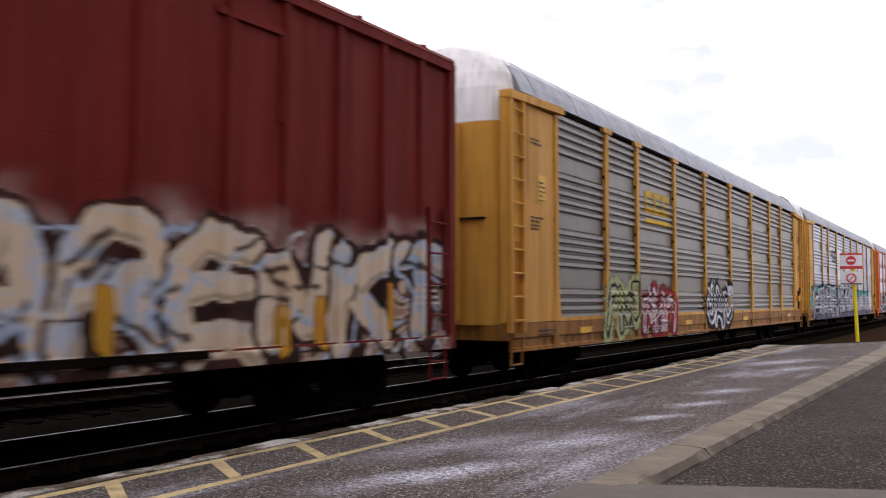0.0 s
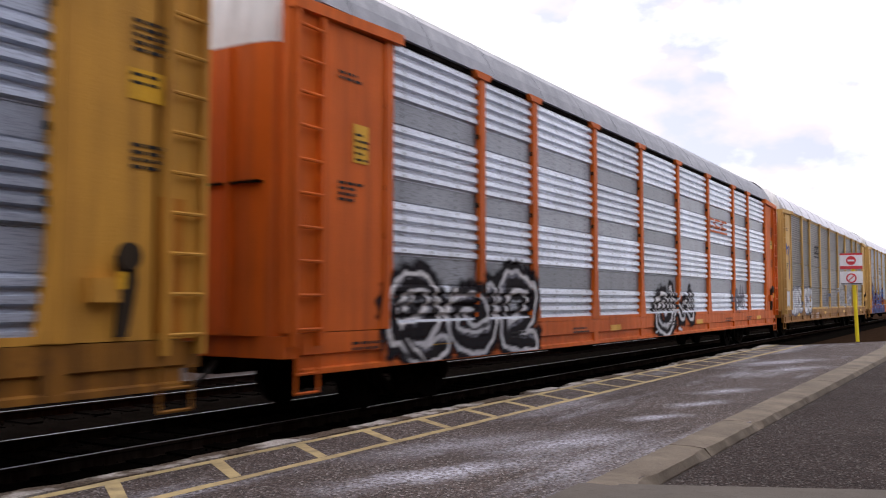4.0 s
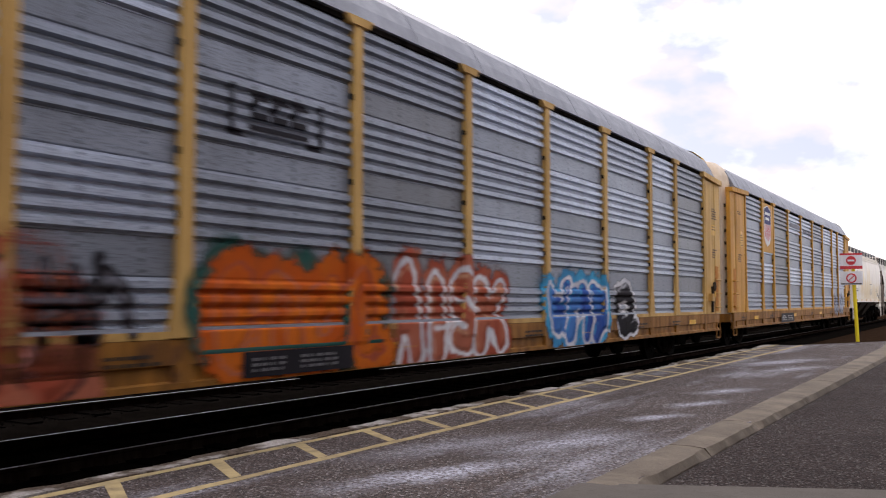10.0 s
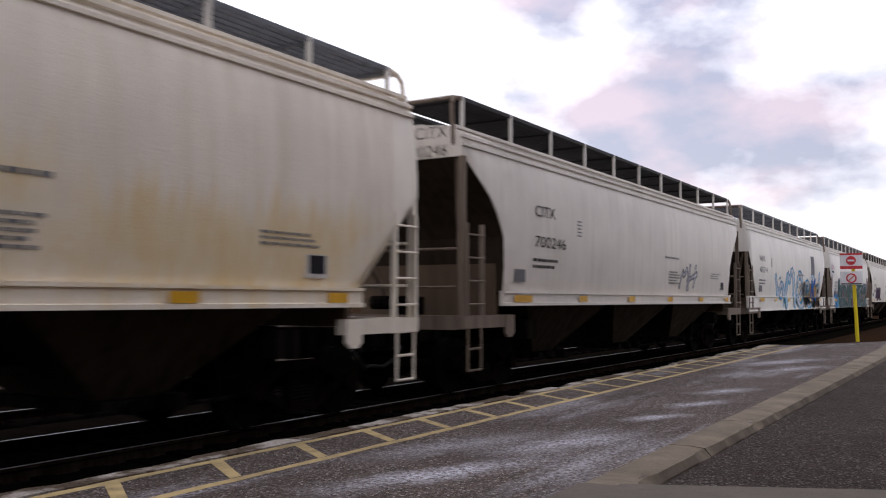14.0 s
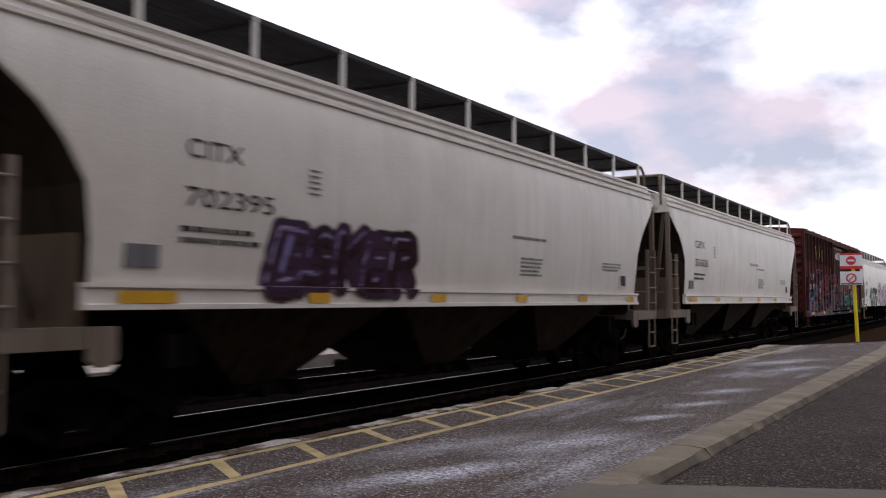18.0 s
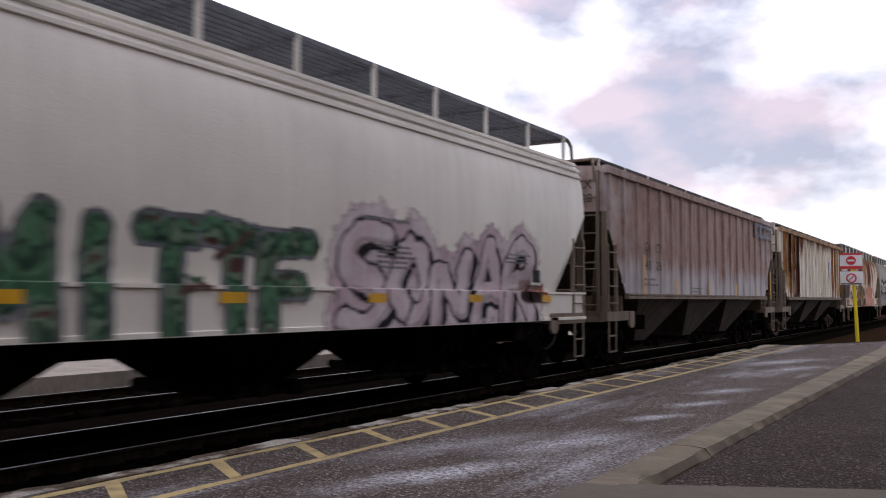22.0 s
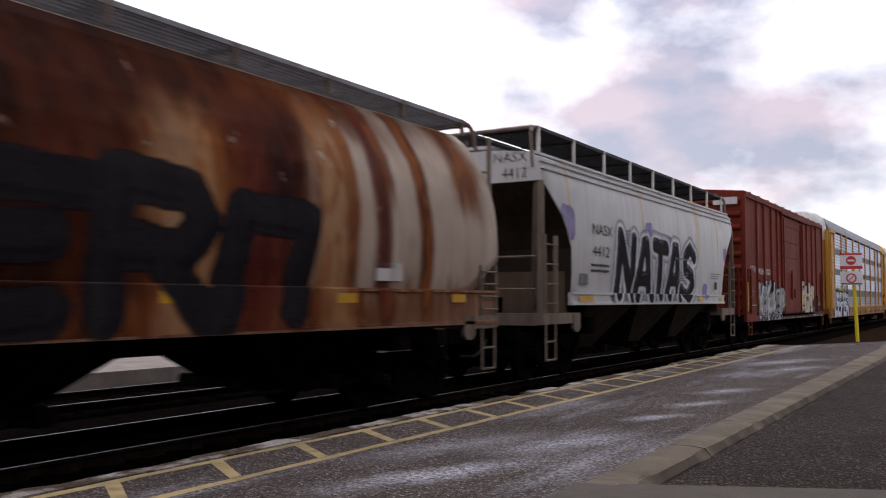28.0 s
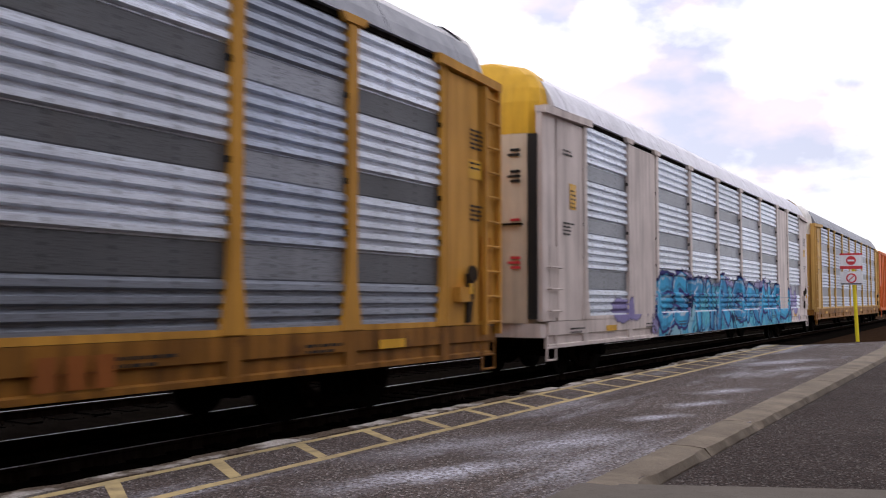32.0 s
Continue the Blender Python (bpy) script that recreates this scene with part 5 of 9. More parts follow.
    part("brake_housing", boxes((xh - 0.42, xh - 0.12, -1.72, -1.6, 1.52, 1.74)), body, brake)
    part("brake_tag", boxes((xh - 0.16, xh - 0.08, -1.74, -1.72, 1.64, 1.8)), REFLECT, brake, "yellow tag")
    # step pockets low in the end panels
    for px in (-half + 0.28, half - 0.62):
        part("step_pocket", boxes((px, px + 0.34, -1.606, -1.6, 1.22, 2.55)), RUSTOCHRE if body in (OCHRE, TAN, GOLD) else body, car, "stained step pocket")
    bm = bmesh.new()
    for x, w, z in ((-4.0, 1.2, 0.45), (2.5, 0.8, 0.5), (5.5, 1.5, 0.55)):
        box(bm, x, x + w, -0.9, -0.35, z, z + 0.3)
    rod(bm, (-half + 5, -0.6, 0.6), (half - 5, -0.6, 0.6), 0.035, 6)
    part("brake_gear", bm, UNDER, car)
    for u in (3.4, 10.5, 17.0, 24.4):
        part("reflector", boxes((u - half - 0.3, u - half + 0.3, -1.61, -1.6055, 0.9, 1.02)), REFLECT, car, "yellow reflective strip")
    sil = (lambda x, z: -1.605, [], [])
    for u in (1.2, 5.6, 8.2, 14.2, 19.8, 22.6):
        bars(car, sil, stencil_rows(u - half, 0.98, 2, 0.7, 0.035, 0.035, int(u * 7)), BLACK)
    add_trucks(car, (-half + 3.4, half - 3.4))
    return car


# ---- covered hoppers ----
def hopper(start, length, label, body, style="round", top=4.3, bay=3, sillm=None, lowm=None, endm=None, facem=None, walkm=None, deep_sill=False, curve_end=False,
           sill=(1.45, 1.7), ladm=None, ribs=0.0, slope=1.35, nose=3.0, rise=0.5, walk_y=(1.3, 0.12), eavesm=None, group="covered hoppers in the train"):
    """A covered hopper with sloping ends, discharge bays, end ladders and a roof walk."""
    half = length / 2
    car = thing("covered_hopper", label, "rail car", group)
    place_car(car, start + half)
    sillm, lowm, endm, ladm = sillm or body, lowm or body, endm or body, ladm or body
    walkm = walkm or UNDER
    zs0, zs1 = sill
    if style == "round":
        zk = [1.2, 1.7, 2.2, 2.7, 3.2, 3.7, top - 0.28, top - 0.18, top - 0.08, top]
        yk = [1.46, 1.52, 1.565, 1.59, 1.59, 1.56, 1.49, 1.47, 1.42, 1.3]
    elif style == "tank":
        zk = [1.2, 1.6, 2.0, 2.4, 2.8, 3.2, 3.55, 3.85, top - 0.2, top]
        yk = [1.4, 1.52, 1.58, 1.6, 1.58, 1.51, 1.38, 1.2, 1.0, 0.75]
    else:
        zk = [1.2, 1.7, top - 0.12, top - 0.1, top]
        yk = [1.52, 1.52, 1.52, 1.54, 1.5]
    crown = top + 0.12

    def side(z):
        return -float(np.interp(z, zk, yk))
    # lower edge of the tub along the car
    if curve_end:
        cut = [(0.03, nose), (0.5, nose - 0.36), (0.8, nose - 0.58), (1.05, nose - 0.85), (1.28, nose - 1.2), (1.36, nose - 1.7), (1.37, zs1 - 0.02), (1.9, zs0)]
    else:
        cut = [(0.04, nose), (slope * 0.5, (nose + zs1) / 2), (slope, zs1 - 0.05), (slope + 0.6, zs0)]
    us = cut + [(length - u, z) for u, z in reversed(cut)]
    bm = bmesh.new()
    rows = []
    for u, zb in us:
        zz = [zb] + [z for z in zk if z > zb + 0.03]
        zz = [zb + (top - zb) * i / 12 for i in range(13)]
        near = [(side(z), z) for z in zz]
        ring = near + [(0, crown)] + [(-y, z) for y, z in reversed(near)]
        rows.append([bm.verts.new((u - half, y, z)) for y, z in ring])
    n = len(rows[0])
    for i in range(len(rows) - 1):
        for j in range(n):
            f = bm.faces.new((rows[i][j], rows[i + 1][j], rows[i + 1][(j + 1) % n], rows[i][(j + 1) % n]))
            # underside and end slopes take endm, which has their shade painted in
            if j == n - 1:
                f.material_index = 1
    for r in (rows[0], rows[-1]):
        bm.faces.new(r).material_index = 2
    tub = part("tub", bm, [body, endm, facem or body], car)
    for f in tub.data.polygons:
        f.use_smooth = style != "ribbed" and abs(f.normal.x) < 0.5
    # eaves mouldings
    if style == "round":
        for k, z in enumerate((top - 0.34, top - 0.2, top - 0.06)):
            y = side(z)
            bm = bmesh.new()
            prism(bm, [(y + 0.02, z), (y - 0.03, z + 0.015), (y - 0.03, z + 0.06), (y + 0.02, z + 0.08)], "x", -half + 0.05, half - 0.05)
            part("eaves_rail", bm, eavesm or body, car)
    elif style == "ribbed":
        part("eaves_rail", boxes((-half + 0.03, half - 0.03, -1.6, -1.48, top - 0.14, top + 0.02)), eavesm or body, car)
        k = int((length - 0.6) / ribs)
        for i in range(k + 1):
            u = 0.3 + i * (length - 0.6) / k
            zlow = zs0 + 0.02
            if u < slope:
                zlow = nose + (zs1 - nose) * u / slope
            elif u > length - slope:
                zlow = nose + (zs1 - nose) * (length - u) / slope
            bm = bmesh.new()
            x = u - half
            prism(bm, [(x - 0.07, -1.5), (x - 0.04, -1.58), (x + 0.04, -1.58), (x + 0.07, -1.5)], "z", max(zlow, zs0), top - 0.1)
            part("side_rib", bm, body, car)
    # side sill, end platforms
    z_low = zs0 if not deep_sill else 1.17
    for s in (-1, 1):
        bm = bmesh.new()
        a, b = (slope - 0.05, length - slope + 0.05) if not deep_sill else (0.0, length)
        y = s * 1.5
        prism(bm, [(y, z_low), (s * 1.6, z_low), (s * 1.6, z_low + 0.05), (s * 1.57, z_low + 0.06), (s * 1.57, zs1 - 0.05), (s * 1.6, zs1 - 0.04), (s * 1.6, zs1), (y, zs1)], "x", a - half, b - half)
        part("side_sill", bm, sillm, car)
    for d in (-1, 1):
        e = d * half
        part("end_sill", boxes((min(e, e - d * 0.3), max(e, e - d * 0.3), -1.42, 1.42, 1.08, 1.298)), ladm, car)
        for ys in ((-1.58, -1.42), (1.42, 1.58)):
            part("sill_extension", boxes((min(e, e - d * (slope + 0.3)), max(e, e - d * (slope + 0.3)), ys[0], ys[1], 1.1, 1.3)), ladm, car)
        bm = bmesh.new()
        g = e - d * (slope + 0.15)
        prism(bm, [(g - 0.16, 1.3), (g + 0.16, 1.3), (g + 0.16, 1.0), (g + 0.07, 0.93), (g - 0.07, 0.93), (g - 0.16, 1.0)], "y", -1.6, -1.55)
        part("jacking_pad", bm, ladm, car)
        # draught sill and bolster under the slope
        part("end_platform", boxes((min(e, e - d * 3.4), max(e, e - d * 3.4), -0.35, 0.35, 0.85, 1.15), (e - d * 2.6 - 0.2, e - d * 2.6 + 0.2, -1.45, 1.45, 0.86, 1.2)), UNDER, car)
        # corner post, ladder and end frame
        bm = bmesh.new()
        box(bm, e - d * 0.06 - 0.045, e - d * 0.06 + 0.045, -1.56, -1.46, 1.25, nose)
        part("corner_post", bm, ladm, car)
        ladder(car, min(e - d * 0.08, e - d * 0.58), max(e - d * 0.08, e - d * 0.58), -1.6, 1.3, min(nose - 0.1, 2.75), 4, ladm, 0.025)
        if style != "round":
            end_ladder(car, e + d * 0.03, (-1.4, -0.95), 1.25, top - 0.1, 8, ladm)
        part("end_bulkhead", boxes((min(e - d * slope, e - d * (slope + 0.1)), max(e - d * slope, e - d * (slope + 0.1)), -1.4, 1.4, 1.2, 2.45)), BULK, car, "brown vertical bulkhead")
        bm = bmesh.new()
        for y in (0.75, 1.45):
            box(bm, e - d * 0.1 - 0.035, e - d * 0.1 + 0.035, y - 0.035, y + 0.035, 1.2, nose + 0.05)
        rod(bm, (e - d * 0.1, -1.4, nose), (e - d * 1.4, -0.7, 1.3), 0.05, 6)
        rod(bm, (e - d * 0.1, 1.4, nose), (e - d * 1.4, 0.7, 1.3), 0.05, 6)
        rod(bm, (e - d * 0.05, -1.4, 2.35), (e - d * 0.05, 1.4, 2.35), 0.02, 6)
        rod(bm, (e - d * 0.05, -1.4, 1.75), (e - d * 0.05, 0.75, 1.75), 0.02, 6)
        part("end_frame", bm, ladm, car)
        # slope stiffener and brake gear on the platform
        bm = bmesh.new()
        rod(bm, (e - d * 1.0, 0.2, 1.5), (e - d * 1.0, 0.9, 1.5), 0.12, 10)
        box(bm, e - d * 0.7 - 0.15, e - d * 0.7 + 0.15, -0.3, 0.1, 1.3, 1.6)
        part("brake_gear", bm, UNDER, car)
        stirrup(car, e - d * 0.32, -1.58, ladm, 0.42, 0.45, 1.12)
        coupler(car, e, d)
    # discharge bays; lowm holds the shade below the sill in its colour
    b0, b1 = slope + 1.0, length - slope - 1.0
    bw = (b1 - b0) / bay
    for i in range(bay):
        c = b0 + bw * (i + 0.5) - half
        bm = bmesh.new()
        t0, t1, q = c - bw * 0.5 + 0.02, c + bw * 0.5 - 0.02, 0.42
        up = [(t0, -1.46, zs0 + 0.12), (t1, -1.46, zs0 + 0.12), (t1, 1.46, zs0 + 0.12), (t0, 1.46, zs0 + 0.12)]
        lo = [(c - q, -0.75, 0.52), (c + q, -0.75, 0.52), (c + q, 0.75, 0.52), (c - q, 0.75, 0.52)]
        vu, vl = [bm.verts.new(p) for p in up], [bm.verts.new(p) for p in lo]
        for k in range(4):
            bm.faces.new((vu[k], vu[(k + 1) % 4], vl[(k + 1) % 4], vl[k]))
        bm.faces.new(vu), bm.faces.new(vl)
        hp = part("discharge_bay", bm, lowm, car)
        bm = bmesh.new()
        box(bm, c - 0.55, c + 0.55, -0.95, 0.95, 0.4, 0.52)
        rod(bm, (c - 0.3, -1.15, 0.46), (c - 0.3, 1.15, 0.46), 0.07, 8)
        box(bm, c + 0.2, c + 0.4, -1.15, -0.9, 0.38, 0.56)
        part("outlet_gate", bm, UNDER, hp)
    bm = bmesh.new()
    box(bm, -half + 1.5, half - 1.5, -0.3, 0.3, 0.9, 1.2)
    rod(bm, (-half + 3, -1.0, 0.42), (half - 3, -1.0, 0.42), 0.03, 6)
    part("centre_sill", bm, UNDER, car)
    # roof walk on short posts, with a round-cornered end rail
    wz = top + rise
    yo, yi = walk_y
    e0, e1 = -half + 0.35, half - 0.35
    walk_thing = part("roof_walk", boxes((e0, e1, -yo - 0.02, -yo + 0.02, wz - 0.03, wz + 0.03)), walkm, car, "steel grating walkway")
    for y in (-yi, yi, yo):
        part("walk_stringer", boxes((e0, e1, y - 0.02, y + 0.02, wz - 0.03, wz + 0.02)), walkm, walk_thing)
    bm = bmesh.new()
    x = e0
    while x < e1:
        box(bm, x, x + (0.034 if walkm == DARKWALK else 0.012), -yo + 0.02, -yi - 0.02, wz - 0.02, wz + 0.01)
        x += 0.05
    for i in range(7):
        y = -yo + (yo - yi) * (i + 1) / 8
        box(bm, e0, e1, y - 0.008, y + 0.008, wz - 0.022, wz + 0.012)
    box(bm, e0, e1, yi + 0.02, yo - 0.02, wz - 0.02, wz + 0.01)
    tagged(part("grating", bm, walkm, walk_thing), kind="stuff")
    k = round((length - 0.8) / 1.67)
    for i in range(k + 1):
        x = -half + 0.4 + i * (length - 0.8) / k
        bm = bmesh.new()
        box(bm, x - 0.03, x + 0.03, -yo - 0.03, -yo + 0.02, top - 0.1, wz + 0.02)
        part("walk_post", bm, PALE2 if walkm in (DARKWALK, GREYWALK) else ladm, walk_thing)
        part("walk_bracket", boxes((x - 0.02, x + 0.02, -yo, -yi, wz - 0.06, wz - 0.03)), walkm, walk_thing)
    for d in (-1, 1):
        bm = bmesh.new()
        e = d * (half - 0.35)
        pts = [(e, -yo, wz), (e + d * 0.2, -yo, wz - 0.03), (e + d * 0.3, -yo - 0.02, wz - 0.14), (e + d * 0.32, -yo - 0.06, top - 0.3)]
        for p, q in zip(pts, pts[1:]):
            rod(bm, p, q, 0.035, 8)
        rod(bm, (e + d * 0.2, -yo, wz - 0.02), (e + d * 0.2, yo, wz - 0.02), 0.035, 8)
        part("end_rail", bm, ladm, walk_thing)
        part("end_grating", boxes((min(e, e + d * 0.2), max(e, e + d * 0.2), -yo + 0.02, yo - 0.02, wz - 0.03, wz)), walkm, walk_thing)
    # hatches along the roof
    for i in range(4):
        x = -half + length * (i + 0.5) / 4
        part("hatch_cover", boxes((x - 1.6, x + 1.6, -0.4, 0.4, crown - 0.06, crown + 0.09)), body, car)
    add_trucks(car, (-half + 1.75, half - 1.75))
    zc = [1.75 + 0.2 * i for i in range(13)]
    surf = (lambda x, z: (side(z) if z > zs1 or not z_low < z < zs1 else -1.6), [], zc + [zs1 + 0.002, zs1 - 0.002], (-half + 0.05, half - 0.05, z_low + 0.01, top))
    def low_edge(X):
        u = half - np.abs(X)
        return np.interp(u, [c[0] for c in cut], [c[1] + 0.03 for c in cut]) if not deep_sill else np.where(u < slope, np.interp(u, [c[0] for c in cut], [c[1] + 0.03 for c in cut]), z_low)
    surf = surf + (low_edge,)
    if style == "ribbed":
        gap = (length - 0.6) / int((length - 0.6) / ribs)

        def ribbed_side(x, z):
            d = abs((x + half - 0.3 + gap / 2) % gap - gap / 2)
            return -1.524 - 0.06 * min(1.0, max(0.0, (0.07 - d) / 0.03))
        cuts = [0.3 + i * gap - half + e for i in range(int(length / gap) + 1) for e in (-0.07, -0.04, 0.04, 0.07)]
        surf = (ribbed_side, cuts, [], (-half, half, zs0, top - 0.15), low_edge)
    refl = (lambda x, z: -1.602, [], [])
    for i in range(6):
        u = slope + 0.3 + i * (length - 2 * slope - 1.0) / 5
        w = 0.7 if i in (0,) else 0.4
        if style != "ribbed":
            bars(car, refl, [(u - half, zs1 - 0.19, w, 0.12)], REFLECT, "reflector", "yellow reflective strip", 0)
    return car, surf


# ---- boxcars ----
def boxcar(start, length, label, body, top=5.15, low=0.82, door=(6.2, 10.05), ribs=(1.8, 2.95, 4.25, 5.3), roofm=None, endm=None, bars_n=5, group="boxcars in the train"):
    half = length / 2
    car = thing("boxcar", label, "rail car", group)
    place_car(car, start + half)
    bm = bmesh.new()
    box(bm, -half, half, -1.52, 1.52, low + 0.12, top)
    part("body_shell", bm, body, car)
    for s in (-1, 1):
        part("side_sill", boxes((-half + 0.1, half - 0.1, min(s * 1.45, s * 1.585), max(s * 1.45, s * 1.585), low, low + 0.2)), body, car)
    part("top_rail", boxes((-half, half, -1.59, -1.5, top - 0.12, top + 0.03), (-half, half, 1.5, 1.59, top - 0.12, top + 0.03)), body, car)
    for u in ribs:
        bm = bmesh.new()
        x = u - half
        prism(bm, [(x - 0.055, -1.5), (x - 0.035, -1.58), (x + 0.035, -1.58), (x + 0.055, -1.5)], "z", low + 0.1, top - 0.1)
        part("side_rib", bm, body, car)
    bm = bmesh.new()
    prism(bm, [(-1.6, top + 0.02), (-1.56, top + 0.08), (0, top + 0.22), (1.56, top + 0.08), (1.6, top + 0.02)], "x", -half - 0.02, half + 0.02)
    roof = part("roof", bm, roofm or body, car)
    for i in range(11):
        x = -half + 0.8 + i * (length - 1.6) / 10
        bm = bmesh.new()
        prism(bm, [(-1.58, top + 0.07), (0, top + 0.21), (1.58, top + 0.07), (1.58, top + 0.11), (0, top + 0.25), (-1.58, top + 0.11)], "x", x - 0.05, x + 0.05)
        part("roof_rib", bm, roofm or body, roof)
    # door, its frame, rails and lock bars
    d0, d1 = door[0] - half, door[1] - half
    bm = bmesh.new()
    box(bm, d0 + 0.05, d1 - 0.05, -1.575, -1.5, low + 0.25, top - 0.3)
    dr = part("sliding_door", bm, body, car)
    for z in np.linspace(low + 0.6, top - 0.6, 6):
        part("door_ridge", boxes((d0 + 0.12, d1 - 0.12, -1.6, -1.57, z - 0.03, z + 0.03)), body, dr)
    for x in np.linspace(d0 + 0.1, d1 - 0.1, bars_n):
        bm = bmesh.new()
        rod(bm, (x, -1.61, low + 0.28), (x, -1.61, top - 0.35), 0.022, 6)
        part("lock_bar", bm, body, dr)
    bm = bmesh.new()
    for p, q in (((-0.4, 1.6), (-0.4, 2.15)), ((-0.4, 1.6), (0.3, 1.6)), ((0.3, 1.6), (0.3, 2.15))):
        rod(bm, ((d0 + d1) / 2 + p[0], -1.62, p[1]), ((d0 + d1) / 2 + q[0], -1.62, q[1]), 0.03, 6)
    part("door_handle", bm, body, dr)
    part("lock_box", boxes(((d0 + d1) / 2 - 0.28, (d0 + d1) / 2 + 0.28, -1.64, -1.57, 2.0, 2.75)), body, dr)
    # the track's black colour draws the shadow line along the door foot
    part("lower_door_track", boxes((d0 - 0.4, d1 + 2.6, -1.64, -1.52, low + 0.12, low + 0.2)), TRUCKM, car, "door track coloured as its dark shadow line")
    part("upper_door_track", boxes((d0 - 0.3, d1 + 2.5, -1.64, -1.52, top - 0.22, top - 0.14)), body, car)
    for x in (d0, d1):
        part("door_post", boxes((x - 0.07, x + 0.07, -1.585, -1.5, low + 0.2, top - 0.12)), body, car)
    for d in (-1, 1):
        e = d * half
        endw = part("end_wall", boxes((min(e, e + d * 0.03), max(e, e + d * 0.03), -1.52, 1.52, low + 0.1, top + 0.05)), endm or body, car)
        n = 9
        for i in range(n):
            z = low + 0.45 + i * (top - low - 0.7) / (n - 1)
            bm = bmesh.new()
            prism(bm, [(e + d * 0.02, z - 0.13), (e + d * 0.12, z - 0.03), (e + d * 0.12, z + 0.03), (e + d * 0.02, z + 0.13)], "y", -1.42, 1.42)
            part("end_corrugation", bm, endm or body, endw)
        part("corner_post", boxes((e - d * 0.02 - 0.08, e - d * 0.02 + 0.08, -1.58, -1.46, low, top)), body, car)
        lx = e - d * 0.45
        ladder(car, lx - 0.22, lx + 0.22, -1.6, 1.1, 2.6 if d < 0 else 2.9, 4, body, 0.02)
        end_ladder(car, e + d * 0.17, (-1.35, -0.92), 1.0, 2.6, 4, body)
        part("end_sill", boxes((min(e, e + d * 0.12), max(e, e + d * 0.12), -1.5, 1.5, low - 0.05, low + 0.25)), UNDER, car)
        stirrup(car, e - d * 0.45, -1.58, body, 0.42, 0.4, 0.9)
        coupler(car, e + d * 0.2, d)
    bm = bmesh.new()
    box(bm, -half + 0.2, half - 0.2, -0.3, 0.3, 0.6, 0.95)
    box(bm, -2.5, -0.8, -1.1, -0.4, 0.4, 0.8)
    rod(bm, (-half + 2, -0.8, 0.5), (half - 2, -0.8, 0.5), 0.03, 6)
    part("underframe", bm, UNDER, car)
    add_trucks(car, (-half + 2.0, half - 2.0))

    xc = []
    spans = [(u - half - 0.05, u - half + 0.05) for u in ribs] + [(d0 - 0.07, d0 + 0.07), (d1 - 0.07, d1 + 0.07)]
    for a, b in spans:
        xc += [a, b]

    def fn(x, z):
        if z < low + 0.2:
            return -1.588
        for a, b in spans:
            if a < x < b:
                return -1.59
        return -1.618 if d0 < x < d1 else -1.524
    return car, (fn, xc, [low + 0.2], (-half + 0.02, half - 0.02, low + 0.005, top - 0.1))


# ---- the train, car by car ----
OCHRE = paint("ochre yellow paint", (0.6, 0.3, 0.05), 0.55, grime=0.5, grime_col=(0.17, 0.075, 0.025), rust=0.19, rust_col=(0.13, 0.045, 0.012), spot=2.2)
RUSTOCHRE = paint("ochre paint stained by rust", (0.5, 0.19, 0.02), 0.6, grime=0.5, grime_col=(0.12, 0.04, 0.012), rust=0.3, rust_col=(0.12, 0.04, 0.012), shift=4.1)
BULK = paint("brown bulkhead paint", (0.15, 0.105, 0.072), 0.8, grime=0.4)
DOORCREAM = paint("cream end door paint", (0.68, 0.57, 0.44), 0.55, grime=0.3, grime_col=(0.2, 0.1, 0.05), rust=0.08)
DARKWALK = paint("dark steel grating", (0.03, 0.03, 0.034), 0.6)
TAN = paint("faded tan yellow paint", (0.6, 0.37, 0.12), 0.6, grime=0.4, grime_col=(0.16, 0.06, 0.02), rust=0.08, spot=2.0, shift=3.0)
GOLD = paint("bright yellow paint", (0.64, 0.36, 0.03), 0.5, grime=0.2, shift=5.0)
ORANGE = paint("orange paint", (0.66, 0.13, 0.014), 0.55, grime=0.35, shift=7.0)
GALV_DARK = galv("dull dark galvanised sheet", (0.145, 0.127, 0.113), 0.15, uneven=0.3)
GALV_MID = galv("grey galvanised sheet", (0.442, 0.500, 0.609), 0.2, shift=2.0)
GALV_BLUE = galv("blue-grey galvanised sheet", (0.384, 0.430, 0.514), 0.2, shift=3.0, uneven=0.65)
GALV_FINE = galv("ribbed grey sheet", (0.298, 0.320, 0.378), 0.15, shift=5.0, uneven=0.3)
GALV_SLATE = galv("slate grey band", (0.26, 0.288, 0.34), 0.2, 0.5, 7.0, 0.4)
GALV_TAR = galv("tarnished dark sheet", (0.2, 0.212, 0.235), 0.2, 0.5, 9.0, 0.4)
GALV_LIGHT = galv("light galvanised sheet", (0.72, 0.78, 0.88), 0.15, shift=4.0, uneven=0.3)
GALV_BAND = galv("dark perforated band", (0.134, 0.140, 0.152), 0.2, 0.6, 6.0, 0.3)
GALV_GREY = galv("medium grey band", (0.298, 0.320, 0.362), 0.2, 0.5, 8.0)
ROOF_GREY = paint("grey roof sheet", (0.175, 0.185, 0.215), 0.5, 0.2, var=0.1, grime=0.08, spec=0.4, shift=1.0)
ROOF_WHITE = paint("pale roof sheet", (0.64, 0.64, 0.69), 0.5, 0.2, grime=0.2, shift=9.0)
CAPWHITE = paint("white end cap", (0.72, 0.71, 0.69), 0.55, grime=0.35)
MAROON = paint("maroon boxcar paint", (0.15, 0.016, 0.012), 0.65, grime=0.35, grime_col=(0.03, 0.006, 0.005), spec=0.08, shift=2.5)
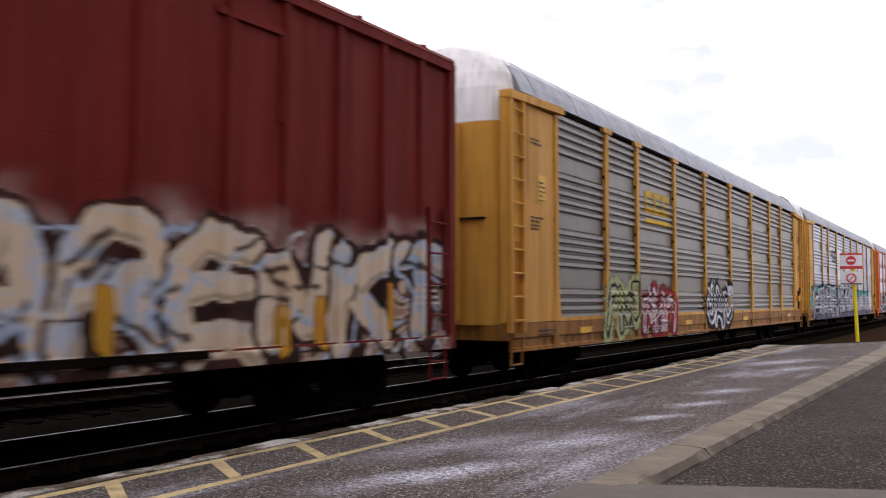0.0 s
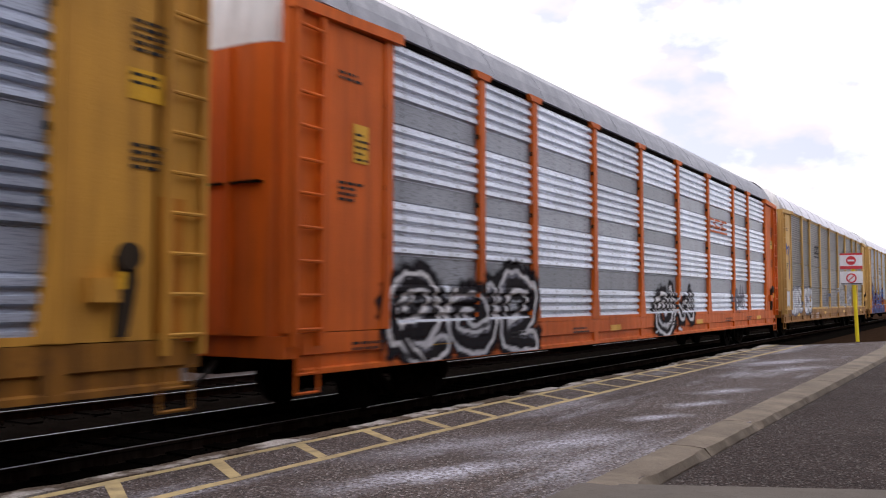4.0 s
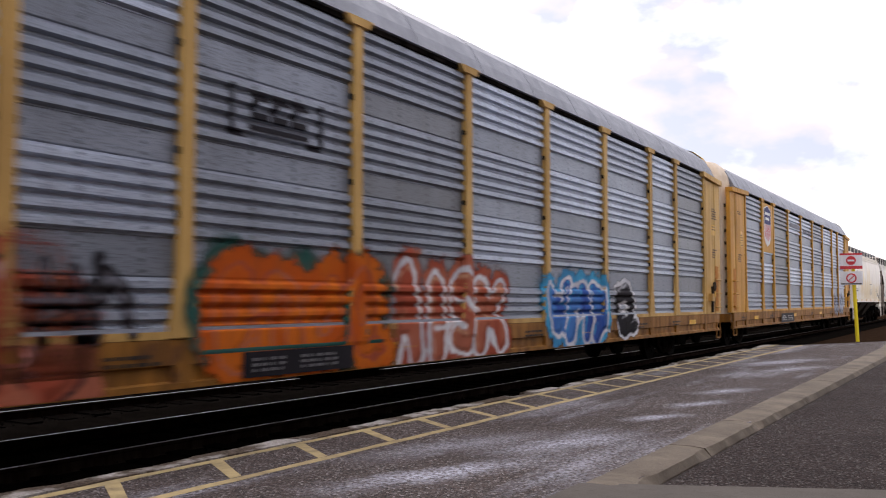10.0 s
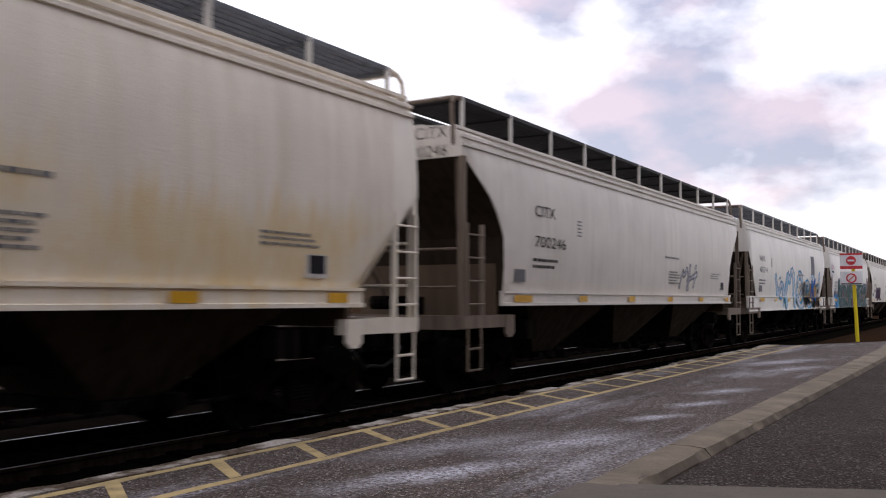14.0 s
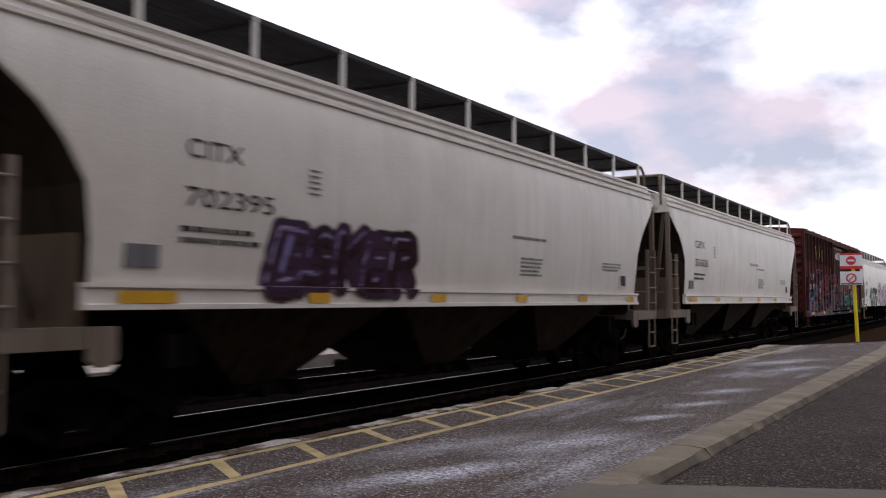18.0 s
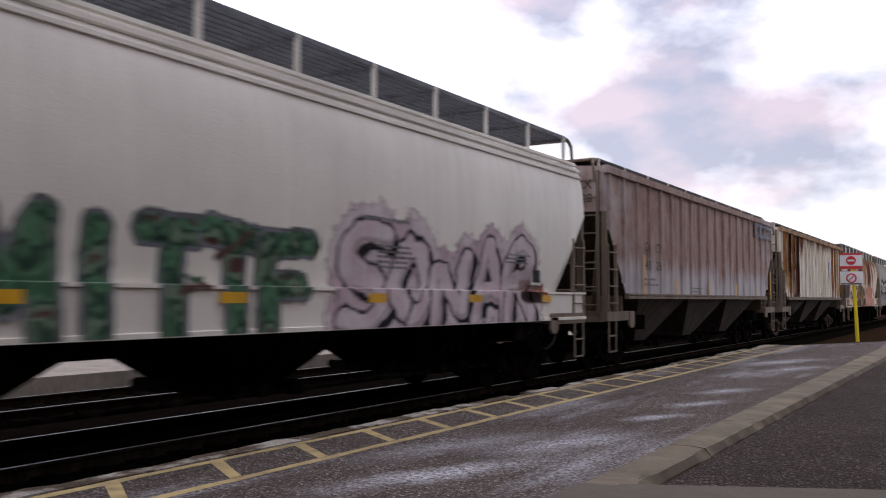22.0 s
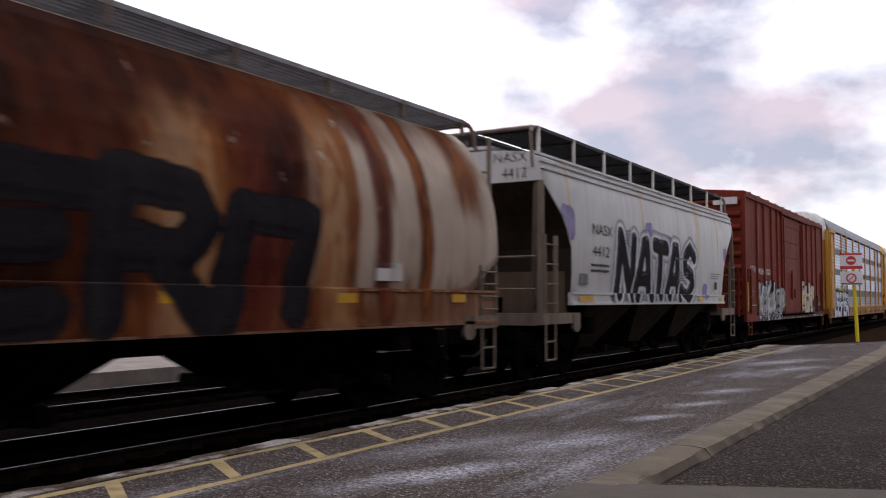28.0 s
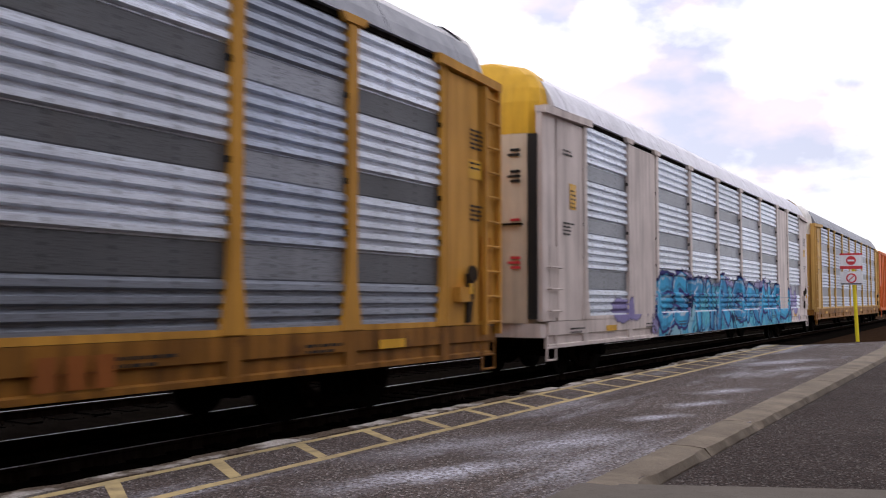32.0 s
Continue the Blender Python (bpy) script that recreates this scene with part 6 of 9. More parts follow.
RED_BOX = paint("mineral red boxcar paint", (0.175, 0.028, 0.015), 0.62, grime=0.22, grime_col=(0.06, 0.014, 0.01), spec=0.08, rust=0.08, shift=4.5)
OLD_BOX = paint("faded brown boxcar paint", (0.08, 0.021, 0.017), 0.7, grime=0.6, grime_col=(0.02, 0.008, 0.007), spec=0.06, shift=1.5)
CREAM = paint("cream white hopper paint", (0.86, 0.79, 0.68), 0.45, spec=0.4, var=0.1, grime=0.2, grime_col=(0.36, 0.24, 0.1),
              runs=((-3.0, 1.1, 2.0, 3.3, 0.8), (-0.2, 2.6, 1.6, 2.8, 0.75), (4.6, 2.6, 1.6, 2.5, 0.7), (0.5, 1.2, 2.6, 3.5, 0.5)), run_col=(0.7, 0.5, 0.2), run_col2=(0.76, 0.62, 0.36))
PALE = paint("pale grey hopper paint", (0.7, 0.655, 0.59), 0.42, spec=0.45, var=0.1, grime=0.12, grime_col=(0.25, 0.21, 0.17), shift=3.3)
PALE2 = paint("cool white hopper paint", (0.76, 0.73, 0.67), 0.42, spec=0.45, var=0.1, grime=0.1, grime_col=(0.28, 0.25, 0.22), shift=6.3)
# Bay paint: grime streaks over a base darkened for shade below the sill.
LOWGREY = paint("grimy shade-dark bay paint", (0.045, 0.034, 0.025), 0.85, grime=0.5, grime_col=(0.006, 0.005, 0.004), spec=0.03)
# Slope undersides: grime plus the shade they lie in, as one dark colour.
ENDGREY = paint("grimy shade-dark slope sheet", (0.046, 0.035, 0.026), 0.85, grime=0.5, grime_col=(0.008, 0.006, 0.005), spec=0.04, shift=1.7)
PALEWALK = paint("pale steel grating", (0.26, 0.26, 0.28), 0.5, 0.3)
DIRTY = paint("dirty grey white paint", (0.22, 0.175, 0.138), 0.65, grime=0.55, grime_col=(0.05, 0.03, 0.018), rust=0.12, shift=2.7)
SILLOCHRE = paint("grimy ochre sill paint", (0.3, 0.13, 0.022), 0.6, grime=0.8, grime_col=(0.06, 0.025, 0.01), rust=0.32, rust_col=(0.07, 0.03, 0.015), rust2=(0.15, 0.06, 0.02), spot=1.6, tall=0.8)
GREYWALK = paint("dull steel grating", (0.16, 0.17, 0.19), 0.55, 0.3)
BROWNGREY = paint("grey paint under brown dust", (0.52, 0.485, 0.5), 0.7, grime=0.3, runs=((0.0, 11.0, 2.35, 0, 0.92), (1.2, 0.5, 2.0, 0, 1.0), (2.6, 0.4, 2.1, 0, 1.0), (-6.0, 0.8, 2.5, 0, 1.0)),
                  run_col=(0.24, 0.14, 0.115), run_col2=(0.36, 0.245, 0.21))
RUSTWHITE = paint("white paint with rust runs", (0.78, 0.715, 0.62), 0.65, grime=0.45, grime_col=(0.25, 0.17, 0.1), rust=0.12, rust_col=(0.3, 0.15, 0.05), rust2=(0.5, 0.28, 0.1), spot=1.6, tall=0.3, shift=2.2)
RUSTCREAM = paint("cream paint eaten by rust", (0.8, 0.67, 0.53), 0.65, grime=0.2, grime_col=(0.25, 0.12, 0.05), rust=0.12, rust_col=(0.28, 0.1, 0.03), rust2=(0.55, 0.27, 0.1), spot=1.2, tall=1.4, shift=5.2, spread=0.16)
RUSTTANK = paint("dull cream tank paint", (0.46, 0.37, 0.3), 0.6, grime=0.3, grime_col=(0.3, 0.14, 0.06), shift=1.9)
RUST_DARK = [(0.03, 0.008, 0.004), (0.06, 0.014, 0.006), (0.02, 0.006, 0.004)]
RUST_MID = [(0.17, 0.045, 0.014), (0.25, 0.08, 0.022), (0.11, 0.028, 0.011)]
RUST_PALE = [(0.42, 0.18, 0.07), (0.5, 0.27, 0.13), (0.34, 0.12, 0.04)]
RUST_WINE = [(0.085, 0.014, 0.01), (0.13, 0.028, 0.016), (0.17, 0.045, 0.022)]
RUST_DEEP = [(0.115, 0.024, 0.007), (0.16, 0.042, 0.011), (0.07, 0.016, 0.006)]
RUNS_ORANGE = (RUST_DARK, [(0.16, 0.046, 0.013), (0.27, 0.095, 0.024), (0.09, 0.026, 0.009)], [(0.5, 0.29, 0.09), (0.46, 0.33, 0.13), (0.55, 0.38, 0.2)])
RUSTS = (RUST_DARK, RUST_MID, RUST_PALE, RUST_WINE, RUST_DEEP)
STREAKED = paint("whitish hopper paint with ochre runs", (0.53, 0.53, 0.53), 0.45, var=0.1, spec=0.4, grime=0.22, grime_col=(0.25, 0.22, 0.2), shift=4.4,
                 runs=((3.0, 0.14, 2.6, 0, 0.85), (5.1, 0.1, 2.9, 0, 0.8), (-1.6, 0.12, 3.0, 0, 0.7), (-5.9, 0.1, 2.8, 0, 0.6)), run_col=(0.5, 0.32, 0.12), run_col2=(0.45, 0.36, 0.2))
# Bay paint of the ribbed cars, with less shade mixed in than LOWGREY.
PALEBAY = paint("grimy part-shaded grey bay paint", (0.105, 0.088, 0.076), 0.85, grime=0.6, grime_col=(0.02, 0.015, 0.012), spec=0.03, shift=2.9)
RUSTEDGE = paint("rusted top rail", (0.4, 0.25, 0.14), 0.8, grime=0.6, grime_col=(0.07, 0.025, 0.01), rust=0.4, rust_col=(0.1, 0.03, 0.01), rust2=(0.24, 0.09, 0.03), shift=6.1)
RUSTSILL = paint("rust-washed sill paint", (0.3, 0.16, 0.1), 0.7, grime=0.5, grime_col=(0.08, 0.025, 0.01), rust=0.35, rust_col=(0.09, 0.025, 0.01), rust2=(0.16, 0.05, 0.018), shift=7.7)
GREYHOP = paint("grey hopper paint", (0.4, 0.355, 0.31), 0.65, grime=0.4, rust=0.1, shift=8.8)
BEIGE = paint("beige carrier paint", (0.68, 0.59, 0.55), 0.55, grime=0.35, shift=3.9)

box_red, s_box_red = boxcar(-5.6, 17.15, "dark maroon boxcar with large cream and blue graffiti", MAROON, door=(6.0, 9.6), ribs=(1.6, 3.3, 4.8, 11.3, 12.5, 13.4, 14.4, 15.36, 16.3))
R1 = autorack(13.26, "ochre yellow auto carrier with dark grey corrugated sides", OCHRE, GALV_DARK, GALV_DARK, ROOF_GREY, CAPWHITE, sillm=SILLOCHRE)
R2 = autorack(41.77, "ochre auto carrier with grey sides, teal and silver graffiti", OCHRE, GALV_MID, GALV_MID, ROOF_GREY, CAPWHITE, sillm=SILLOCHRE)
R3 = autorack(70.51, "orange auto carrier with pale corrugated sides", ORANGE, GALV_LIGHT, GALV_GREY, ROOF_GREY, CAPWHITE)
R4 = autorack(99.11, "tan auto carrier with dark finely ribbed sides and white roof", TAN, GALV_DARK, GALV_DARK, ROOF_WHITE, CAPWHITE, "fine", sillm=SILLOCHRE, seamm=SPRINGM)
R5 = autorack(127.76, "yellow auto carrier with grey ribbed sides and blue graffiti", TAN, GALV_FINE, GALV_FINE, ROOF_WHITE, CAPWHITE, "fine", sillm=SILLOCHRE)
R6 = autorack(156.47, "tan auto carrier with grey sides and orange, red and blue graffiti", TAN, GALV_BLUE, GALV_SLATE, ROOF_GREY, GOLD, odd={2: (GALV_SLATE, GALV_SLATE), 3: (GALV_SLATE, GALV_TAR), 8: (GALV_SLATE, GALV_TAR)}, end_style="grab", doorm=DOORCREAM, sillm=SILLOCHRE)
R7 = autorack(185.22, "ochre auto carrier with a shield emblem on its grey side", OCHRE, GALV_BLUE, GALV_SLATE, ROOF_GREY, DOORCREAM, foot=GALV_SLATE, odd={0: (GALV_SLATE, GALV_SLATE), 2: (GALV_TAR, GALV_TAR), 5: (GALV_SLATE, GALV_SLATE), 7: (GALV_BLUE, GALV_BLUE), 8: (GALV_BLUE, GALV_BLUE)}, end_style="grab", doorm=DOORCREAM, sillm=SILLOCHRE)
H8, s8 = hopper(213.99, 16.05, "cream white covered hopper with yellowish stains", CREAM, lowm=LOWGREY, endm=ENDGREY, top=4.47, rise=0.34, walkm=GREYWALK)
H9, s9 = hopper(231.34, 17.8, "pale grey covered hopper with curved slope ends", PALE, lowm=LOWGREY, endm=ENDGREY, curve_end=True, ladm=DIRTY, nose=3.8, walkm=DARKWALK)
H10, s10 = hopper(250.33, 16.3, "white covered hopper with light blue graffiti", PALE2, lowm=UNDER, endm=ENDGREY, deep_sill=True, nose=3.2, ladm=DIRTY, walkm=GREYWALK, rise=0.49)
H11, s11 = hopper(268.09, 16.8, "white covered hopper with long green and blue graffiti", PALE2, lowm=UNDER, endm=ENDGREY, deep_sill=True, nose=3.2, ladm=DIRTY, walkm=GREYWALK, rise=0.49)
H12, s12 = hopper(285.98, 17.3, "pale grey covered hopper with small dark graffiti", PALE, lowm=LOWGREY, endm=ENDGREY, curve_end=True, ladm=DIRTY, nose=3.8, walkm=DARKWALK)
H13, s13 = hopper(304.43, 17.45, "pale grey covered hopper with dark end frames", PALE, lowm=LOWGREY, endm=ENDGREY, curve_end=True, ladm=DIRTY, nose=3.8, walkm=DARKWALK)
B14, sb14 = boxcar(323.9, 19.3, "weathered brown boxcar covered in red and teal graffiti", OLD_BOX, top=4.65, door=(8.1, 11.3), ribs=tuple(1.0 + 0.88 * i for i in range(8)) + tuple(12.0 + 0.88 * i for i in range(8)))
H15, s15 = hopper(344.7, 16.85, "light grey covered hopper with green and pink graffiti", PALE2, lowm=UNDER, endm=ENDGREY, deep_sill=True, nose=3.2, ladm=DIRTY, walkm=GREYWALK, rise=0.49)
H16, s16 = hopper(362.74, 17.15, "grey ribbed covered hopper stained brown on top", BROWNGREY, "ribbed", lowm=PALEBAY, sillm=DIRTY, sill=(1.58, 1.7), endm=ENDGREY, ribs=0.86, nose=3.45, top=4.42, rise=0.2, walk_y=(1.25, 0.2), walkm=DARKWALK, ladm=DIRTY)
H17, s17 = hopper(381.37, 17.3, "white ribbed covered hopper with heavy rust runs", RUSTWHITE, "ribbed", lowm=PALEBAY, sillm=DIRTY, sill=(1.58, 1.7), endm=ENDGREY, ribs=0.86, nose=3.45, top=4.42, rise=0.2, walk_y=(1.25, 0.2), walkm=DARKWALK, ladm=DIRTY, eavesm=RUSTEDGE)
H18, s18 = hopper(399.95, 15.9, "cream covered hopper with dark rust patches and graffiti", RUSTCREAM, lowm=UNDER, endm=paint("dull grey end slope", (0.12, 0.11, 0.1), 0.7, grime=0.5), facem=PALE2, eavesm=RUSTEDGE, deep_sill=True, nose=3.2, ladm=DIRTY, walkm=GREYWALK, rise=0.49)
H19, s19 = hopper(417.12, 17.4, "dull grey covered hopper with black and white graffiti", GREYHOP, lowm=UNDER, endm=ENDGREY, deep_sill=True, nose=3.2, ladm=DIRTY, walkm=GREYWALK, rise=0.49)
H20, s20 = hopper(435.5, 16.4, "rounded covered hopper with broad orange rust bands", RUSTTANK, "tank", lowm=UNDER, ladm=DIRTY, sillm=RUSTSILL, endm=ENDGREY, deep_sill=True, nose=2.2, slope=0.8, top=4.35, rise=0.14, walk_y=(1.12, 0.2), walkm=PALEWALK)
H21, s21 = hopper(453.65, 14.2, "whitish covered hopper with black and silver graffiti", STREAKED, lowm=LOWGREY, endm=ENDGREY, curve_end=True, ladm=DIRTY, nose=3.75, walkm=DARKWALK)
B22, sb22 = boxcar(469.53, 16.05, "red-brown high boxcar with silver and cream graffiti", RED_BOX, top=5.15, ribs=(1.8, 2.95, 4.25, 5.3, 10.75, 11.8, 13.1, 14.25), bars_n=2)
R23 = autorack(487.14, "golden yellow auto carrier with bright banded sides and white graffiti", OCHRE, GALV_LIGHT, GALV_BAND, ROOF_GREY, CAPWHITE, odd={1: (GALV_MID, GALV_GREY), 7: (GALV_MID, GALV_GREY)}, sillm=SILLOCHRE, foot=GALV_SLATE, posts=POSTS_LATE)
R24 = autorack(516.3, "faded beige auto carrier with sky blue graffiti", BEIGE, GALV_LIGHT, GALV_GREY, ROOF_WHITE, GOLD, end_style="grab", doorm=DOORCREAM)
R25 = autorack(545.6, "tan auto carrier with grey sides", TAN, GALV_MID, GALV_GREY, ROOF_GREY, CAPWHITE, sillm=SILLOCHRE)
B26, sb26 = boxcar(574.6, 16.5, "orange red boxcar at the tail of the view", ORANGE)


# ---- lettering, emblems and graffiti, car by car ----
BAND, FINE = rack_surface("band"), rack_surface("fine")
BAND_LATE = rack_surface("band", POSTS_LATE)
RH = RACK_LEN / 2
SILL = (lambda x, z: -1.606, [], [])
INK = paint("faded black stencil", (0.045, 0.04, 0.038), 0.7)
GREYINK = paint("washed grey stencil", (0.2, 0.2, 0.21), 0.7)
PALEINK = paint("white stencil", (0.62, 0.6, 0.58), 0.7)
S_CREAM, S_ICE = spray("sprayed cream", (0.68, 0.55, 0.42), (0.62, 0.5, 0.36)), spray("sprayed pale blue", (0.5, 0.58, 0.68), (0.62, 0.62, 0.62), 0.9)
S_BLACK = spray("sprayed black", (0.02, 0.018, 0.022))
S_WHITE = spray("sprayed white", (0.74, 0.74, 0.76), (0.55, 0.56, 0.6))
S_SILVER = spray("sprayed silver", (0.4, 0.41, 0.46), (0.25, 0.26, 0.32), 0.7)
S_DGREY = spray("sprayed dark grey", (0.12, 0.12, 0.14), (0.2, 0.2, 0.24))
S_TEAL = spray("sprayed teal", (0.02, 0.25, 0.25), (0.05, 0.34, 0.32))
S_LIME = spray("sprayed pale lime", (0.46, 0.5, 0.26), (0.36, 0.4, 0.22))
S_RED = spray("sprayed red", (0.3, 0.025, 0.035), (0.17, 0.025, 0.035))
S_BLUE = spray("sprayed blue", (0.03, 0.085, 0.33), (0.06, 0.19, 0.5), 0.8)
S_NAVY = spray("sprayed navy", (0.02, 0.03, 0.12), (0.05, 0.04, 0.16))
S_SKY = spray("sprayed sky blue", (0.06, 0.4, 0.66), (0.05, 0.27, 0.5))
S_ORANGE = spray("sprayed orange", (0.6, 0.14, 0.015), (0.5, 0.09, 0.012))
S_BRICK = spray("sprayed brick red", (0.36, 0.075, 0.04), (0.42, 0.13, 0.075))
S_GREEN = spray("sprayed bottle green", (0.016, 0.075, 0.06), (0.028, 0.1, 0.085))
S_DKTEAL = spray("sprayed dull teal", (0.06, 0.16, 0.17), (0.03, 0.09, 0.14), 1.1)
S_LILAC = spray("sprayed lilac", (0.28, 0.25, 0.48), (0.4, 0.36, 0.55))
S_YELLOW = spray("sprayed lemon", (0.6, 0.55, 0.06))
S_TANRUST = spray("sprayed tan over rust", (0.35, 0.25, 0.14), (0.2, 0.1, 0.05), 0.9)
S_PEACH = spray("sprayed peach", (0.6, 0.33, 0.2), (0.6, 0.38, 0.38), 0.9)
LOGO_YEL = spray("emblem yellow", (0.62, 0.4, 0.03))


def blocks(car, surf, x, z, w, h, mat, n=3, name="emblem", label="", under=True, slant=0.12):
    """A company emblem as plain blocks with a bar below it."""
    shapes = []
    bw = w / n
    for i in range(n):
        a = x + bw * i + bw * 0.06
        b = a + bw * 0.86
        t = h * 0.26
        shapes += [([(a, z), (b, z), (b, z + t), (a, z + t)], 0, 0), ([(a + slant * h, z + h - t), (b + slant * h, z + h - t), (b + slant * h, z + h), (a + slant * h, z + h)], 0, 0),
                   ([(a, z + t + 0.01), (a + bw * 0.3, z + t + 0.01), (a + bw * 0.3 + slant * h, z + h - t - 0.01), (a + slant * h, z + h - t - 0.01)], 0, 0)]
    if under:
        shapes.append(([(x, z - h * 0.42), (x + w, z - h * 0.42), (x + w, z - h * 0.22), (x, z - h * 0.22)], 0, 0))
    return lay(car, shapes, [mat], name, label, surf, 2)


def cloud_patch(car, surf, x0, x1, z0, z1, mat, seed, label="", n=9, level=0, rough=0.2, name="overspray"):
    """A soft-edged lump of spray."""
    sh = Sheet(surf, x0 - 0.3, x1 + 0.3, z0 - 0.25, z1 + 0.25)
    X, Z = sh.X, sh.Z
    u, v = (X - (x0 + x1) / 2) / ((x1 - x0) / 2), (Z - (z0 + z1) / 2) / ((z1 - z0) / 2)
    d = (np.abs(u) ** 6 + np.abs(v) ** 3) ** 0.25 + (grain(X, Z, 2.2, seed, 4) - 0.5) * (0.5 + rough)
    sh.put(hue(colours(mat), X, Z, seed + 2, 0.6), 0.96 * ease(d, 1.12, 0.92))
    return sh.hang(car, label, level, name)


# maroon boxcar
h = 17.15 / 2
CREAM_P, PALE_P, GREY_P, GOLD_P, PINK_P = (0.56, 0.44, 0.31), (0.6, 0.52, 0.44), (0.33, 0.38, 0.45), (0.5, 0.3, 0.08), (0.52, 0.33, 0.28)
BROWNBLACK = (0.03, 0.016, 0.014)
PINKMIST = spray("soft pink mist", (0.5, 0.31, 0.27), (0.6, 0.45, 0.4))
OUTLINE = spray("sprayed black brown", (0.028, 0.014, 0.012), (0.05, 0.02, 0.016))
CREAMS = mural("cream to pale blue paints", [(0.6, 0.45, 0.31), (0.62, 0.5, 0.38), (0.58, 0.46, 0.34), (0.42, 0.47, 0.56), (0.6, 0.47, 0.34), (0.36, 0.44, 0.56)])
wash(box_red, s_box_red, 7.6 - h, 16.9 - h, 0.83, 2.32, [(0.42, 0.23, 0.2), (0.58, 0.42, 0.38), (0.5, 0.3, 0.26)], "soft pink overspray", 3, 0, 0.5, None, 0.34, 0.9)
wash(box_red, s_box_red, 8.0 - h, 16.75 - h, 0.83, 2.08, [(0.5, 0.36, 0.26), (0.1, 0.04, 0.03), (0.4, 0.46, 0.55), (0.3, 0.17, 0.13), (0.5, 0.4, 0.3), (0.12, 0.06, 0.05), (0.36, 0.43, 0.54), (0.4, 0.28, 0.22)], "cream, brown and pale blue sprayed ground", 21, 1, 0.45, BROWNBLACK, 0.16, 0.97, 1.5, name="graffiti")
graffiti(box_red, s_box_red, "SARENKT", 7.9 - h, 16.9 - h, 0.84, 2.3, [PINKMIST, OUTLINE, CREAMS, WHITE], 12, 0.62, False, 0.12, "cream and pale blue letters with black outlines", 60, 2, 0.12, True, 0.075, 0.1, wave=0.1)
AMBER = spray("sprayed amber", (0.52, 0.27, 0.03), (0.5, 0.2, 0.03))
for u, zz in ((10.95, 1.35), (13.35, 1.2), (14.05, 1.3), (15.5, 1.45)):
    cloud_patch(box_red, s_box_red, u - 0.1 - h, u + 0.12 - h, zz - 0.3, zz + 0.3, AMBER, int(u * 9), "amber counter", 2, 4, 0.3, "graffiti")
bars(box_red, s_box_red, stencil_rows(16.2 - h, 1.75, 4, 0.6, 0.04, 0.05, 4), PALEINK)
part("plate_frame", boxes((12.3 - h, 13.4 - h, -1.56, -1.52, 4.62, 4.7), (13.3 - h, 13.38 - h, -1.56, -1.52, 3.6, 4.62)), MAROON, box_red)

# first carrier
blocks(R1, BAND, 7.12 - RH, 3.62, 1.95, 0.55, LOGO_YEL, 3, "emblem", "yellow company emblem", True)
graffiti(R1, BAND, "24", 4.5 - RH, 6.45 - RH, 0.8, 1.95, [S_LIME, S_BLACK, S_LIME, S_WHITE], 21, 0.3, True, 0, "pale lime graffiti", 6)
graffiti(R1, BAND, "N52", 6.95 - RH, 9.3 - RH, 0.8, 1.8, [S_RED, S_WHITE, S_RED, S_WHITE], 22, 0.16, True, 0.1, "red and white graffiti", 6)
graffiti(R1, BAND, "3A3", 12.3 - RH, 15.15 - RH, 0.78, 2.0, [S_BLACK, S_WHITE, S_BLACK, S_NAVY], 23, 0.3, True, 0, "dark blue graffiti with white outlines", 6)
bars(R1, SILL, [(6.8 - RH, 0.78, 0.5, 0.16), (7.45 - RH, 0.78, 1.3, 0.16)], PALEINK, "number_stencil", "white stencil", 6)

# second carrier
SILVERFILL = mural("silver letter fill", [(0.19, 0.19, 0.22), (0.26, 0.26, 0.29), (0.16, 0.16, 0.19), (0.3, 0.3, 0.33)])
wash(R2, BAND, 1.7 - RH, 9.6 - RH, 0.68, 2.16, [(0.17, 0.17, 0.2), (0.26, 0.26, 0.3), (0.2, 0.2, 0.23)], "slate sprayed ground", 31, 0, 0.8, (0.02, 0.02, 0.024), 0.12, 0.97, 1.0)
wash(R2, BAND, 9.5 - RH, 24.0 - RH, 0.68, 2.0, [(0.3, 0.3, 0.34), (0.44, 0.44, 0.48), (0.2, 0.19, 0.26), (0.36, 0.36, 0.4)], "silver sprayed ground", 33, 0, 0.5, (0.025, 0.025, 0.03), 0.12, 0.95, 1.6)
for a_, b_, z_ in ((1.3, 9.4, 2.26), (9.2, 12.0, 2.26), (13.2, 15.6, 2.3), (16.0, 23.6, 2.16)):
    wash(R2, BAND, a_ - RH, b_ - RH, z_ - 0.16, z_, [(0.02, 0.24, 0.23), (0.05, 0.33, 0.31), (0.02, 0.17, 0.18)], "teal paint over the letters", int(a_ * 10), 1, 0.5, None, 0.1, 0.92)
wash(R2, SILL, 2.6 - RH, 24.2 - RH, 0.85, 0.9, [(0.1, 0.095, 0.13), (0.16, 0.15, 0.19), (0.07, 0.065, 0.1), (0.13, 0.11, 0.16)], "slate and lilac paint along the sill", 38, 6, 0.5, (0.015, 0.015, 0.02), 0.05, 0.93, 1.4)
wash(R2, BAND, 0.9 - RH, 1.9 - RH, 1.35, 1.75, [(0.02, 0.25, 0.24), (0.05, 0.33, 0.31)], "teal spray", 35, 1, 0.5, None, 0.12, 0.92)
wash(R2, BAND, 9.1 - RH, 10.1 - RH, 0.8, 1.6, [(0.02, 0.25, 0.24), (0.05, 0.33, 0.31)], "teal spray", 36, 1, 0.5, None, 0.12, 0.92)
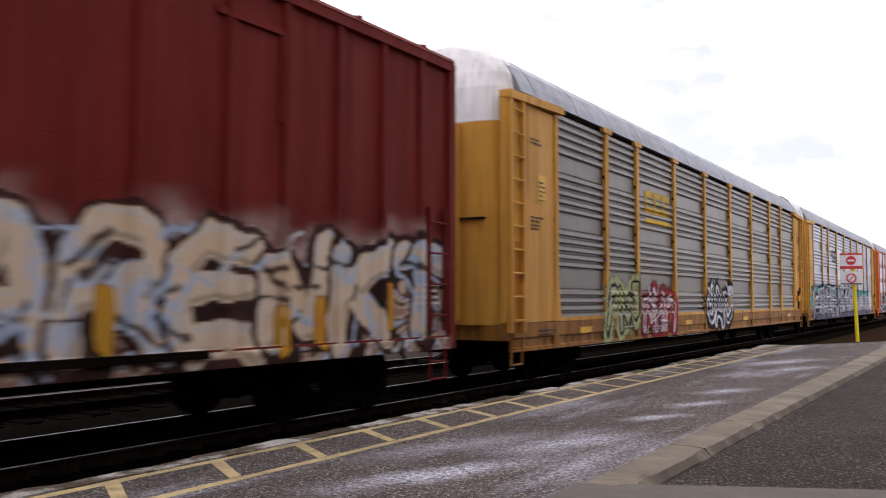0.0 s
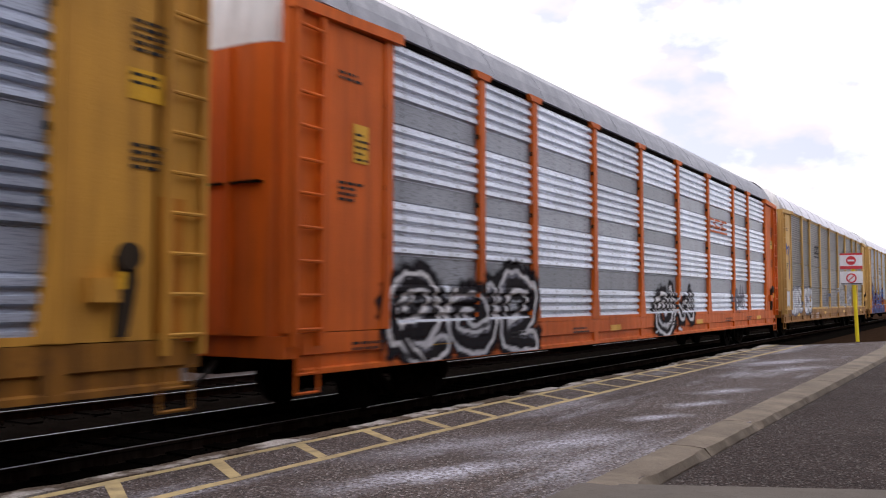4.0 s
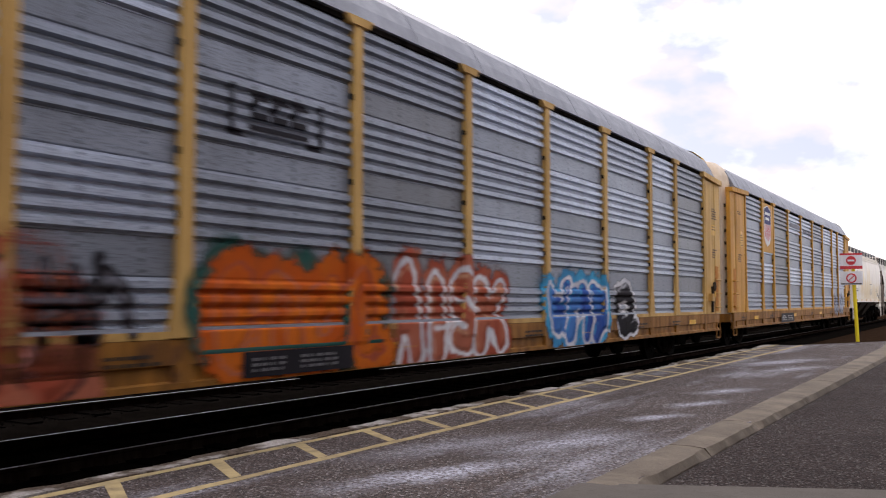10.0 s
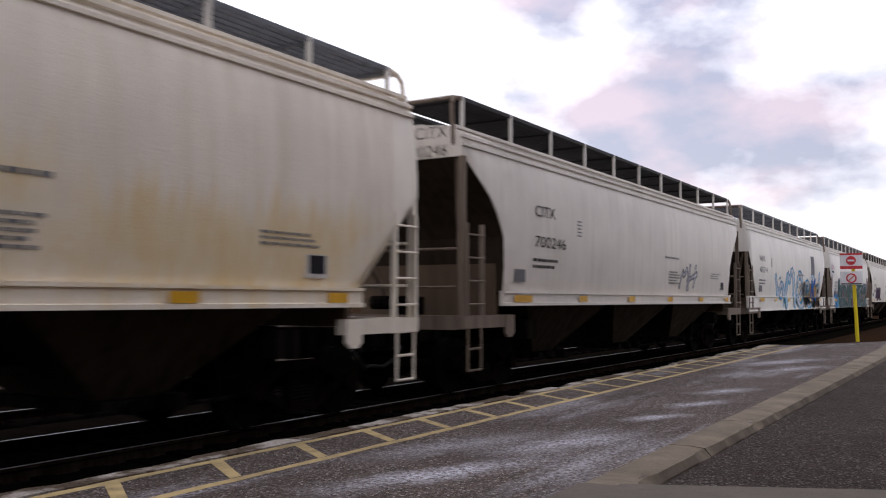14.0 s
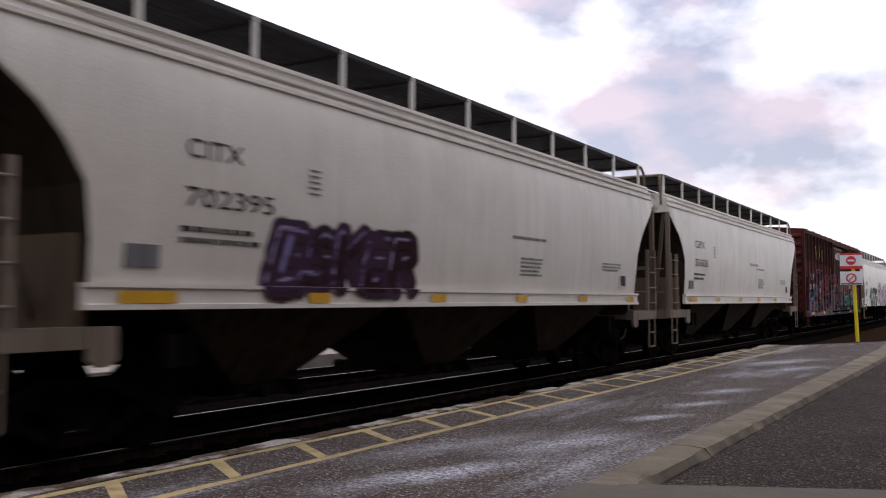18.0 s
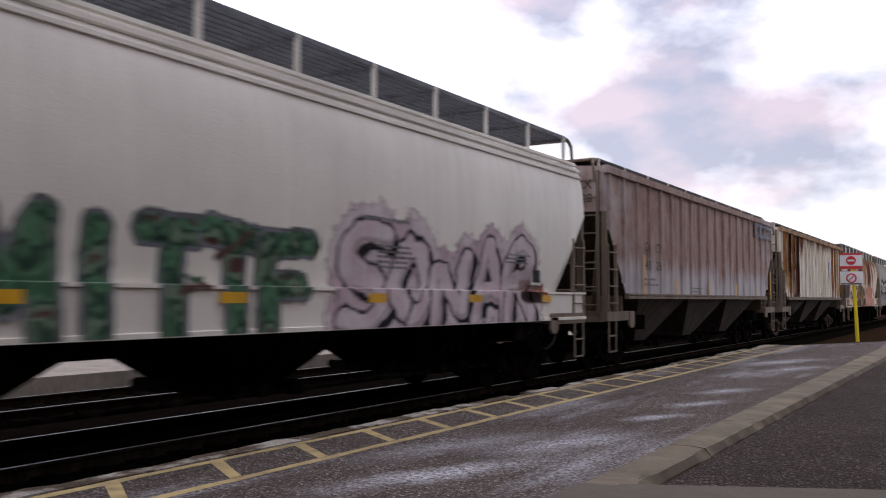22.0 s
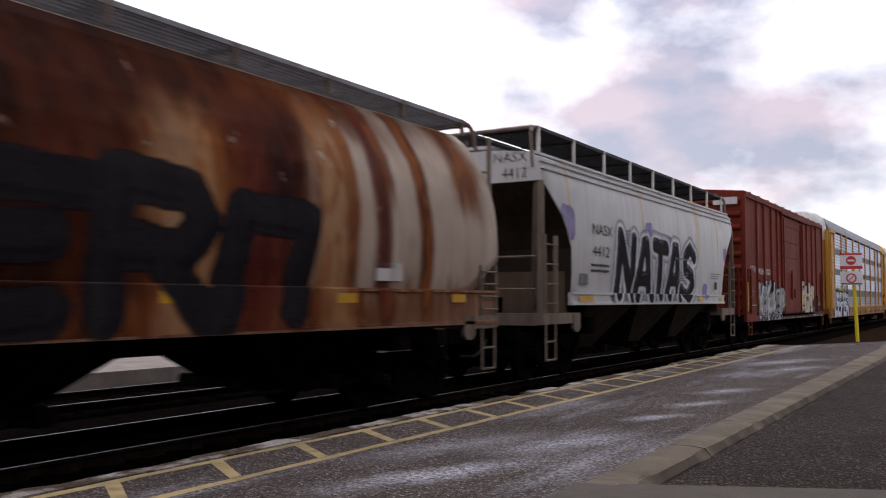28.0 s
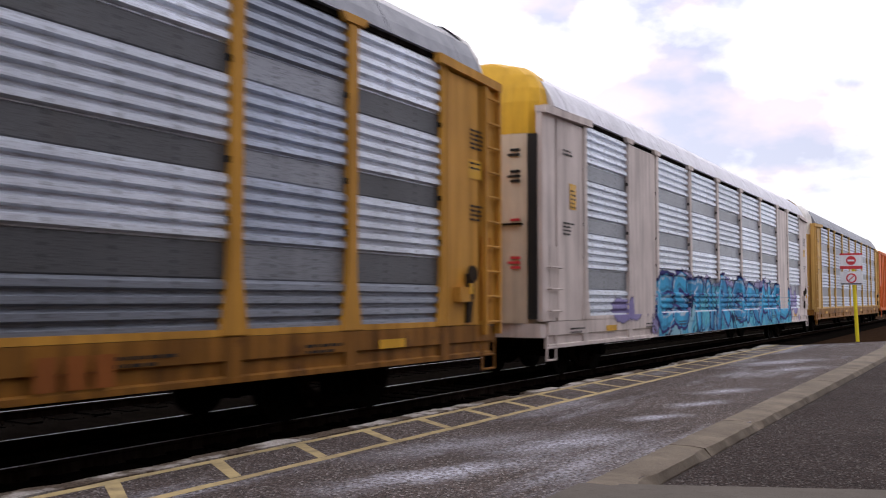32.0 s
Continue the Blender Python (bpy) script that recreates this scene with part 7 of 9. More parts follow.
graffiti(R2, BAND, "HSER", 1.8 - RH, 9.4 - RH, 0.74, 2.28, [SILVERFILL, S_BLACK, SILVERFILL, S_WHITE], 31, 0.62, False, 0.1, "slate letters with black edges and white outlines", 16, 2, 0.08, False, 0.1, 0.1, wave=0.1, inner=(0.62, 0.63, 0.68))
graffiti(R2, BAND, "MGAR6", 9.6 - RH, 15.6 - RH, 0.85, 2.4, [S_WHITE, S_BLACK, S_SILVER, S_WHITE], 32, 0.62, False, 0.1, "silver letters with black outlines", 26, 2, 0.14, True, 0.085, 0.08, wave=0.1, glow=(0.62, 0.63, 0.66))
graffiti(R2, BAND, "6A3NS7", 15.6 - RH, 23.4 - RH, 0.8, 2.0, [S_WHITE, S_DGREY, S_SILVER, S_WHITE], 33, 0.6, False, 0.1, "silver and slate letters with dark outlines", 40, 2, 0.12, True, 0.05, 0.06, wave=0.14)
graffiti(R2, BAND, "5", 23.5 - RH, 24.5 - RH, 0.95, 2.35, [S_WHITE, S_WHITE, S_WHITE, S_WHITE], 34, 0.26, False, 0.1, "white tag", 6, 3)
blocks(R2, BAND, 7.8 - RH, 3.72, 1.5, 0.42, S_BLACK, 2, "emblem", "black company emblem", True, 0.3)
lay(R2, [([(7.1 - RH + 0.1 * i, 4.05 - 0.09 * i), (7.9 - RH - 0.05 * i, 4.05 - 0.09 * i), (7.9 - RH - 0.05 * i, 4.1 - 0.09 * i), (7.1 - RH + 0.1 * i, 4.1 - 0.09 * i)], 0, 0) for i in range(4)], [S_BLACK], "emblem", "", BAND, 2)
bars(R2, SILL, [(7.2 - RH, 0.75, 1.0, 0.2), (8.4 - RH, 0.75, 1.3, 0.2)], PALEINK, "number_stencil", "white stencil", 8)

# orange carrier
graffiti(R3, BAND, "636", 1.95 - RH, 6.6 - RH, 0.66, 1.95, [S_BLACK, S_WHITE, S_BLACK, S_SILVER], 41, 0.34, True, 0.1, "black graffiti with white outlines", 8)
graffiti(R3, BAND, "34", 13.2 - RH, 16.3 - RH, 0.75, 1.85, [S_BLACK, S_WHITE, S_BLACK, S_WHITE], 42, 0.24, True, 0, "black and white graffiti", 6)
graffiti(R3, BAND, "5245", 20.7 - RH, 22.5 - RH, 1.25, 1.9, [S_DGREY, S_DGREY, S_DGREY, S_DGREY], 43, 0.2, False, 0, "dark scrawl", 0)
blocks(R3, BAND, 18.0 - RH, 3.68, 2.3, 0.3, spray("emblem orange", (0.55, 0.12, 0.03)), 3, "emblem", "orange company emblem", True)

# tan carrier with fine ribs
graffiti(R4, FINE, "HAKS", 1.95 - RH, 4.4 - RH, 1.0, 2.08, [S_WHITE, S_DGREY, S_WHITE, S_WHITE], 51, 0.95, False, 0, "white block graffiti", 6, wave=0.05)
graffiti(R4, FINE, "ES", 4.9 - RH, 6.6 - RH, 0.95, 2.1, [S_WHITE, S_DGREY, S_WHITE, S_WHITE], 52, 0.8, False, 0, "white block graffiti", 4, wave=0.05)
graffiti(R4, FINE, "452", 9.8 - RH, 12.4 - RH, 1.2, 1.95, [S_SILVER, S_SILVER, S_DGREY, S_SILVER], 53, 0.18, False, 0, "faint silver scrawl", 4)
graffiti(R4, FINE, "24635", 14.3 - RH, 20.5 - RH, 1.18, 2.1, [S_SILVER, S_WHITE, S_DGREY, S_SILVER], 54, 0.16, False, 0.1, "thin white outlined graffiti", 6)
blocks(R4, FINE, 7.9 - RH, 3.7, 1.2, 0.4, S_BLACK, 2, "emblem", "dark company emblem", True)
sur_end = (lambda x, z: -1.602, [], [])
sh = Sheet(sur_end, 0.4 - RH, 1.75 - RH, 2.2, 4.6, 0.025)
soft_x, soft_z = sh.X + RH + (grain(sh.X, sh.Z, 3.0, 4, 3) - 0.5) * 0.12, sh.Z + (grain(sh.X, sh.Z, 3.0, 8, 3) - 0.5) * 0.12
for st, wd in (([(0.6, 4.45), (0.62, 3.9), (0.78, 4.05), (0.82, 3.8)], 0.06), ([(0.82, 3.85), (1.0, 3.75), (1.02, 3.45)], 0.07), ([(1.0, 3.7), (1.3, 3.62), (1.28, 3.4)], 0.05), ([(1.35, 3.72), (1.6, 3.62), (1.45, 3.35)], 0.05), ([(1.48, 3.6), (1.5, 2.45)], 0.07)):
    sh.put((0.035, 0.09, 0.33), 0.95 * ease(far_from(soft_x, soft_z, st), wd, wd * 0.5))
sh.hang(R4, "blue sprayed tag", 2)
cloud_patch(R4, sur_end, 0.75 - RH, 1.5 - RH, 1.25, 1.95, S_WHITE, 8, "whitish paint patch", 4, 1, 0.35)
bars(R4, SILL, [(6.3 - RH, 0.75, 0.7, 0.22), (7.6 - RH, 0.75, 1.0, 0.22)], PALEINK, "number_stencil", "white stencil", 6)

# carrier with the long blue piece
wash(R5, FINE, 1.2 - RH, 27.0 - RH, 0.68, 1.62, [(0.52, 0.15, 0.012), (0.4, 0.1, 0.01), (0.58, 0.2, 0.02)], "orange sprayed ground", 51, 0, 0.8, None, 0.1, 0.96)


def arch_piece(x0, x1, arches, seed, label):
    """Row of sprayed arches in blue and wine red, each with rings inside, over a painted sill."""
    sh = Sheet(FINE, x0 - RH - 0.3, x1 - RH + 0.3, 0.67, 2.95, 0.03)
    X, Z = sh.X + RH, sh.Z
    fuzz = grain(X, Z, 7.0, seed, 4) - 0.5
    wx, wz = (grain(X, Z, 1.3, seed + 1, 4) - 0.5), (grain(X, Z, 1.3, seed + 2, 4) - 0.5)
    low = ease(X + wx * 0.8, x0 - 0.1, x0 + 0.2) * ease(X + wx * 0.8, x1 + 0.1, x1 - 0.2)
    foot = hue([(0.03, 0.04, 0.14), (0.06, 0.14, 0.38), (0.14, 0.025, 0.045), (0.05, 0.1, 0.3), (0.17, 0.035, 0.05), (0.16, 0.24, 0.46), (0.04, 0.03, 0.1)], X + wx, Z * 1.6 + wz, seed + 3, 0.42)
    sh.put(foot, low * ease(Z + wz * 0.7, 1.75, 1.45))
    for k, (a, b, top) in enumerate(arches):
        cx, rx, h_ = (a + b) / 2, (b - a) / 2, top - 0.85
        sub_ = slice(*np.searchsorted(sh.xs, (a - RH - 0.7, b - RH + 0.7)))
        u, v = (X[sub_] - cx + wx[sub_] * 0.45) / rx, (Z[sub_] - 0.85 + wz[sub_] * 0.35) / h_
        rho = (np.abs(u) ** 1.9 + np.clip(v, 0, 9) ** 1.7) ** 0.55 + fuzz[sub_] * 0.05
        sh.put((0.45, 0.4, 0.12), 0.6 * ease(rho, 1.2, 1.12) * ease(u, 0.15, 0.5) * ease(v, 0.4, 0.6), sub_)
        sh.put((0.075, 0.014, 0.035), ease(rho, 1.1, 1.05), sub_)
        blue = hue([(0.035, 0.07, 0.24), (0.065, 0.15, 0.38), (0.022, 0.04, 0.15), (0.11, 0.21, 0.44)], X[sub_] * 1.3, Z[sub_] * 2.4, seed + 4 + k, 0.4)
        wine = hue([(0.14, 0.022, 0.038), (0.09, 0.013, 0.028), (0.2, 0.05, 0.068)], X[sub_], Z[sub_] * 2.0, seed + 5 + k, 0.4)
        sh.put(blue, ease(rho, 1.0, 0.96), sub_)
        sh.put(wine, ease(rho, 0.7, 0.66), sub_)
        sh.put((0.02, 0.02, 0.07), ease(np.abs(rho - 0.68), 0.05, 0.02) * ease(fuzz[sub_], -0.2, 0.0), sub_)
        sh.put(blue, ease(rho, 0.48, 0.44) * ease(np.abs(u) + fuzz[sub_], 0.02, 0.12), sub_)
        sh.put((0.05, 0.012, 0.04), ease(np.abs(rho - 0.46), 0.05, 0.02), sub_)
        sh.put(wine, ease(rho, 0.24, 0.2), sub_)
        sh.put((0.36, 0.46, 0.66), 0.7 * ease(np.abs(rho - 0.87 + wx[sub_] * 0.25), 0.04, 0.015) * ease(u, 0.15, -0.2), sub_)
    r = random.Random(seed)
    for i in range(int((x1 - x0) * 8)):
        cx, cz, k, t = r.uniform(x0, x1), r.uniform(0.75, 1.9), r.uniform(0.1, 0.38), r.uniform(-0.7, 1.2)
        sub_ = slice(*np.searchsorted(sh.xs, (cx - RH - 0.6, cx - RH + 0.6)))
        d = far_from(X[sub_] + wx[sub_] * 0.6, Z[sub_] + wz[sub_] * 0.6, [(cx - k * math.cos(t), cz - k * math.sin(t)), (cx, cz + r.uniform(0, 0.1)), (cx + k * math.cos(t), cz + k * math.sin(t))])
        c = r.choice(((0.02, 0.02, 0.07), (0.17, 0.03, 0.05), (0.08, 0.19, 0.48), (0.3, 0.4, 0.6), (0.1, 0.016, 0.035), (0.06, 0.13, 0.4)))
        sh.put(c, 0.85 * ease(d + fuzz[sub_] * 0.06, r.uniform(0.05, 0.09), 0.02), sub_)
    sill = hue([(0.02, 0.035, 0.11), (0.035, 0.075, 0.22), (0.015, 0.02, 0.06), (0.06, 0.13, 0.32), (0.05, 0.012, 0.03)], X + wx, Z * 2.0 + wz, seed + 8, 0.4)
    sh.put(sill, low * 0.85 * ease(Z + wz * 0.3, 0.98, 0.88))
    sh.hang(R5, label, 1)


arch_piece(2.3, 10.4, ((1.95, 4.05, 2.62), (4.35, 6.15, 2.56), (6.2, 8.0, 2.56), (8.1, 10.1, 2.42)), 61, "blue and wine-red sprayed arches")
arch_piece(13.0, 27.0, ((13.0, 15.3, 2.1), (15.5, 18.2, 2.4), (18.2, 20.9, 2.66), (20.8, 22.5, 2.25), (22.3, 24.5, 2.55), (24.3, 27.1, 2.4)), 67, "blue and wine-red sprayed arches")
lay(R5, [([(6.7 - RH, 3.2), (9.25 - RH, 3.2), (9.25 - RH, 4.08), (6.7 - RH, 4.08)], 0, 0)], [spray("sign white ground", (0.5, 0.52, 0.55))], "emblem_ground", "pale panel behind the emblem", FINE, 0)
blocks(R5, FINE, 7.5 - RH, 3.62, 1.1, 0.32, S_BLACK, 3, "emblem", "black company emblem", True, 0.1)
bars(R5, FINE, [(7.2 - RH, 3.42, 0.08, 0.55), (8.85 - RH, 3.42, 0.08, 0.55), (7.2 - RH, 3.4, 0.3, 0.06), (8.65 - RH, 3.4, 0.28, 0.06)], S_BLACK, "emblem_bracket", "", 2)

# carrier with orange, red and blue pieces
graffiti(R6, BAND, "602", 1.9 - RH, 5.3 - RH, 0.66, 2.1, [S_BRICK, S_BLACK, S_BRICK, S_PEACH], 71, 0.9, True, 0, "peach and brick-red graffiti", 10, 0, 0.12, True, 0.03)
graffiti(R6, BAND, "52", 5.0 - RH, 5.9 - RH, 1.2, 1.85, [S_SILVER, S_BLACK, S_DGREY, S_BLACK], 72, 0.24, False, 0, "black tag", 2)
cloud_patch(R6, BAND, 6.7 - RH, 10.1 - RH, 0.66, 2.08, S_GREEN, 73, "dark green edge", 6, 0, 0.12)
graffiti(R6, BAND, "6036", 6.95 - RH, 9.9 - RH, 0.75, 1.9, [S_ORANGE, S_BRICK, S_ORANGE, S_ORANGE], 73, 0.6, True, 0, "orange block graffiti with a dark green edge", 10, 1, 0.1, True, 0.03)
graffiti(R6, BAND, "AISK", 10.15 - RH, 13.4 - RH, 0.68, 1.9, [S_BRICK, S_WHITE, S_BRICK, S_PEACH], 74, 0.8, True, 0.1, "brick-red graffiti with white outlines", 6)
graffiti(R6, BAND, "427", 15.1 - RH, 18.3 - RH, 0.68, 2.0, [S_SKY, S_WHITE, S_BLUE, S_SKY], 75, 0.8, True, 0.1, "blue graffiti with white outlines", 8)
graffiti(R6, BAND, "6", 18.5 - RH, 19.9 - RH, 0.68, 2.05, [S_BLACK, S_WHITE, S_BLACK, S_WHITE], 76, 0.5, False, 0, "black and white sprayed badge", 2)
blocks(R6, BAND, 7.45 - RH, 3.55, 1.0, 0.3, S_BLACK, 3, "emblem", "dark company emblem", True, 0.1)
bars(R6, BAND, [(7.15 - RH, 3.35, 0.07, 0.55), (8.65 - RH, 3.35, 0.07, 0.55), (7.15 - RH, 3.33, 0.25, 0.06), (8.45 - RH, 3.33, 0.25, 0.06)], S_BLACK, "emblem_bracket", "", 2)
lay(R6, [([(7.35 - RH, 0.7), (9.3 - RH, 0.7), (9.3 - RH, 0.98), (7.35 - RH, 0.98)], 0, 0)], [S_BLACK], "number_board", "black number board", SILL, 6)
bars(R6, SILL, [(7.5 - RH, 0.76, 0.6, 0.15), (8.3 - RH, 0.76, 0.8, 0.15)], GREYINK, "number_stencil", "", 9)

# carrier with the shield
RS = RH + 0.3
part("emblem_board", boxes((4.62 - RH, 6.55 - RH, -1.6, -1.5, 3.3, 5.08)), OCHRE, R7, "ochre board that carries the shield")
flat = (lambda x, z: -1.6, [], [])
lay(R7, [([(5.16 - RS, 4.9), (5.45 - RS, 4.95), (5.75 - RS, 5.03), (6.05 - RS, 4.95), (6.34 - RS, 4.9), (6.34 - RS, 3.85), (6.1 - RS, 3.62), (5.75 - RS, 3.5), (5.4 - RS, 3.62), (5.16 - RS, 3.85)], 0, 0)], [WHITE], "shield", "white shield emblem", flat, 1)
lay(R7, [([(5.22 - RS, 4.86), (5.45 - RS, 4.91), (5.75 - RS, 4.98), (6.05 - RS, 4.91), (6.28 - RS, 4.86), (6.28 - RS, 4.32), (5.22 - RS, 4.32)], 0, 0)], [S_NAVY], "shield_top", "navy upper field", flat, 2)
bars(R7, flat, [(5.3 - RS, 4.66, 0.85, 0.1), (5.4 - RS, 4.47, 0.65, 0.1)], WHITE, "shield_band", "white bars", 3)
bars(R7, flat, [(5.27 - RS + 0.19 * i, 3.7 + 0.02 * abs(i - 2.5) * 3, 0.09, 0.6 - 0.02 * abs(i - 2.5) * 3) for i in range(6)], SIGNRED, "shield_field", "red striped field", 3)
graffiti(R7, BAND, "63", 21.5 - RH, 22.75 - RH, 0.95, 1.8, [S_SILVER, S_BLACK, S_SILVER, S_WHITE], 81, 0.62, True, 0, "white bubble graffiti", 2, 0, 0.08, True, 0.05, 0.0, wave=0.03, halo=0.08)
graffiti(R7, BAND, "63", 23.0 - RH, 24.7 - RH, 0.95, 1.85, [S_SILVER, S_BLACK, S_SILVER, S_WHITE], 82, 0.62, True, 0, "white bubble graffiti", 2, 0, 0.08, True, 0.05, 0.0, wave=0.03, halo=0.08)
lay(R7, [([(7.6 - RH, 0.7), (10.2 - RH, 0.7), (10.2 - RH, 1.05), (7.6 - RH, 1.05)], 0, 0)], [S_BLACK], "number_board", "black number board", SILL, 4)
bars(R7, SILL, [(7.75 - RH, 0.78, 0.95, 0.18), (8.95 - RH, 0.78, 1.1, 0.18)], PALEINK, "number_stencil", "", 7)
bars(R7, BAND, [(9.9 - RH, 4.55, 2.2, 0.2), (12.9 - RH, 4.5, 2.2, 0.14)], S_DGREY, "old_lettering", "worn dark lettering", 1)


def hopper_marks(car, surf, length, mark, number, u=2.45, z=3.12, z2=2.62, hgt=0.2, ink=None, wide=(0.85, 1.3), seed=1):
    """Reporting mark and number, small stencils and placards."""
    ink = ink or INK
    hl = length / 2
    lettering(car, surf, mark, u - hl, z, hgt, ink, wide[0])
    lettering(car, surf, number, u - hl, z2, hgt, ink, wide[1])
    bars(car, surf, stencil_rows(u - hl - 0.05, 2.24, 2, 1.15, 0.055, 0.06, seed), ink)
    bars(car, surf, [(u + 1.9 - hl, 2.8 + 0.07 * i, 0.22, 0.025) for i in range(5)], GREYINK)
    bars(car, surf, stencil_rows(length * 0.56 - hl, 2.6, 1, 1.4, 0.05, 0.05, seed + 3), GREYINK)
    bars(car, surf, stencil_rows(length * 0.58 - hl, 2.25, 5, 0.9, 0.035, 0.035, seed + 4), GREYINK)
    bars(car, surf, stencil_rows(length * 0.8 - hl, 2.3, 3, 1.0, 0.03, 0.035, seed + 5), GREYINK)
    part("plate_frame", boxes((length - 2.4 - hl, length - 2.0 - hl, surf[0](0, 2.0) - 0.008, surf[0](0, 2.0) + 0.05, 1.81, 2.13)), PALEINK, car, "white plate frame")
    part("label_plate", boxes((length - 2.35 - hl, length - 2.05 - hl, surf[0](0, 2.0) - 0.012, surf[0](0, 2.0) + 0.05, 1.86, 2.08)), S_BLACK, car, "black data plate")
    part("placard_holder", boxes((slope_of(surf) + 0.35 - hl, slope_of(surf) + 0.75 - hl, surf[0](0, 2.0) - 0.02, surf[0](0, 2.0) + 0.05, 1.86, 2.08)), GREYINK, car, "grey placard holder")


def slope_of(surf):
    return 1.4


def end_marks(car, length, mark, number, z=4.0, ink=None):
    """Mark and number on the leading end sheet, read from ahead of the car."""
    x = -length / 2 + 0.03
    for body, zz in ((mark, z), (number, z - 0.3)):
        polys, w, top = text_polys(body)
        k = 0.19 / top
        bm = bmesh.new()
        for q in polys:
            bm.faces.new([bm.verts.new((x, -1.25 + (w - p[0]) * k, zz + p[1] * k)) for p in q])
        part("end_lettering", bm, ink or INK, car)


for car_, len_, mark_, num_ in ((H8, 16.05, "WFRX", "849888"), (H9, 17.8, "CITX", "700246"), (H11, 16.8, "NDYX", "840489"), (H12, 17.3, "CITX", "702395"), (H13, 17.45, "CEFX", "351826"),
                                (H15, 16.85, "CEFX", "13954"), (H16, 17.15, "GACX", "4828"), (H18, 15.9, "NDYX", "816450"), (H21, 14.2, "NASX", "4412")):
    end_marks(car_, len_, mark_, num_, 3.95 if len_ not in (17.8, 17.3, 17.45, 14.2) else 4.12)
hopper_marks(H8, s8, 16.05, "WFRX", "849888", 1.8, 3.1, 2.55, 0.27, None, (1.2, 1.7), 3)
hopper_marks(H9, s9, 17.8, "CITX", "700246", 2.5, 3.05, 2.5, 0.2, None, (0.85, 1.35), 5)
graffiti(H9, s9, "25", 11.3 - 8.9, 12.7 - 8.9, 1.85, 2.4, [S_DGREY, S_DGREY, S_WHITE, S_DGREY], 91, 0.14, False, 0.1, "thin black tag", 0)
hopper_marks(H10, s10, 16.3, "NAHX", "485214", 1.7, 2.95, 2.55, 0.2, GREYINK, (0.9, 1.3), 6)
graffiti(H10, s10, "42635", 4.4 - 8.15, 14.6 - 8.15, 1.2, 2.75, [S_ICE, S_SKY, S_ICE, S_WHITE], 101, 0.26, False, 0.3, "light blue graffiti", 12)
cloud_patch(H10, s10, 9.5 - 8.15, 14.8 - 8.15, 1.3, 2.3, spray("sprayed sand", (0.5, 0.28, 0.1), (0.55, 0.36, 0.16)), 7, "sand-coloured spray", 8, 0, 0.25)
lay(H10, [([(12.3 - 8.15, 2.7), (13.2 - 8.15, 2.7), (13.2 - 8.15, 3.55), (12.3 - 8.15, 3.55)], 0, 0)], [S_DGREY], "info_panel", "dark information panel", s10, 1)
bars(H10, s10, stencil_rows(12.36 - 8.15, 3.4, 6, 0.6, 0.05, 0.06, 5), GREYINK, level=3)
graffiti(H10, s10, "K", 12.4 - 8.15, 13.3 - 8.15, 1.6, 2.45, [S_BLUE, S_BLUE, S_BLUE, S_SKY], 103, 0.3, False, 0.1, "blue letter", 0, 3)
hl = 8.4
hopper_marks(H11, s11, 16.8, "NDYX", "840489", 1.75, 2.3, 1.85, 0.25, GREYINK, (1.0, 1.3), 7)
wash(H11, s11, 1.75 - hl, 3.1 - hl, 1.19, 2.0, [(0.1, 0.45, 0.6), (0.04, 0.2, 0.5), (0.16, 0.5, 0.62), (0.02, 0.1, 0.36)], "cyan and blue spray", 9, 0, 0.7, None, 0.15, 0.95)
for u in (4.48, 6.04, 8.92, 11.08, 13.41):
    lay(H11, [([(u + 0.75 * math.cos(math.pi * i / 12) - hl, 2.4 + 0.45 * math.sin(math.pi * i / 12) ** 1.5) for i in range(13)], 0, 0)], [spray("sprayed azure", (0.02, 0.13, 0.5), (0.12, 0.42, 0.7), 1.4)], "graffiti", "blue peak behind the letters", s11, 0)
BOTTLE = mural("bottle green paints", [(0.02, 0.075, 0.06), (0.03, 0.1, 0.08), (0.024, 0.09, 0.085), (0.018, 0.06, 0.055)])
for body, a, b, k in (("VIRUS", 2.92, 6.25, 1), ("RAPIDLY", 6.35, 10.47, 2), ("SPREADING", 10.65, 15.66, 3)):
    wash(H11, s11, a - hl, b - hl, 1.18, 2.36 - 0.03 * k, [(0.03, 0.05, 0.055), (0.05, 0.08, 0.09), (0.1, 0.13, 0.15)], "dark green ground behind the letters", 40 + k, 1, 0.5, (0.02, 0.03, 0.035), 0.12, 0.97, 1.2)
    graffiti(H11, s11, body, a - hl, b - hl, 1.12, 2.62, [S_BLACK, S_SILVER, BOTTLE, BOTTLE], 110 + k, 0.8, False, 0, "tall dark green letters with silver outlines", 2, 2, 0.06, False, 0.045, 0.0, wave=0.018, up=0.3)
    lay(H11, [(q, 0, 0) for q in strip([(a - 0.1 - hl, 2.5), (a + 0.5 - hl, 2.74 - 0.03 * k), (b - 0.5 - hl, 2.66 - 0.03 * k), (b + 0.05 - hl, 2.52)], 0.07)], [S_BLACK], "graffiti", "black edge over the letters", s11, 1)
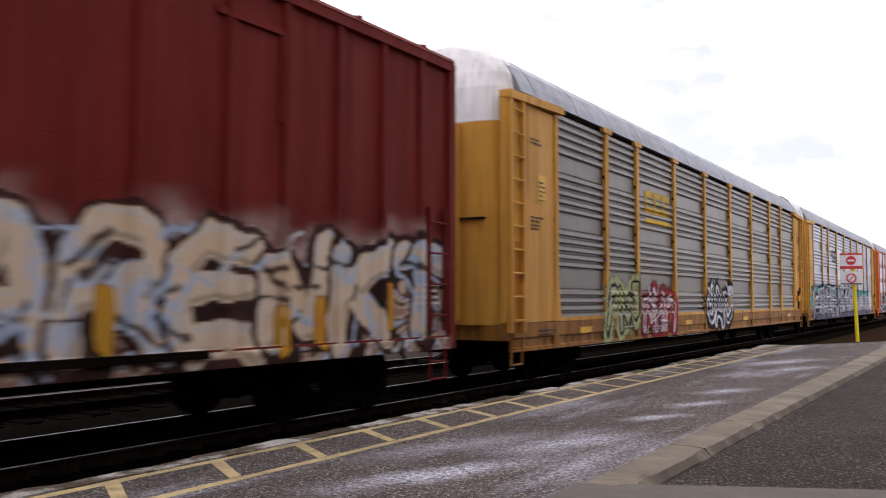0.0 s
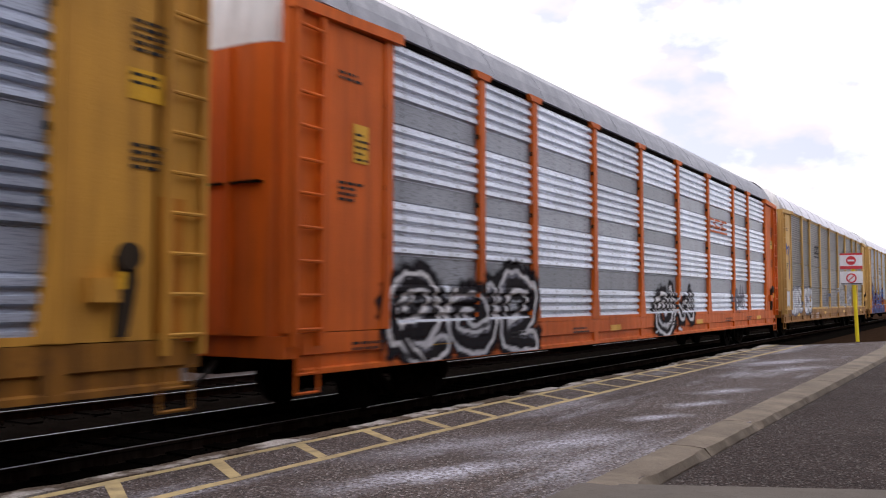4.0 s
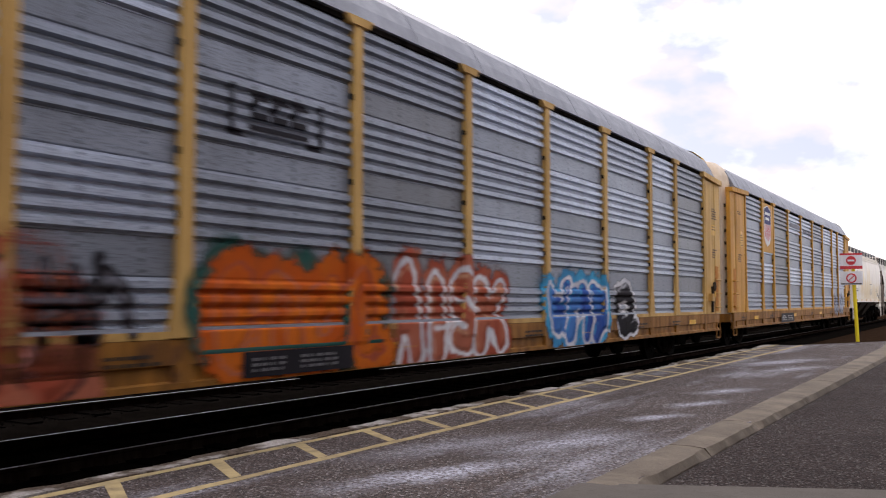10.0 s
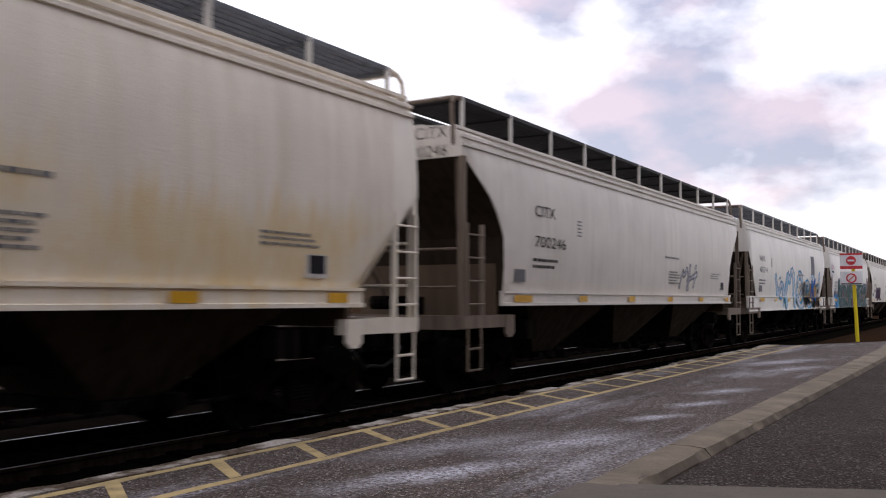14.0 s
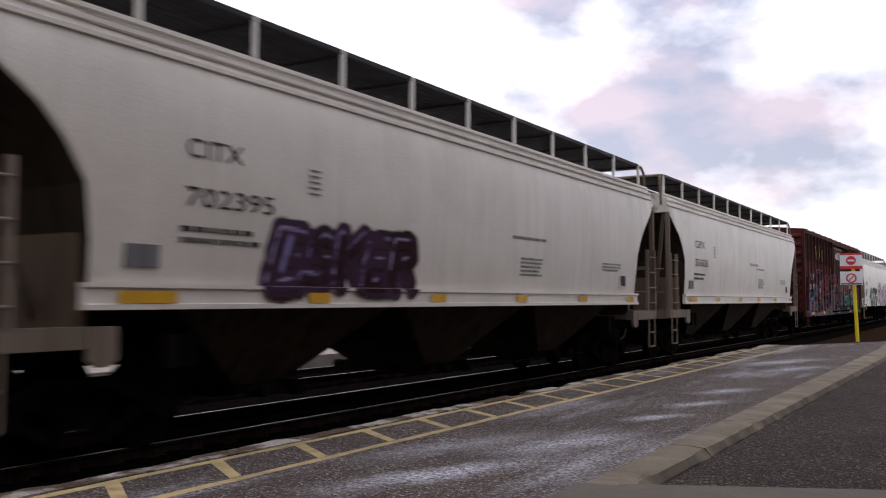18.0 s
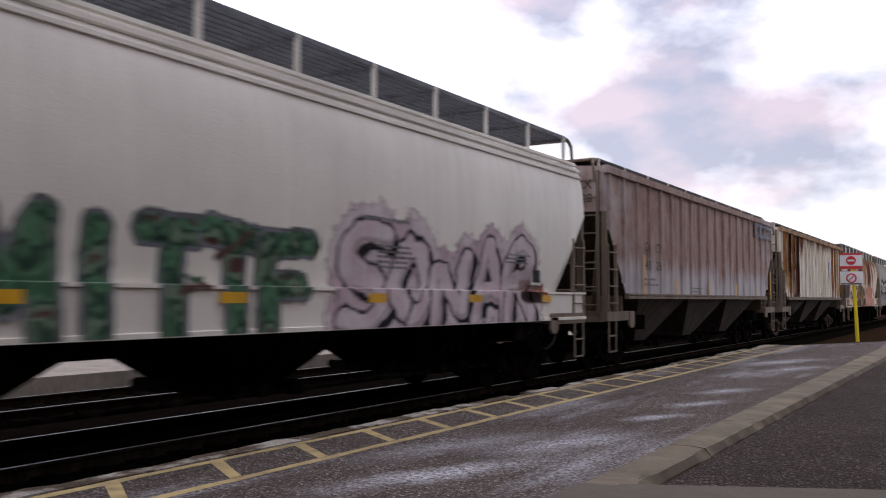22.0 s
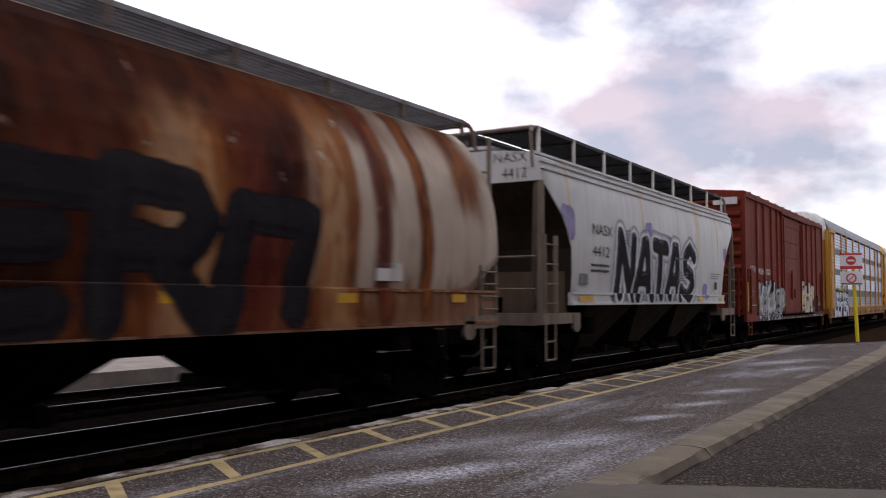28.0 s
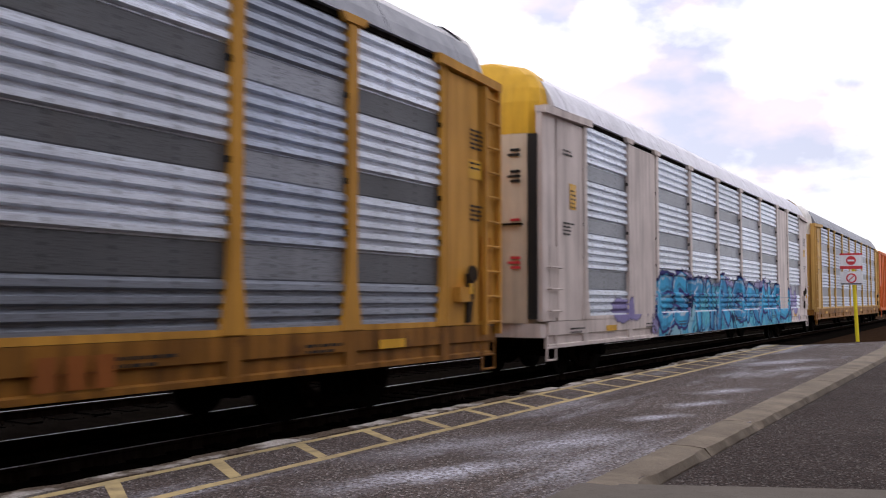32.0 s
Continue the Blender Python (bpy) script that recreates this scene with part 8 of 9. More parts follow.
for u, zz, k in ((4.9, 1.9, 0), (7.3, 2.5, 0), (6.1, 1.75, 1), (9.0, 1.8, 1), (10.2, 1.7, 0), (8.3, 1.4, 0), (12.5, 1.8, 0), (13.6, 1.7, 1)):
    lay(H11, [(blob((u - hl, zz), 0.2, 0.2, random.Random(int(u * 7)), 16, 0.08) if k == 0 else [(u - 0.06 - hl, zz - 0.25), (u + 0.06 - hl, zz - 0.25), (u + 0.09 - hl, zz + 0.25), (u - 0.02 - hl, zz + 0.25)], 0, 0)], [spray("sprayed dull crimson", (0.2, 0.05, 0.06), (0.15, 0.05, 0.07)) if k == 0 else S_ORANGE], "graffiti", "crimson dot" if k == 0 else "orange stroke", s11, 5)
lay(H11, [(q, 0, 0) for q in [blob((0.35 + 0.75 - hl, 3.15), 0.62, 0.36, random.Random(5), 22, 0.1)]] + [([(0.95 - hl, 2.85), (1.25 - hl, 2.85), (1.0 - hl, 2.6)], 0, 0)], [S_WHITE], "graffiti", "white speech bubble", s11, 1)
lettering(H11, s11, "COVID", 0.62 - hl, 3.17, 0.2, SIGNRED, 1.0, "graffiti", "red lettering in the bubble", 3)
bars(H11, s11, [(0.85 - hl, 2.98, 0.6, 0.1)], INK, "graffiti", "", 3)
lay(H11, [(q, 0, 0) for q in [blob((0.8 - hl, 2.45), 0.22, 0.4, random.Random(6), 14, 0.15), blob((15.9 - hl, 2.6), 0.42, 0.45, random.Random(8), 26, 0.22)]], [spray("sprayed dull pink", (0.3, 0.18, 0.2), (0.24, 0.2, 0.22))], "graffiti", "dull pink spiky ball", s11, 1)
lay(H11, [([(15.75 - hl, 1.75), (15.9 - hl, 1.75), (16.0 - hl, 2.3), (15.85 - hl, 2.3)], 0, 0)], [S_ORANGE], "graffiti", "orange handle", s11, 1)
hopper_marks(H12, s12, 17.3, "CITX", "702395", 2.45, 3.0, 2.5, 0.2, None, (0.8, 1.3), 8)
graffiti(H12, s12, "ESKER", 3.75 - 8.65, 6.7 - 8.65, 1.62, 2.42, [spray("sprayed dark brown", (0.035, 0.014, 0.02), (0.06, 0.03, 0.06)), spray("sprayed dark brown", (0.035, 0.014, 0.02), (0.06, 0.03, 0.06)), spray("sprayed dark brown", (0.035, 0.014, 0.02), (0.06, 0.03, 0.06)), S_LILAC], 121, 0.72, False, 0.1, "dark brown graffiti", 2, 0, 0.08, False, wave=0.03)
hopper_marks(H13, s13, 17.45, "CEFX", "351826", 2.25, 3.0, 2.5, 0.2, INK, (0.95, 1.3), 9)
bars(H13, s13, stencil_rows(8.8 - 8.72, 2.72, 1, 1.5, 0.08, 0.05, 12), spray("faded red stencil", (0.55, 0.3, 0.28)), "red_stencil", "faded red stencil")

LIGHTTRUCK = paint("dusty rust truck casting", (0.06, 0.036, 0.024), 0.85, grime=0.5)
for truck in TRUCKS:
    if truck.parent == H17:
        for ob in truck.children:
            if ob.name.startswith(("side_frame", "axle_box")):
                ob.data = ob.data.copy()
                ob.data.materials[0] = LIGHTTRUCK
# brown boxcar
h = 19.3 / 2
lay(B14, [([(0.2 - h, 3.4), (8.0 - h, 3.2), (8.0 - h, 4.6), (0.2 - h, 4.6)], 0, 0), ([(11.4 - h, 3.2), (19.2 - h, 3.3), (19.2 - h, 4.6), (11.4 - h, 4.6)], 0, 0)], [mural("sooty upper band", [(0.026, 0.0105, 0.008), (0.034, 0.013, 0.0095), (0.03, 0.012, 0.0085)], (0.018, 0.008, 0.006), 1.5, 0.02)], "weathered_band", "dark weathered upper band", sb14, 0)
WINE_M = mural("wine, teal and navy wall painting", [(0.16, 0.025, 0.028), (0.05, 0.012, 0.016), (0.035, 0.1, 0.1), (0.14, 0.03, 0.05), (0.012, 0.016, 0.04), (0.24, 0.05, 0.05), (0.06, 0.2, 0.19), (0.02, 0.02, 0.05)], (0.01, 0.008, 0.012), 0.6, 0.07, (2.3, 2.6), 0.8, ((0.045, 0.13, 0.13), 0.9, 1.6))
wash(B14, sb14, 1.4 - h, 19.0 - h, 0.83, 2.1, [(0.13, 0.024, 0.028), (0.05, 0.014, 0.02), (0.03, 0.07, 0.08), (0.15, 0.035, 0.045), (0.02, 0.02, 0.05), (0.2, 0.05, 0.05)], "wine-red and navy sprayed ground", 71, 0, 0.5, (0.012, 0.01, 0.014), 0.25, 0.9, 1.4)
wash(B14, sb14, 2.6 - h, 18.9 - h, 0.83, 1.2, [(0.045, 0.13, 0.13), (0.07, 0.2, 0.19), (0.03, 0.08, 0.09), (0.05, 0.15, 0.16)], "teal paint along the foot", 73, 1, 0.6, (0.015, 0.02, 0.03), 0.25, 0.92, 1.0)
bars(B14, sb14, [(2.0 + i * 0.75 - h, 3.45 + 0.12 * (i % 2), 0.1, 0.62 - 0.08 * (i % 3)) for i in range(8)], spray("old yellow bars", (0.42, 0.32, 0.06)), "old_lettering", "worn yellow lettering strokes", 1)
lettering(B14, sb14, "S P", 1.65 - h, 2.5, 0.28, PALEINK, 0.95)
lettering(B14, sb14, "691 795", 1.4 - h, 2.05, 0.26, PALEINK, 1.5)
WINE_F = mural("wine to teal letter fill", [(0.07, 0.2, 0.19), (0.09, 0.24, 0.23), (0.06, 0.17, 0.17), (0.075, 0.2, 0.2), (0.21, 0.044, 0.05), (0.22, 0.05, 0.055), (0.15, 0.034, 0.042), (0.17, 0.11, 0.12)])
WINE_D = mural("dark wine to teal letter fill", [(0.04, 0.12, 0.12), (0.02, 0.022, 0.06), (0.05, 0.13, 0.13), (0.1, 0.022, 0.03), (0.018, 0.016, 0.03), (0.17, 0.034, 0.038), (0.12, 0.026, 0.032)])
DULLROSE = spray("sprayed dull rose", (0.23, 0.13, 0.125), (0.15, 0.075, 0.075))
PALEROSE = spray("sprayed pale rose", (0.36, 0.34, 0.33), (0.26, 0.2, 0.2))
graffiti(B14, sb14, "AEKNT", 1.9 - h, 8.5 - h, 0.92, 2.7, [WINE_M, DULLROSE, WINE_D, DULLROSE], 141, 0.75, False, 0.15, "wine-red and teal letters with dull rose edges", 40, 2, 0.14, False, 0.045, 0.09, wave=0.1, up=0.45, inner=(0.016, 0.015, 0.03))
graffiti(B14, sb14, "nlwwlMl", 11.2 - h, 19.0 - h, 0.9, 2.84, [WINE_M, S_BLACK, WINE_F, PALEROSE], 142, 0.62, False, 0.1, "teal and wine-red letters with black and pale rose outlines", 34, 2, 0.12, True, 0.06, 0.0, wave=0.08, up=0.7, glow=(0.4, 0.27, 0.26))
graffiti(B14, sb14, "ES", 8.6 - h, 11.1 - h, 1.0, 2.5, [WINE_M, S_BLACK, WINE_D, DULLROSE], 145, 0.6, False, 0.2, "dim wine-red and teal letters on the door", 14, 2, 0.14, False, 0.04, 0.0, wave=0.12, up=0.3)
cloud_patch(B14, sb14, 8.5 - h, 18.8 - h, 0.84, 1.05, spray("sprayed dusk violet", (0.07, 0.03, 0.09), (0.1, 0.04, 0.06)), 12, "violet paint along the sill", 18, 2, 0.3)
graffiti(B14, sb14, "5", 1.0 - h, 2.3 - h, 1.0, 1.75, [spray("sprayed dusk lilac", (0.12, 0.1, 0.2), (0.18, 0.15, 0.24)), S_NAVY, DULLROSE, S_SILVER], 143, 0.24, True, 0, "small lilac graffiti", 8, 1)
lay(B14, [([(8.2 - h, 2.75), (11.2 - h, 2.75), (11.2 - h, 4.32), (8.2 - h, 4.32)], 0, 0)], [MATS["sooty upper band"]], "weathered_band", "dark weathered door panel", sb14, 0)
wash(B14, sb14, 8.75 - h, 10.9 - h, 3.9, 4.02, [(0.5, 0.47, 0.4), (0.62, 0.6, 0.56), (0.2, 0.13, 0.09), (0.55, 0.5, 0.42)], "torn white patch on the door", 14, 1, 0.35, None, 0.16, 0.92)
for u0, u1, z0, z1 in ((8.2, 8.32, 1.1, 4.3), (11.05, 11.17, 1.1, 4.3), (8.2, 11.15, 4.22, 4.3)):
    part("door_trim", boxes((u0 - h, u1 - h, -1.625, -1.6, z0, z1)), spray("dull zinc trim", (0.16, 0.13, 0.115), (0.05, 0.025, 0.02), 3.0), B14, "scuffed grey door trim")
# worn company lettering in plain red blocks, two rows
OLDRED = spray("old red lettering", (0.2, 0.055, 0.05), (0.13, 0.035, 0.032))
blocks(B14, sb14, 13.65 - h, 3.5, 0.5, 0.56, OLDRED, 1, "old_lettering", "faded red lettering", False, 0.0)
blocks(B14, sb14, 14.3 - h, 3.58, 2.9, 0.34, OLDRED, 7, "old_lettering", "faded red lettering", False, 0.0)
blocks(B14, sb14, 14.15 - h, 2.86, 0.42, 0.4, OLDRED, 1, "old_lettering", "faded red lettering", False, 0.0)
blocks(B14, sb14, 14.9 - h, 2.84, 1.95, 0.28, OLDRED, 5, "old_lettering", "faded red lettering", False, 0.0)
for u in (1.4, 4.6, 9.6, 13.9):
    bars(B14, sb14, [(u - h, 0.9, 0.5, 0.12)], REFLECT, "reflector", "yellow reflective strip", 6)
for u in (3.9, 8.9, 15.0, 17.0):
    part("placard", boxes((u - 0.16 - h, u + 0.16 - h, -1.6, -1.58, 1.9, 2.12)), spray("scuffed grey placard", (0.3, 0.26, 0.25), (0.2, 0.12, 0.12), 6.0), B14, "scuffed grey placard")

hopper_marks(H15, s15, 16.85, "CEFX", "13954", 1.5, 2.55, 2.05, 0.23, None, (0.9, 0.95), 10)
MOSS = mural("moss green letter fill", [(0.05, 0.13, 0.075), (0.09, 0.2, 0.12), (0.03, 0.07, 0.05), (0.16, 0.24, 0.17), (0.1, 0.05, 0.05)], (0.02, 0.025, 0.02), 0.3, 0.06)
graffiti(H15, s15, "MITTF", 4.1 - 8.42, 8.4 - 8.42, 1.05, 2.34, [S_WHITE, S_DGREY, MOSS, MOSS], 151, 0.66, False, 0, "moss green block letters", 3, 0, 0.04, False, 0.03, wave=0.02, size=0.25)
PINKFILL = mural("pale pink letter fill", [(0.62, 0.5, 0.54), (0.68, 0.6, 0.63), (0.55, 0.42, 0.48)], (0.3, 0.2, 0.26), 0.7, 0.02)
graffiti(H15, s15, "SONAR", 8.9 - 8.42, 14.5 - 8.42, 1.02, 2.5, [PINKFILL, S_BLACK, PINKFILL, PINKFILL], 152, 0.6, True, 0.1, "pale pink graffiti with dark outlines", 4, 0, 0.12, True, 0.04, 0.05)
cloud_patch(H15, s15, 13.9 - 8.42, 15.0 - 8.42, 1.5, 1.95, spray("sprayed coral", (0.5, 0.14, 0.09), (0.55, 0.3, 0.26)), 15, "coral spray patch", 4, 0, 0.5)

# brown-topped ribbed hopper
sr = (lambda x, z: -1.583, [], [])
hl = 17.15 / 2
for body, uu, zz in (("GA", 2.45, 2.7), ("CX", 3.25, 2.7), ("48", 2.45, 2.27), ("28", 3.25, 2.27)):
    lettering(H16, sr, body, uu - hl, zz, 0.22, INK, 0.42)
blocks(H16, sr, 14.0 - hl, 3.75, 2.9, 0.5, S_DGREY, 4, "emblem", "worn dark company emblem", False, 0.0)
for u, z0, z1 in ((2.35, 1.6, 2.6), (4.9, 1.6, 2.1), (8.0, 1.6, 2.05), (11.2, 1.6, 2.05), (14.2, 1.6, 2.05), (16.4, 1.6, 2.6)):
    bars(H16, sr, [(u - hl, z0, 0.12, z1 - z0)], REFLECT, "reflector", "upright yellow reflective strip", 1)
bars(H16, sr, stencil_rows(2.4 - hl, 2.02, 2, 0.9, 0.05, 0.08, 2) + stencil_rows(6.3 - hl, 1.85, 3, 0.9, 0.04, 0.05, 3), GREYINK, level=1)
hl = 17.3 / 2
rust_runs(H17, s17, 17.3, 1.5, 4.27, ((1.0, 1.0, 1.7, 0, 0.55, 2), (0.75, 0.5, 2.9, 0, 0.95, 1), (1.0, 0.3, 2.4, 3.3, 0.8, 1), (1.88, 0.3, 2.3, 0, 0.98, 0), (1.88, 0.28, 1.6, 2.4, 0.8, 1), (2.75, 0.24, 2.5, 3.8, 0.95, 0), (2.75, 0.28, 1.6, 0, 0.7, 1), (3.6, 0.32, 1.6, 0, 0.97, 0),
          (3.1, 0.3, 1.5, 2.0, 0.7, 1), (8.6, 9.0, 4.1, 0, 0.8, 1), (4.65, 0.14, 3.6, 0, 0.85, 1), (5.6, 0.1, 2.6, 0, 0.5, 2), (6.5, 0.1, 1.6, 0, 0.55, 2), (8.3, 0.1, 3.4, 0, 0.8, 1), (9.5, 0.09, 1.8, 0, 0.5, 2), (10.4, 0.16, 1.5, 0, 0.6, 2), (11.05, 0.13, 1.5, 0, 0.9, 0),
          (12.1, 0.14, 2.2, 0, 0.6, 2), (13.4, 0.22, 1.5, 0, 0.8, 1), (14.4, 0.2, 2.0, 0, 0.75, 1), (15.2, 0.3, 1.5, 0, 0.7, 2), (16.1, 0.3, 1.7, 0, 0.85, 1), (16.8, 0.25, 2.2, 0, 0.8, 1)), RUNS_ORANGE, "brown rust between pale ribs", 6)
for body, uu, zz in (("U", 2.65, 3.15), ("P", 3.5, 3.1), ("6", 4.25, 2.55), ("7", 5.1, 2.45)):
    lettering(H17, sr, body, uu - hl, zz, 0.28, INK, 0.2)
part("notice_board", boxes((12.0 - hl, 12.5 - hl, -1.6, -1.58, 2.9, 3.5)), spray("faded blue notice", (0.3, 0.32, 0.5), (0.6, 0.6, 0.62), 3.0), H17, "faded blue and white notice")
for u in (3.5, 9.3, 13.0):
    bars(H17, sr, stencil_rows(u - hl, 1.85, 3, 0.5, 0.05, 0.06, int(u)), GREYINK, level=1)

hl = 15.9 / 2
rust_runs(H18, s18, 15.9, 1.75, 4.3, ((8.2, 6.4, 2.6, 0, 0.22, 2), (8.2, 6.2, 3.7, 0, 0.5, 1), (0.9, 0.75, 2.75, 0, 0.95, 1), (1.3, 0.35, 2.2, 3.0, 0.9, 1), (8.2, 5.0, 4.0, 0, 0.75, 3), (4.0, 0.4, 2.9, 0, 0.6, 2), (6.0, 0.95, 2.45, 0, 0.97, 3), (7.2, 0.55, 3.3, 0, 0.8, 1),
          (10.9, 0.9, 2.4, 0, 0.97, 3), (8.9, 0.5, 2.6, 0, 0.6, 2), (12.8, 0.35, 2.9, 0, 0.8, 1), (14.2, 0.3, 3.2, 0, 0.75, 1), (3.1, 0.12, 3.2, 0, 0.6, 1)), RUSTS, "dark wine and orange rust patches", 4)
hopper_marks(H18, s18, 15.9, "NDYX", "816450", 2.4, 2.8, 2.15, 0.3, None, (1.25, 1.35), 11)
graffiti(H18, s18, "3", 1.5 - hl, 2.4 - hl, 1.6, 2.2, [S_SILVER, S_SILVER, S_SILVER, S_WHITE], 180, 0.16, False, 0, "thin grey tag", 0)
cloud_patch(H18, s18, 1.9 - hl, 4.4 - hl, 1.1, 1.95, spray("sprayed mint", (0.22, 0.42, 0.36), (0.15, 0.3, 0.27)), 17, "mint green spray", 4, 0, 0.3)
graffiti(H18, s18, "30", 2.4 - hl, 4.1 - hl, 1.0, 1.9, [S_TEAL, S_BLACK, S_DKTEAL, S_TEAL], 181, 0.26, False, 0, "teal and black graffiti", 4, 1)
wash(H18, s18, 3.9 - hl, 8.4 - hl, 1.18, 2.2, [(0.1, 0.06, 0.035), (0.16, 0.09, 0.05), (0.05, 0.045, 0.035), (0.3, 0.14, 0.06)], "brown and green sprayed ground", 111, 0, 0.5, None, 0.2, 0.8)
graffiti(H18, s18, "LIVOE", 3.9 - hl, 8.1 - hl, 1.0, 2.35, [S_TANRUST, S_BLACK, S_TANRUST, S_GREEN], 182, 0.75, False, 0, "brown graffiti with black outlines", 8, 1)
graffiti(H18, s18, "ANVIL", 8.1 - hl, 13.2 - hl, 1.0, 2.3, [S_PEACH, S_ORANGE, S_PEACH, S_ORANGE], 183, 0.85, True, 0.1, "peach and orange letters", 8, 1)
hl = 17.4 / 2
graffiti(H19, s19, "JUSTO", 1.7 - hl, 5.3 - hl, 2.15, 2.85, [S_BLACK, S_BLACK, S_WHITE, S_WHITE], 191, 0.5, True, 0, "white letters on black", 2)
graffiti(H19, s19, "34", 4.3 - hl, 6.2 - hl, 1.25, 2.25, [S_SKY, S_BLUE, S_ICE, S_SKY], 192, 0.26, False, 0.1, "blue graffiti", 4)
graffiti(H19, s19, "ALIBA", 6.9 - hl, 15.2 - hl, 1.2, 2.95, [S_DGREY, S_SILVER, S_BLACK, S_NAVY], 193, 0.5, False, 0.3, "black graffiti with silver edges", 8)
bars(H19, s19, stencil_rows(1.8 - hl, 2.0, 3, 1.6, 0.1, 0.1, 3), GREYINK, level=1)
hl = 16.4 / 2
rust_runs(H20, s20, 16.4, 1.2, 4.33, ((8.0, 3.9, 0.8, 0, 0.92, 4), (1.0, 0.5, 1.0, 2.2, 0.4, 2), (1.9, 0.22, 2.3, 0, 0.85, 1), (3.4, 0.12, 1.8, 0, 0.85, 1), (3.9, 0.35, 0.9, 0, 0.75, 2), (4.3, 0.25, 0.9, 0, 0.7, 1),
          (5.0, 0.62, 0.8, 0, 0.95, 0), (5.5, 0.3, 0.8, 0, 0.7, 3), (6.4, 0.75, 0.8, 3.75, 0.8, 2), (6.2, 0.4, 0.9, 3.3, 0.6, 5), (6.9, 0.12, 1.0, 0, 0.6, 1), (8.0, 0.95, 0.8, 0, 0.97, 0), (8.5, 0.5, 2.6, 0, 0.85, 3), (9.75, 0.5, 0.8, 3.6, 0.7, 2),
          (9.6, 0.2, 1.2, 3.4, 0.5, 5), (10.3, 0.16, 1.0, 0, 0.75, 1), (11.0, 0.55, 0.8, 0, 0.9, 3), (11.3, 0.35, 2.6, 0, 0.9, 0), (7.8, 4.0, 3.55, 0, 0.93, 0), (8.3, 1.3, 2.9, 0, 0.85, 0), (12.2, 0.4, 0.9, 0, 0.7, 2), (12.5, 0.14, 1.4, 0, 0.75, 1), (12.6, 1.8, 3.9, 0, 0.8, 4),
          (13.2, 0.16, 1.0, 0, 0.8, 3), (14.2, 0.16, 1.2, 0, 0.92, 1), (13.4, 0.12, 3.0, 0, 0.7, 1), (15.6, 0.5, 3.0, 0, 0.75, 1), (8.0, 8.2, 1.2, 1.45, 0.5, 1)), RUSTS + ([(0.5, 0.33, 0.2), (0.44, 0.27, 0.15)],), "broad orange and dark brown rust bands", 8, 0, 0.25)
lettering(H20, s20, "ITFX 14403", 1.65 - hl, 2.27, 0.24, INK, 2.0)
graffiti(H20, s20, "mIcRo", 4.2 - hl, 11.6 - hl, 1.2, 2.8, [S_BLACK, S_BLACK, S_BLACK, S_BLACK], 201, 0.52, False, 0.14, "large black letters", 0, 2, 0.06, False, 0.03, 0.0, wave=0.02)
bars(H20, s20, stencil_rows(1.4 - hl, 1.95, 2, 1.6, 0.03, 0.05, 2), GREYINK, level=1)
part("data_plate", boxes((13.0 - hl, 13.6 - hl, s20[0](0, 1.9) - 0.015, s20[0](0, 1.9) + 0.1, 1.8, 2.05)), PALEINK, H20, "pale data plate")
hl = 14.2 / 2
hopper_marks(H21, s21, 14.2, "NASX", "4412", 2.35, 2.9, 2.45, 0.22, None, (1.1, 0.95), 12)
for u, zz, k in ((1.1, 3.05, 0.3), (4.6, 2.9, 0.24), (5.9, 3.1, 0.26), (7.4, 2.95, 0.24), (8.0, 2.1, 0.3), (9.3, 3.0, 0.22), (13.0, 2.9, 0.2), (10.9, 1.8, 0.2)):
    cloud_patch(H21, s21, u - k - hl, u + k - hl, zz - k, zz + k, S_LILAC, int(u * 9), "lilac sprayed dot", 2, 1, 0.1, "graffiti")
wash(H21, s21, 3.8 - hl, 9.4 - hl, 1.72, 2.0, [(0.4, 0.4, 0.46), (0.3, 0.3, 0.36)], "grey spray behind the letters", 91, 0, 0.5, None, 0.25, 0.6)
graffiti(H21, s21, "NATAS", 3.7 - hl, 9.75 - hl, 1.46, 3.08, [S_SILVER, S_WHITE, S_BLACK, S_DGREY], 211, 0.62, False, 0.1, "black letters with silver edges", 0, 2, 0.06, False, 0.07, 0.0, wave=0.025, glow=(0.34, 0.34, 0.4))

# red-brown boxcar
h = 16.05 / 2
lettering(B22, sb22, "GTW", 0.78 - h, 2.5, 0.24, PALEINK, 0.85)
lettering(B22, sb22, "406 300", 1.95 - h, 2.48, 0.22, PALEINK, 2.1)
part("number_board", boxes((-h - 0.16, -h - 0.12, -1.35, -0.55, 4.78, 5.02)), PALEINK, B22, "white number board on the end")
bars(B22, sb22, stencil_rows(0.78 - h, 1.95, 3, 0.4, 0.05, 0.07, 3) + stencil_rows(1.95 - h, 2.1, 1, 2.2, 0.05, 0.07, 4), GREYINK)
for u, z0, z1 in ((0.06, 1.15, 2.15), (1.86, 1.2, 1.7), (4.35, 1.25, 1.75), (5.95, 1.25, 1.8), (10.2, 1.25, 1.8), (12.1, 1.3, 1.8), (14.45, 1.3, 1.75), (15.95, 1.2, 2.1)):
    bars(B22, (lambda x, z: -1.592, [], []), [(u - h, z0, 0.1, z1 - z0)], REFLECT, "reflector", "upright yellow reflective strip", 1)
for u in (0.85, 14.6):
    bars(B22, sb22, [(u - h, 1.32, 0.75, 0.1)], S_BLACK, "reflector_ground", "", 0)
    bars(B22, sb22, [(u - h, 1.36, 0.75, 0.035)], REFLECT, "reflector", "thin yellow strip", 3)
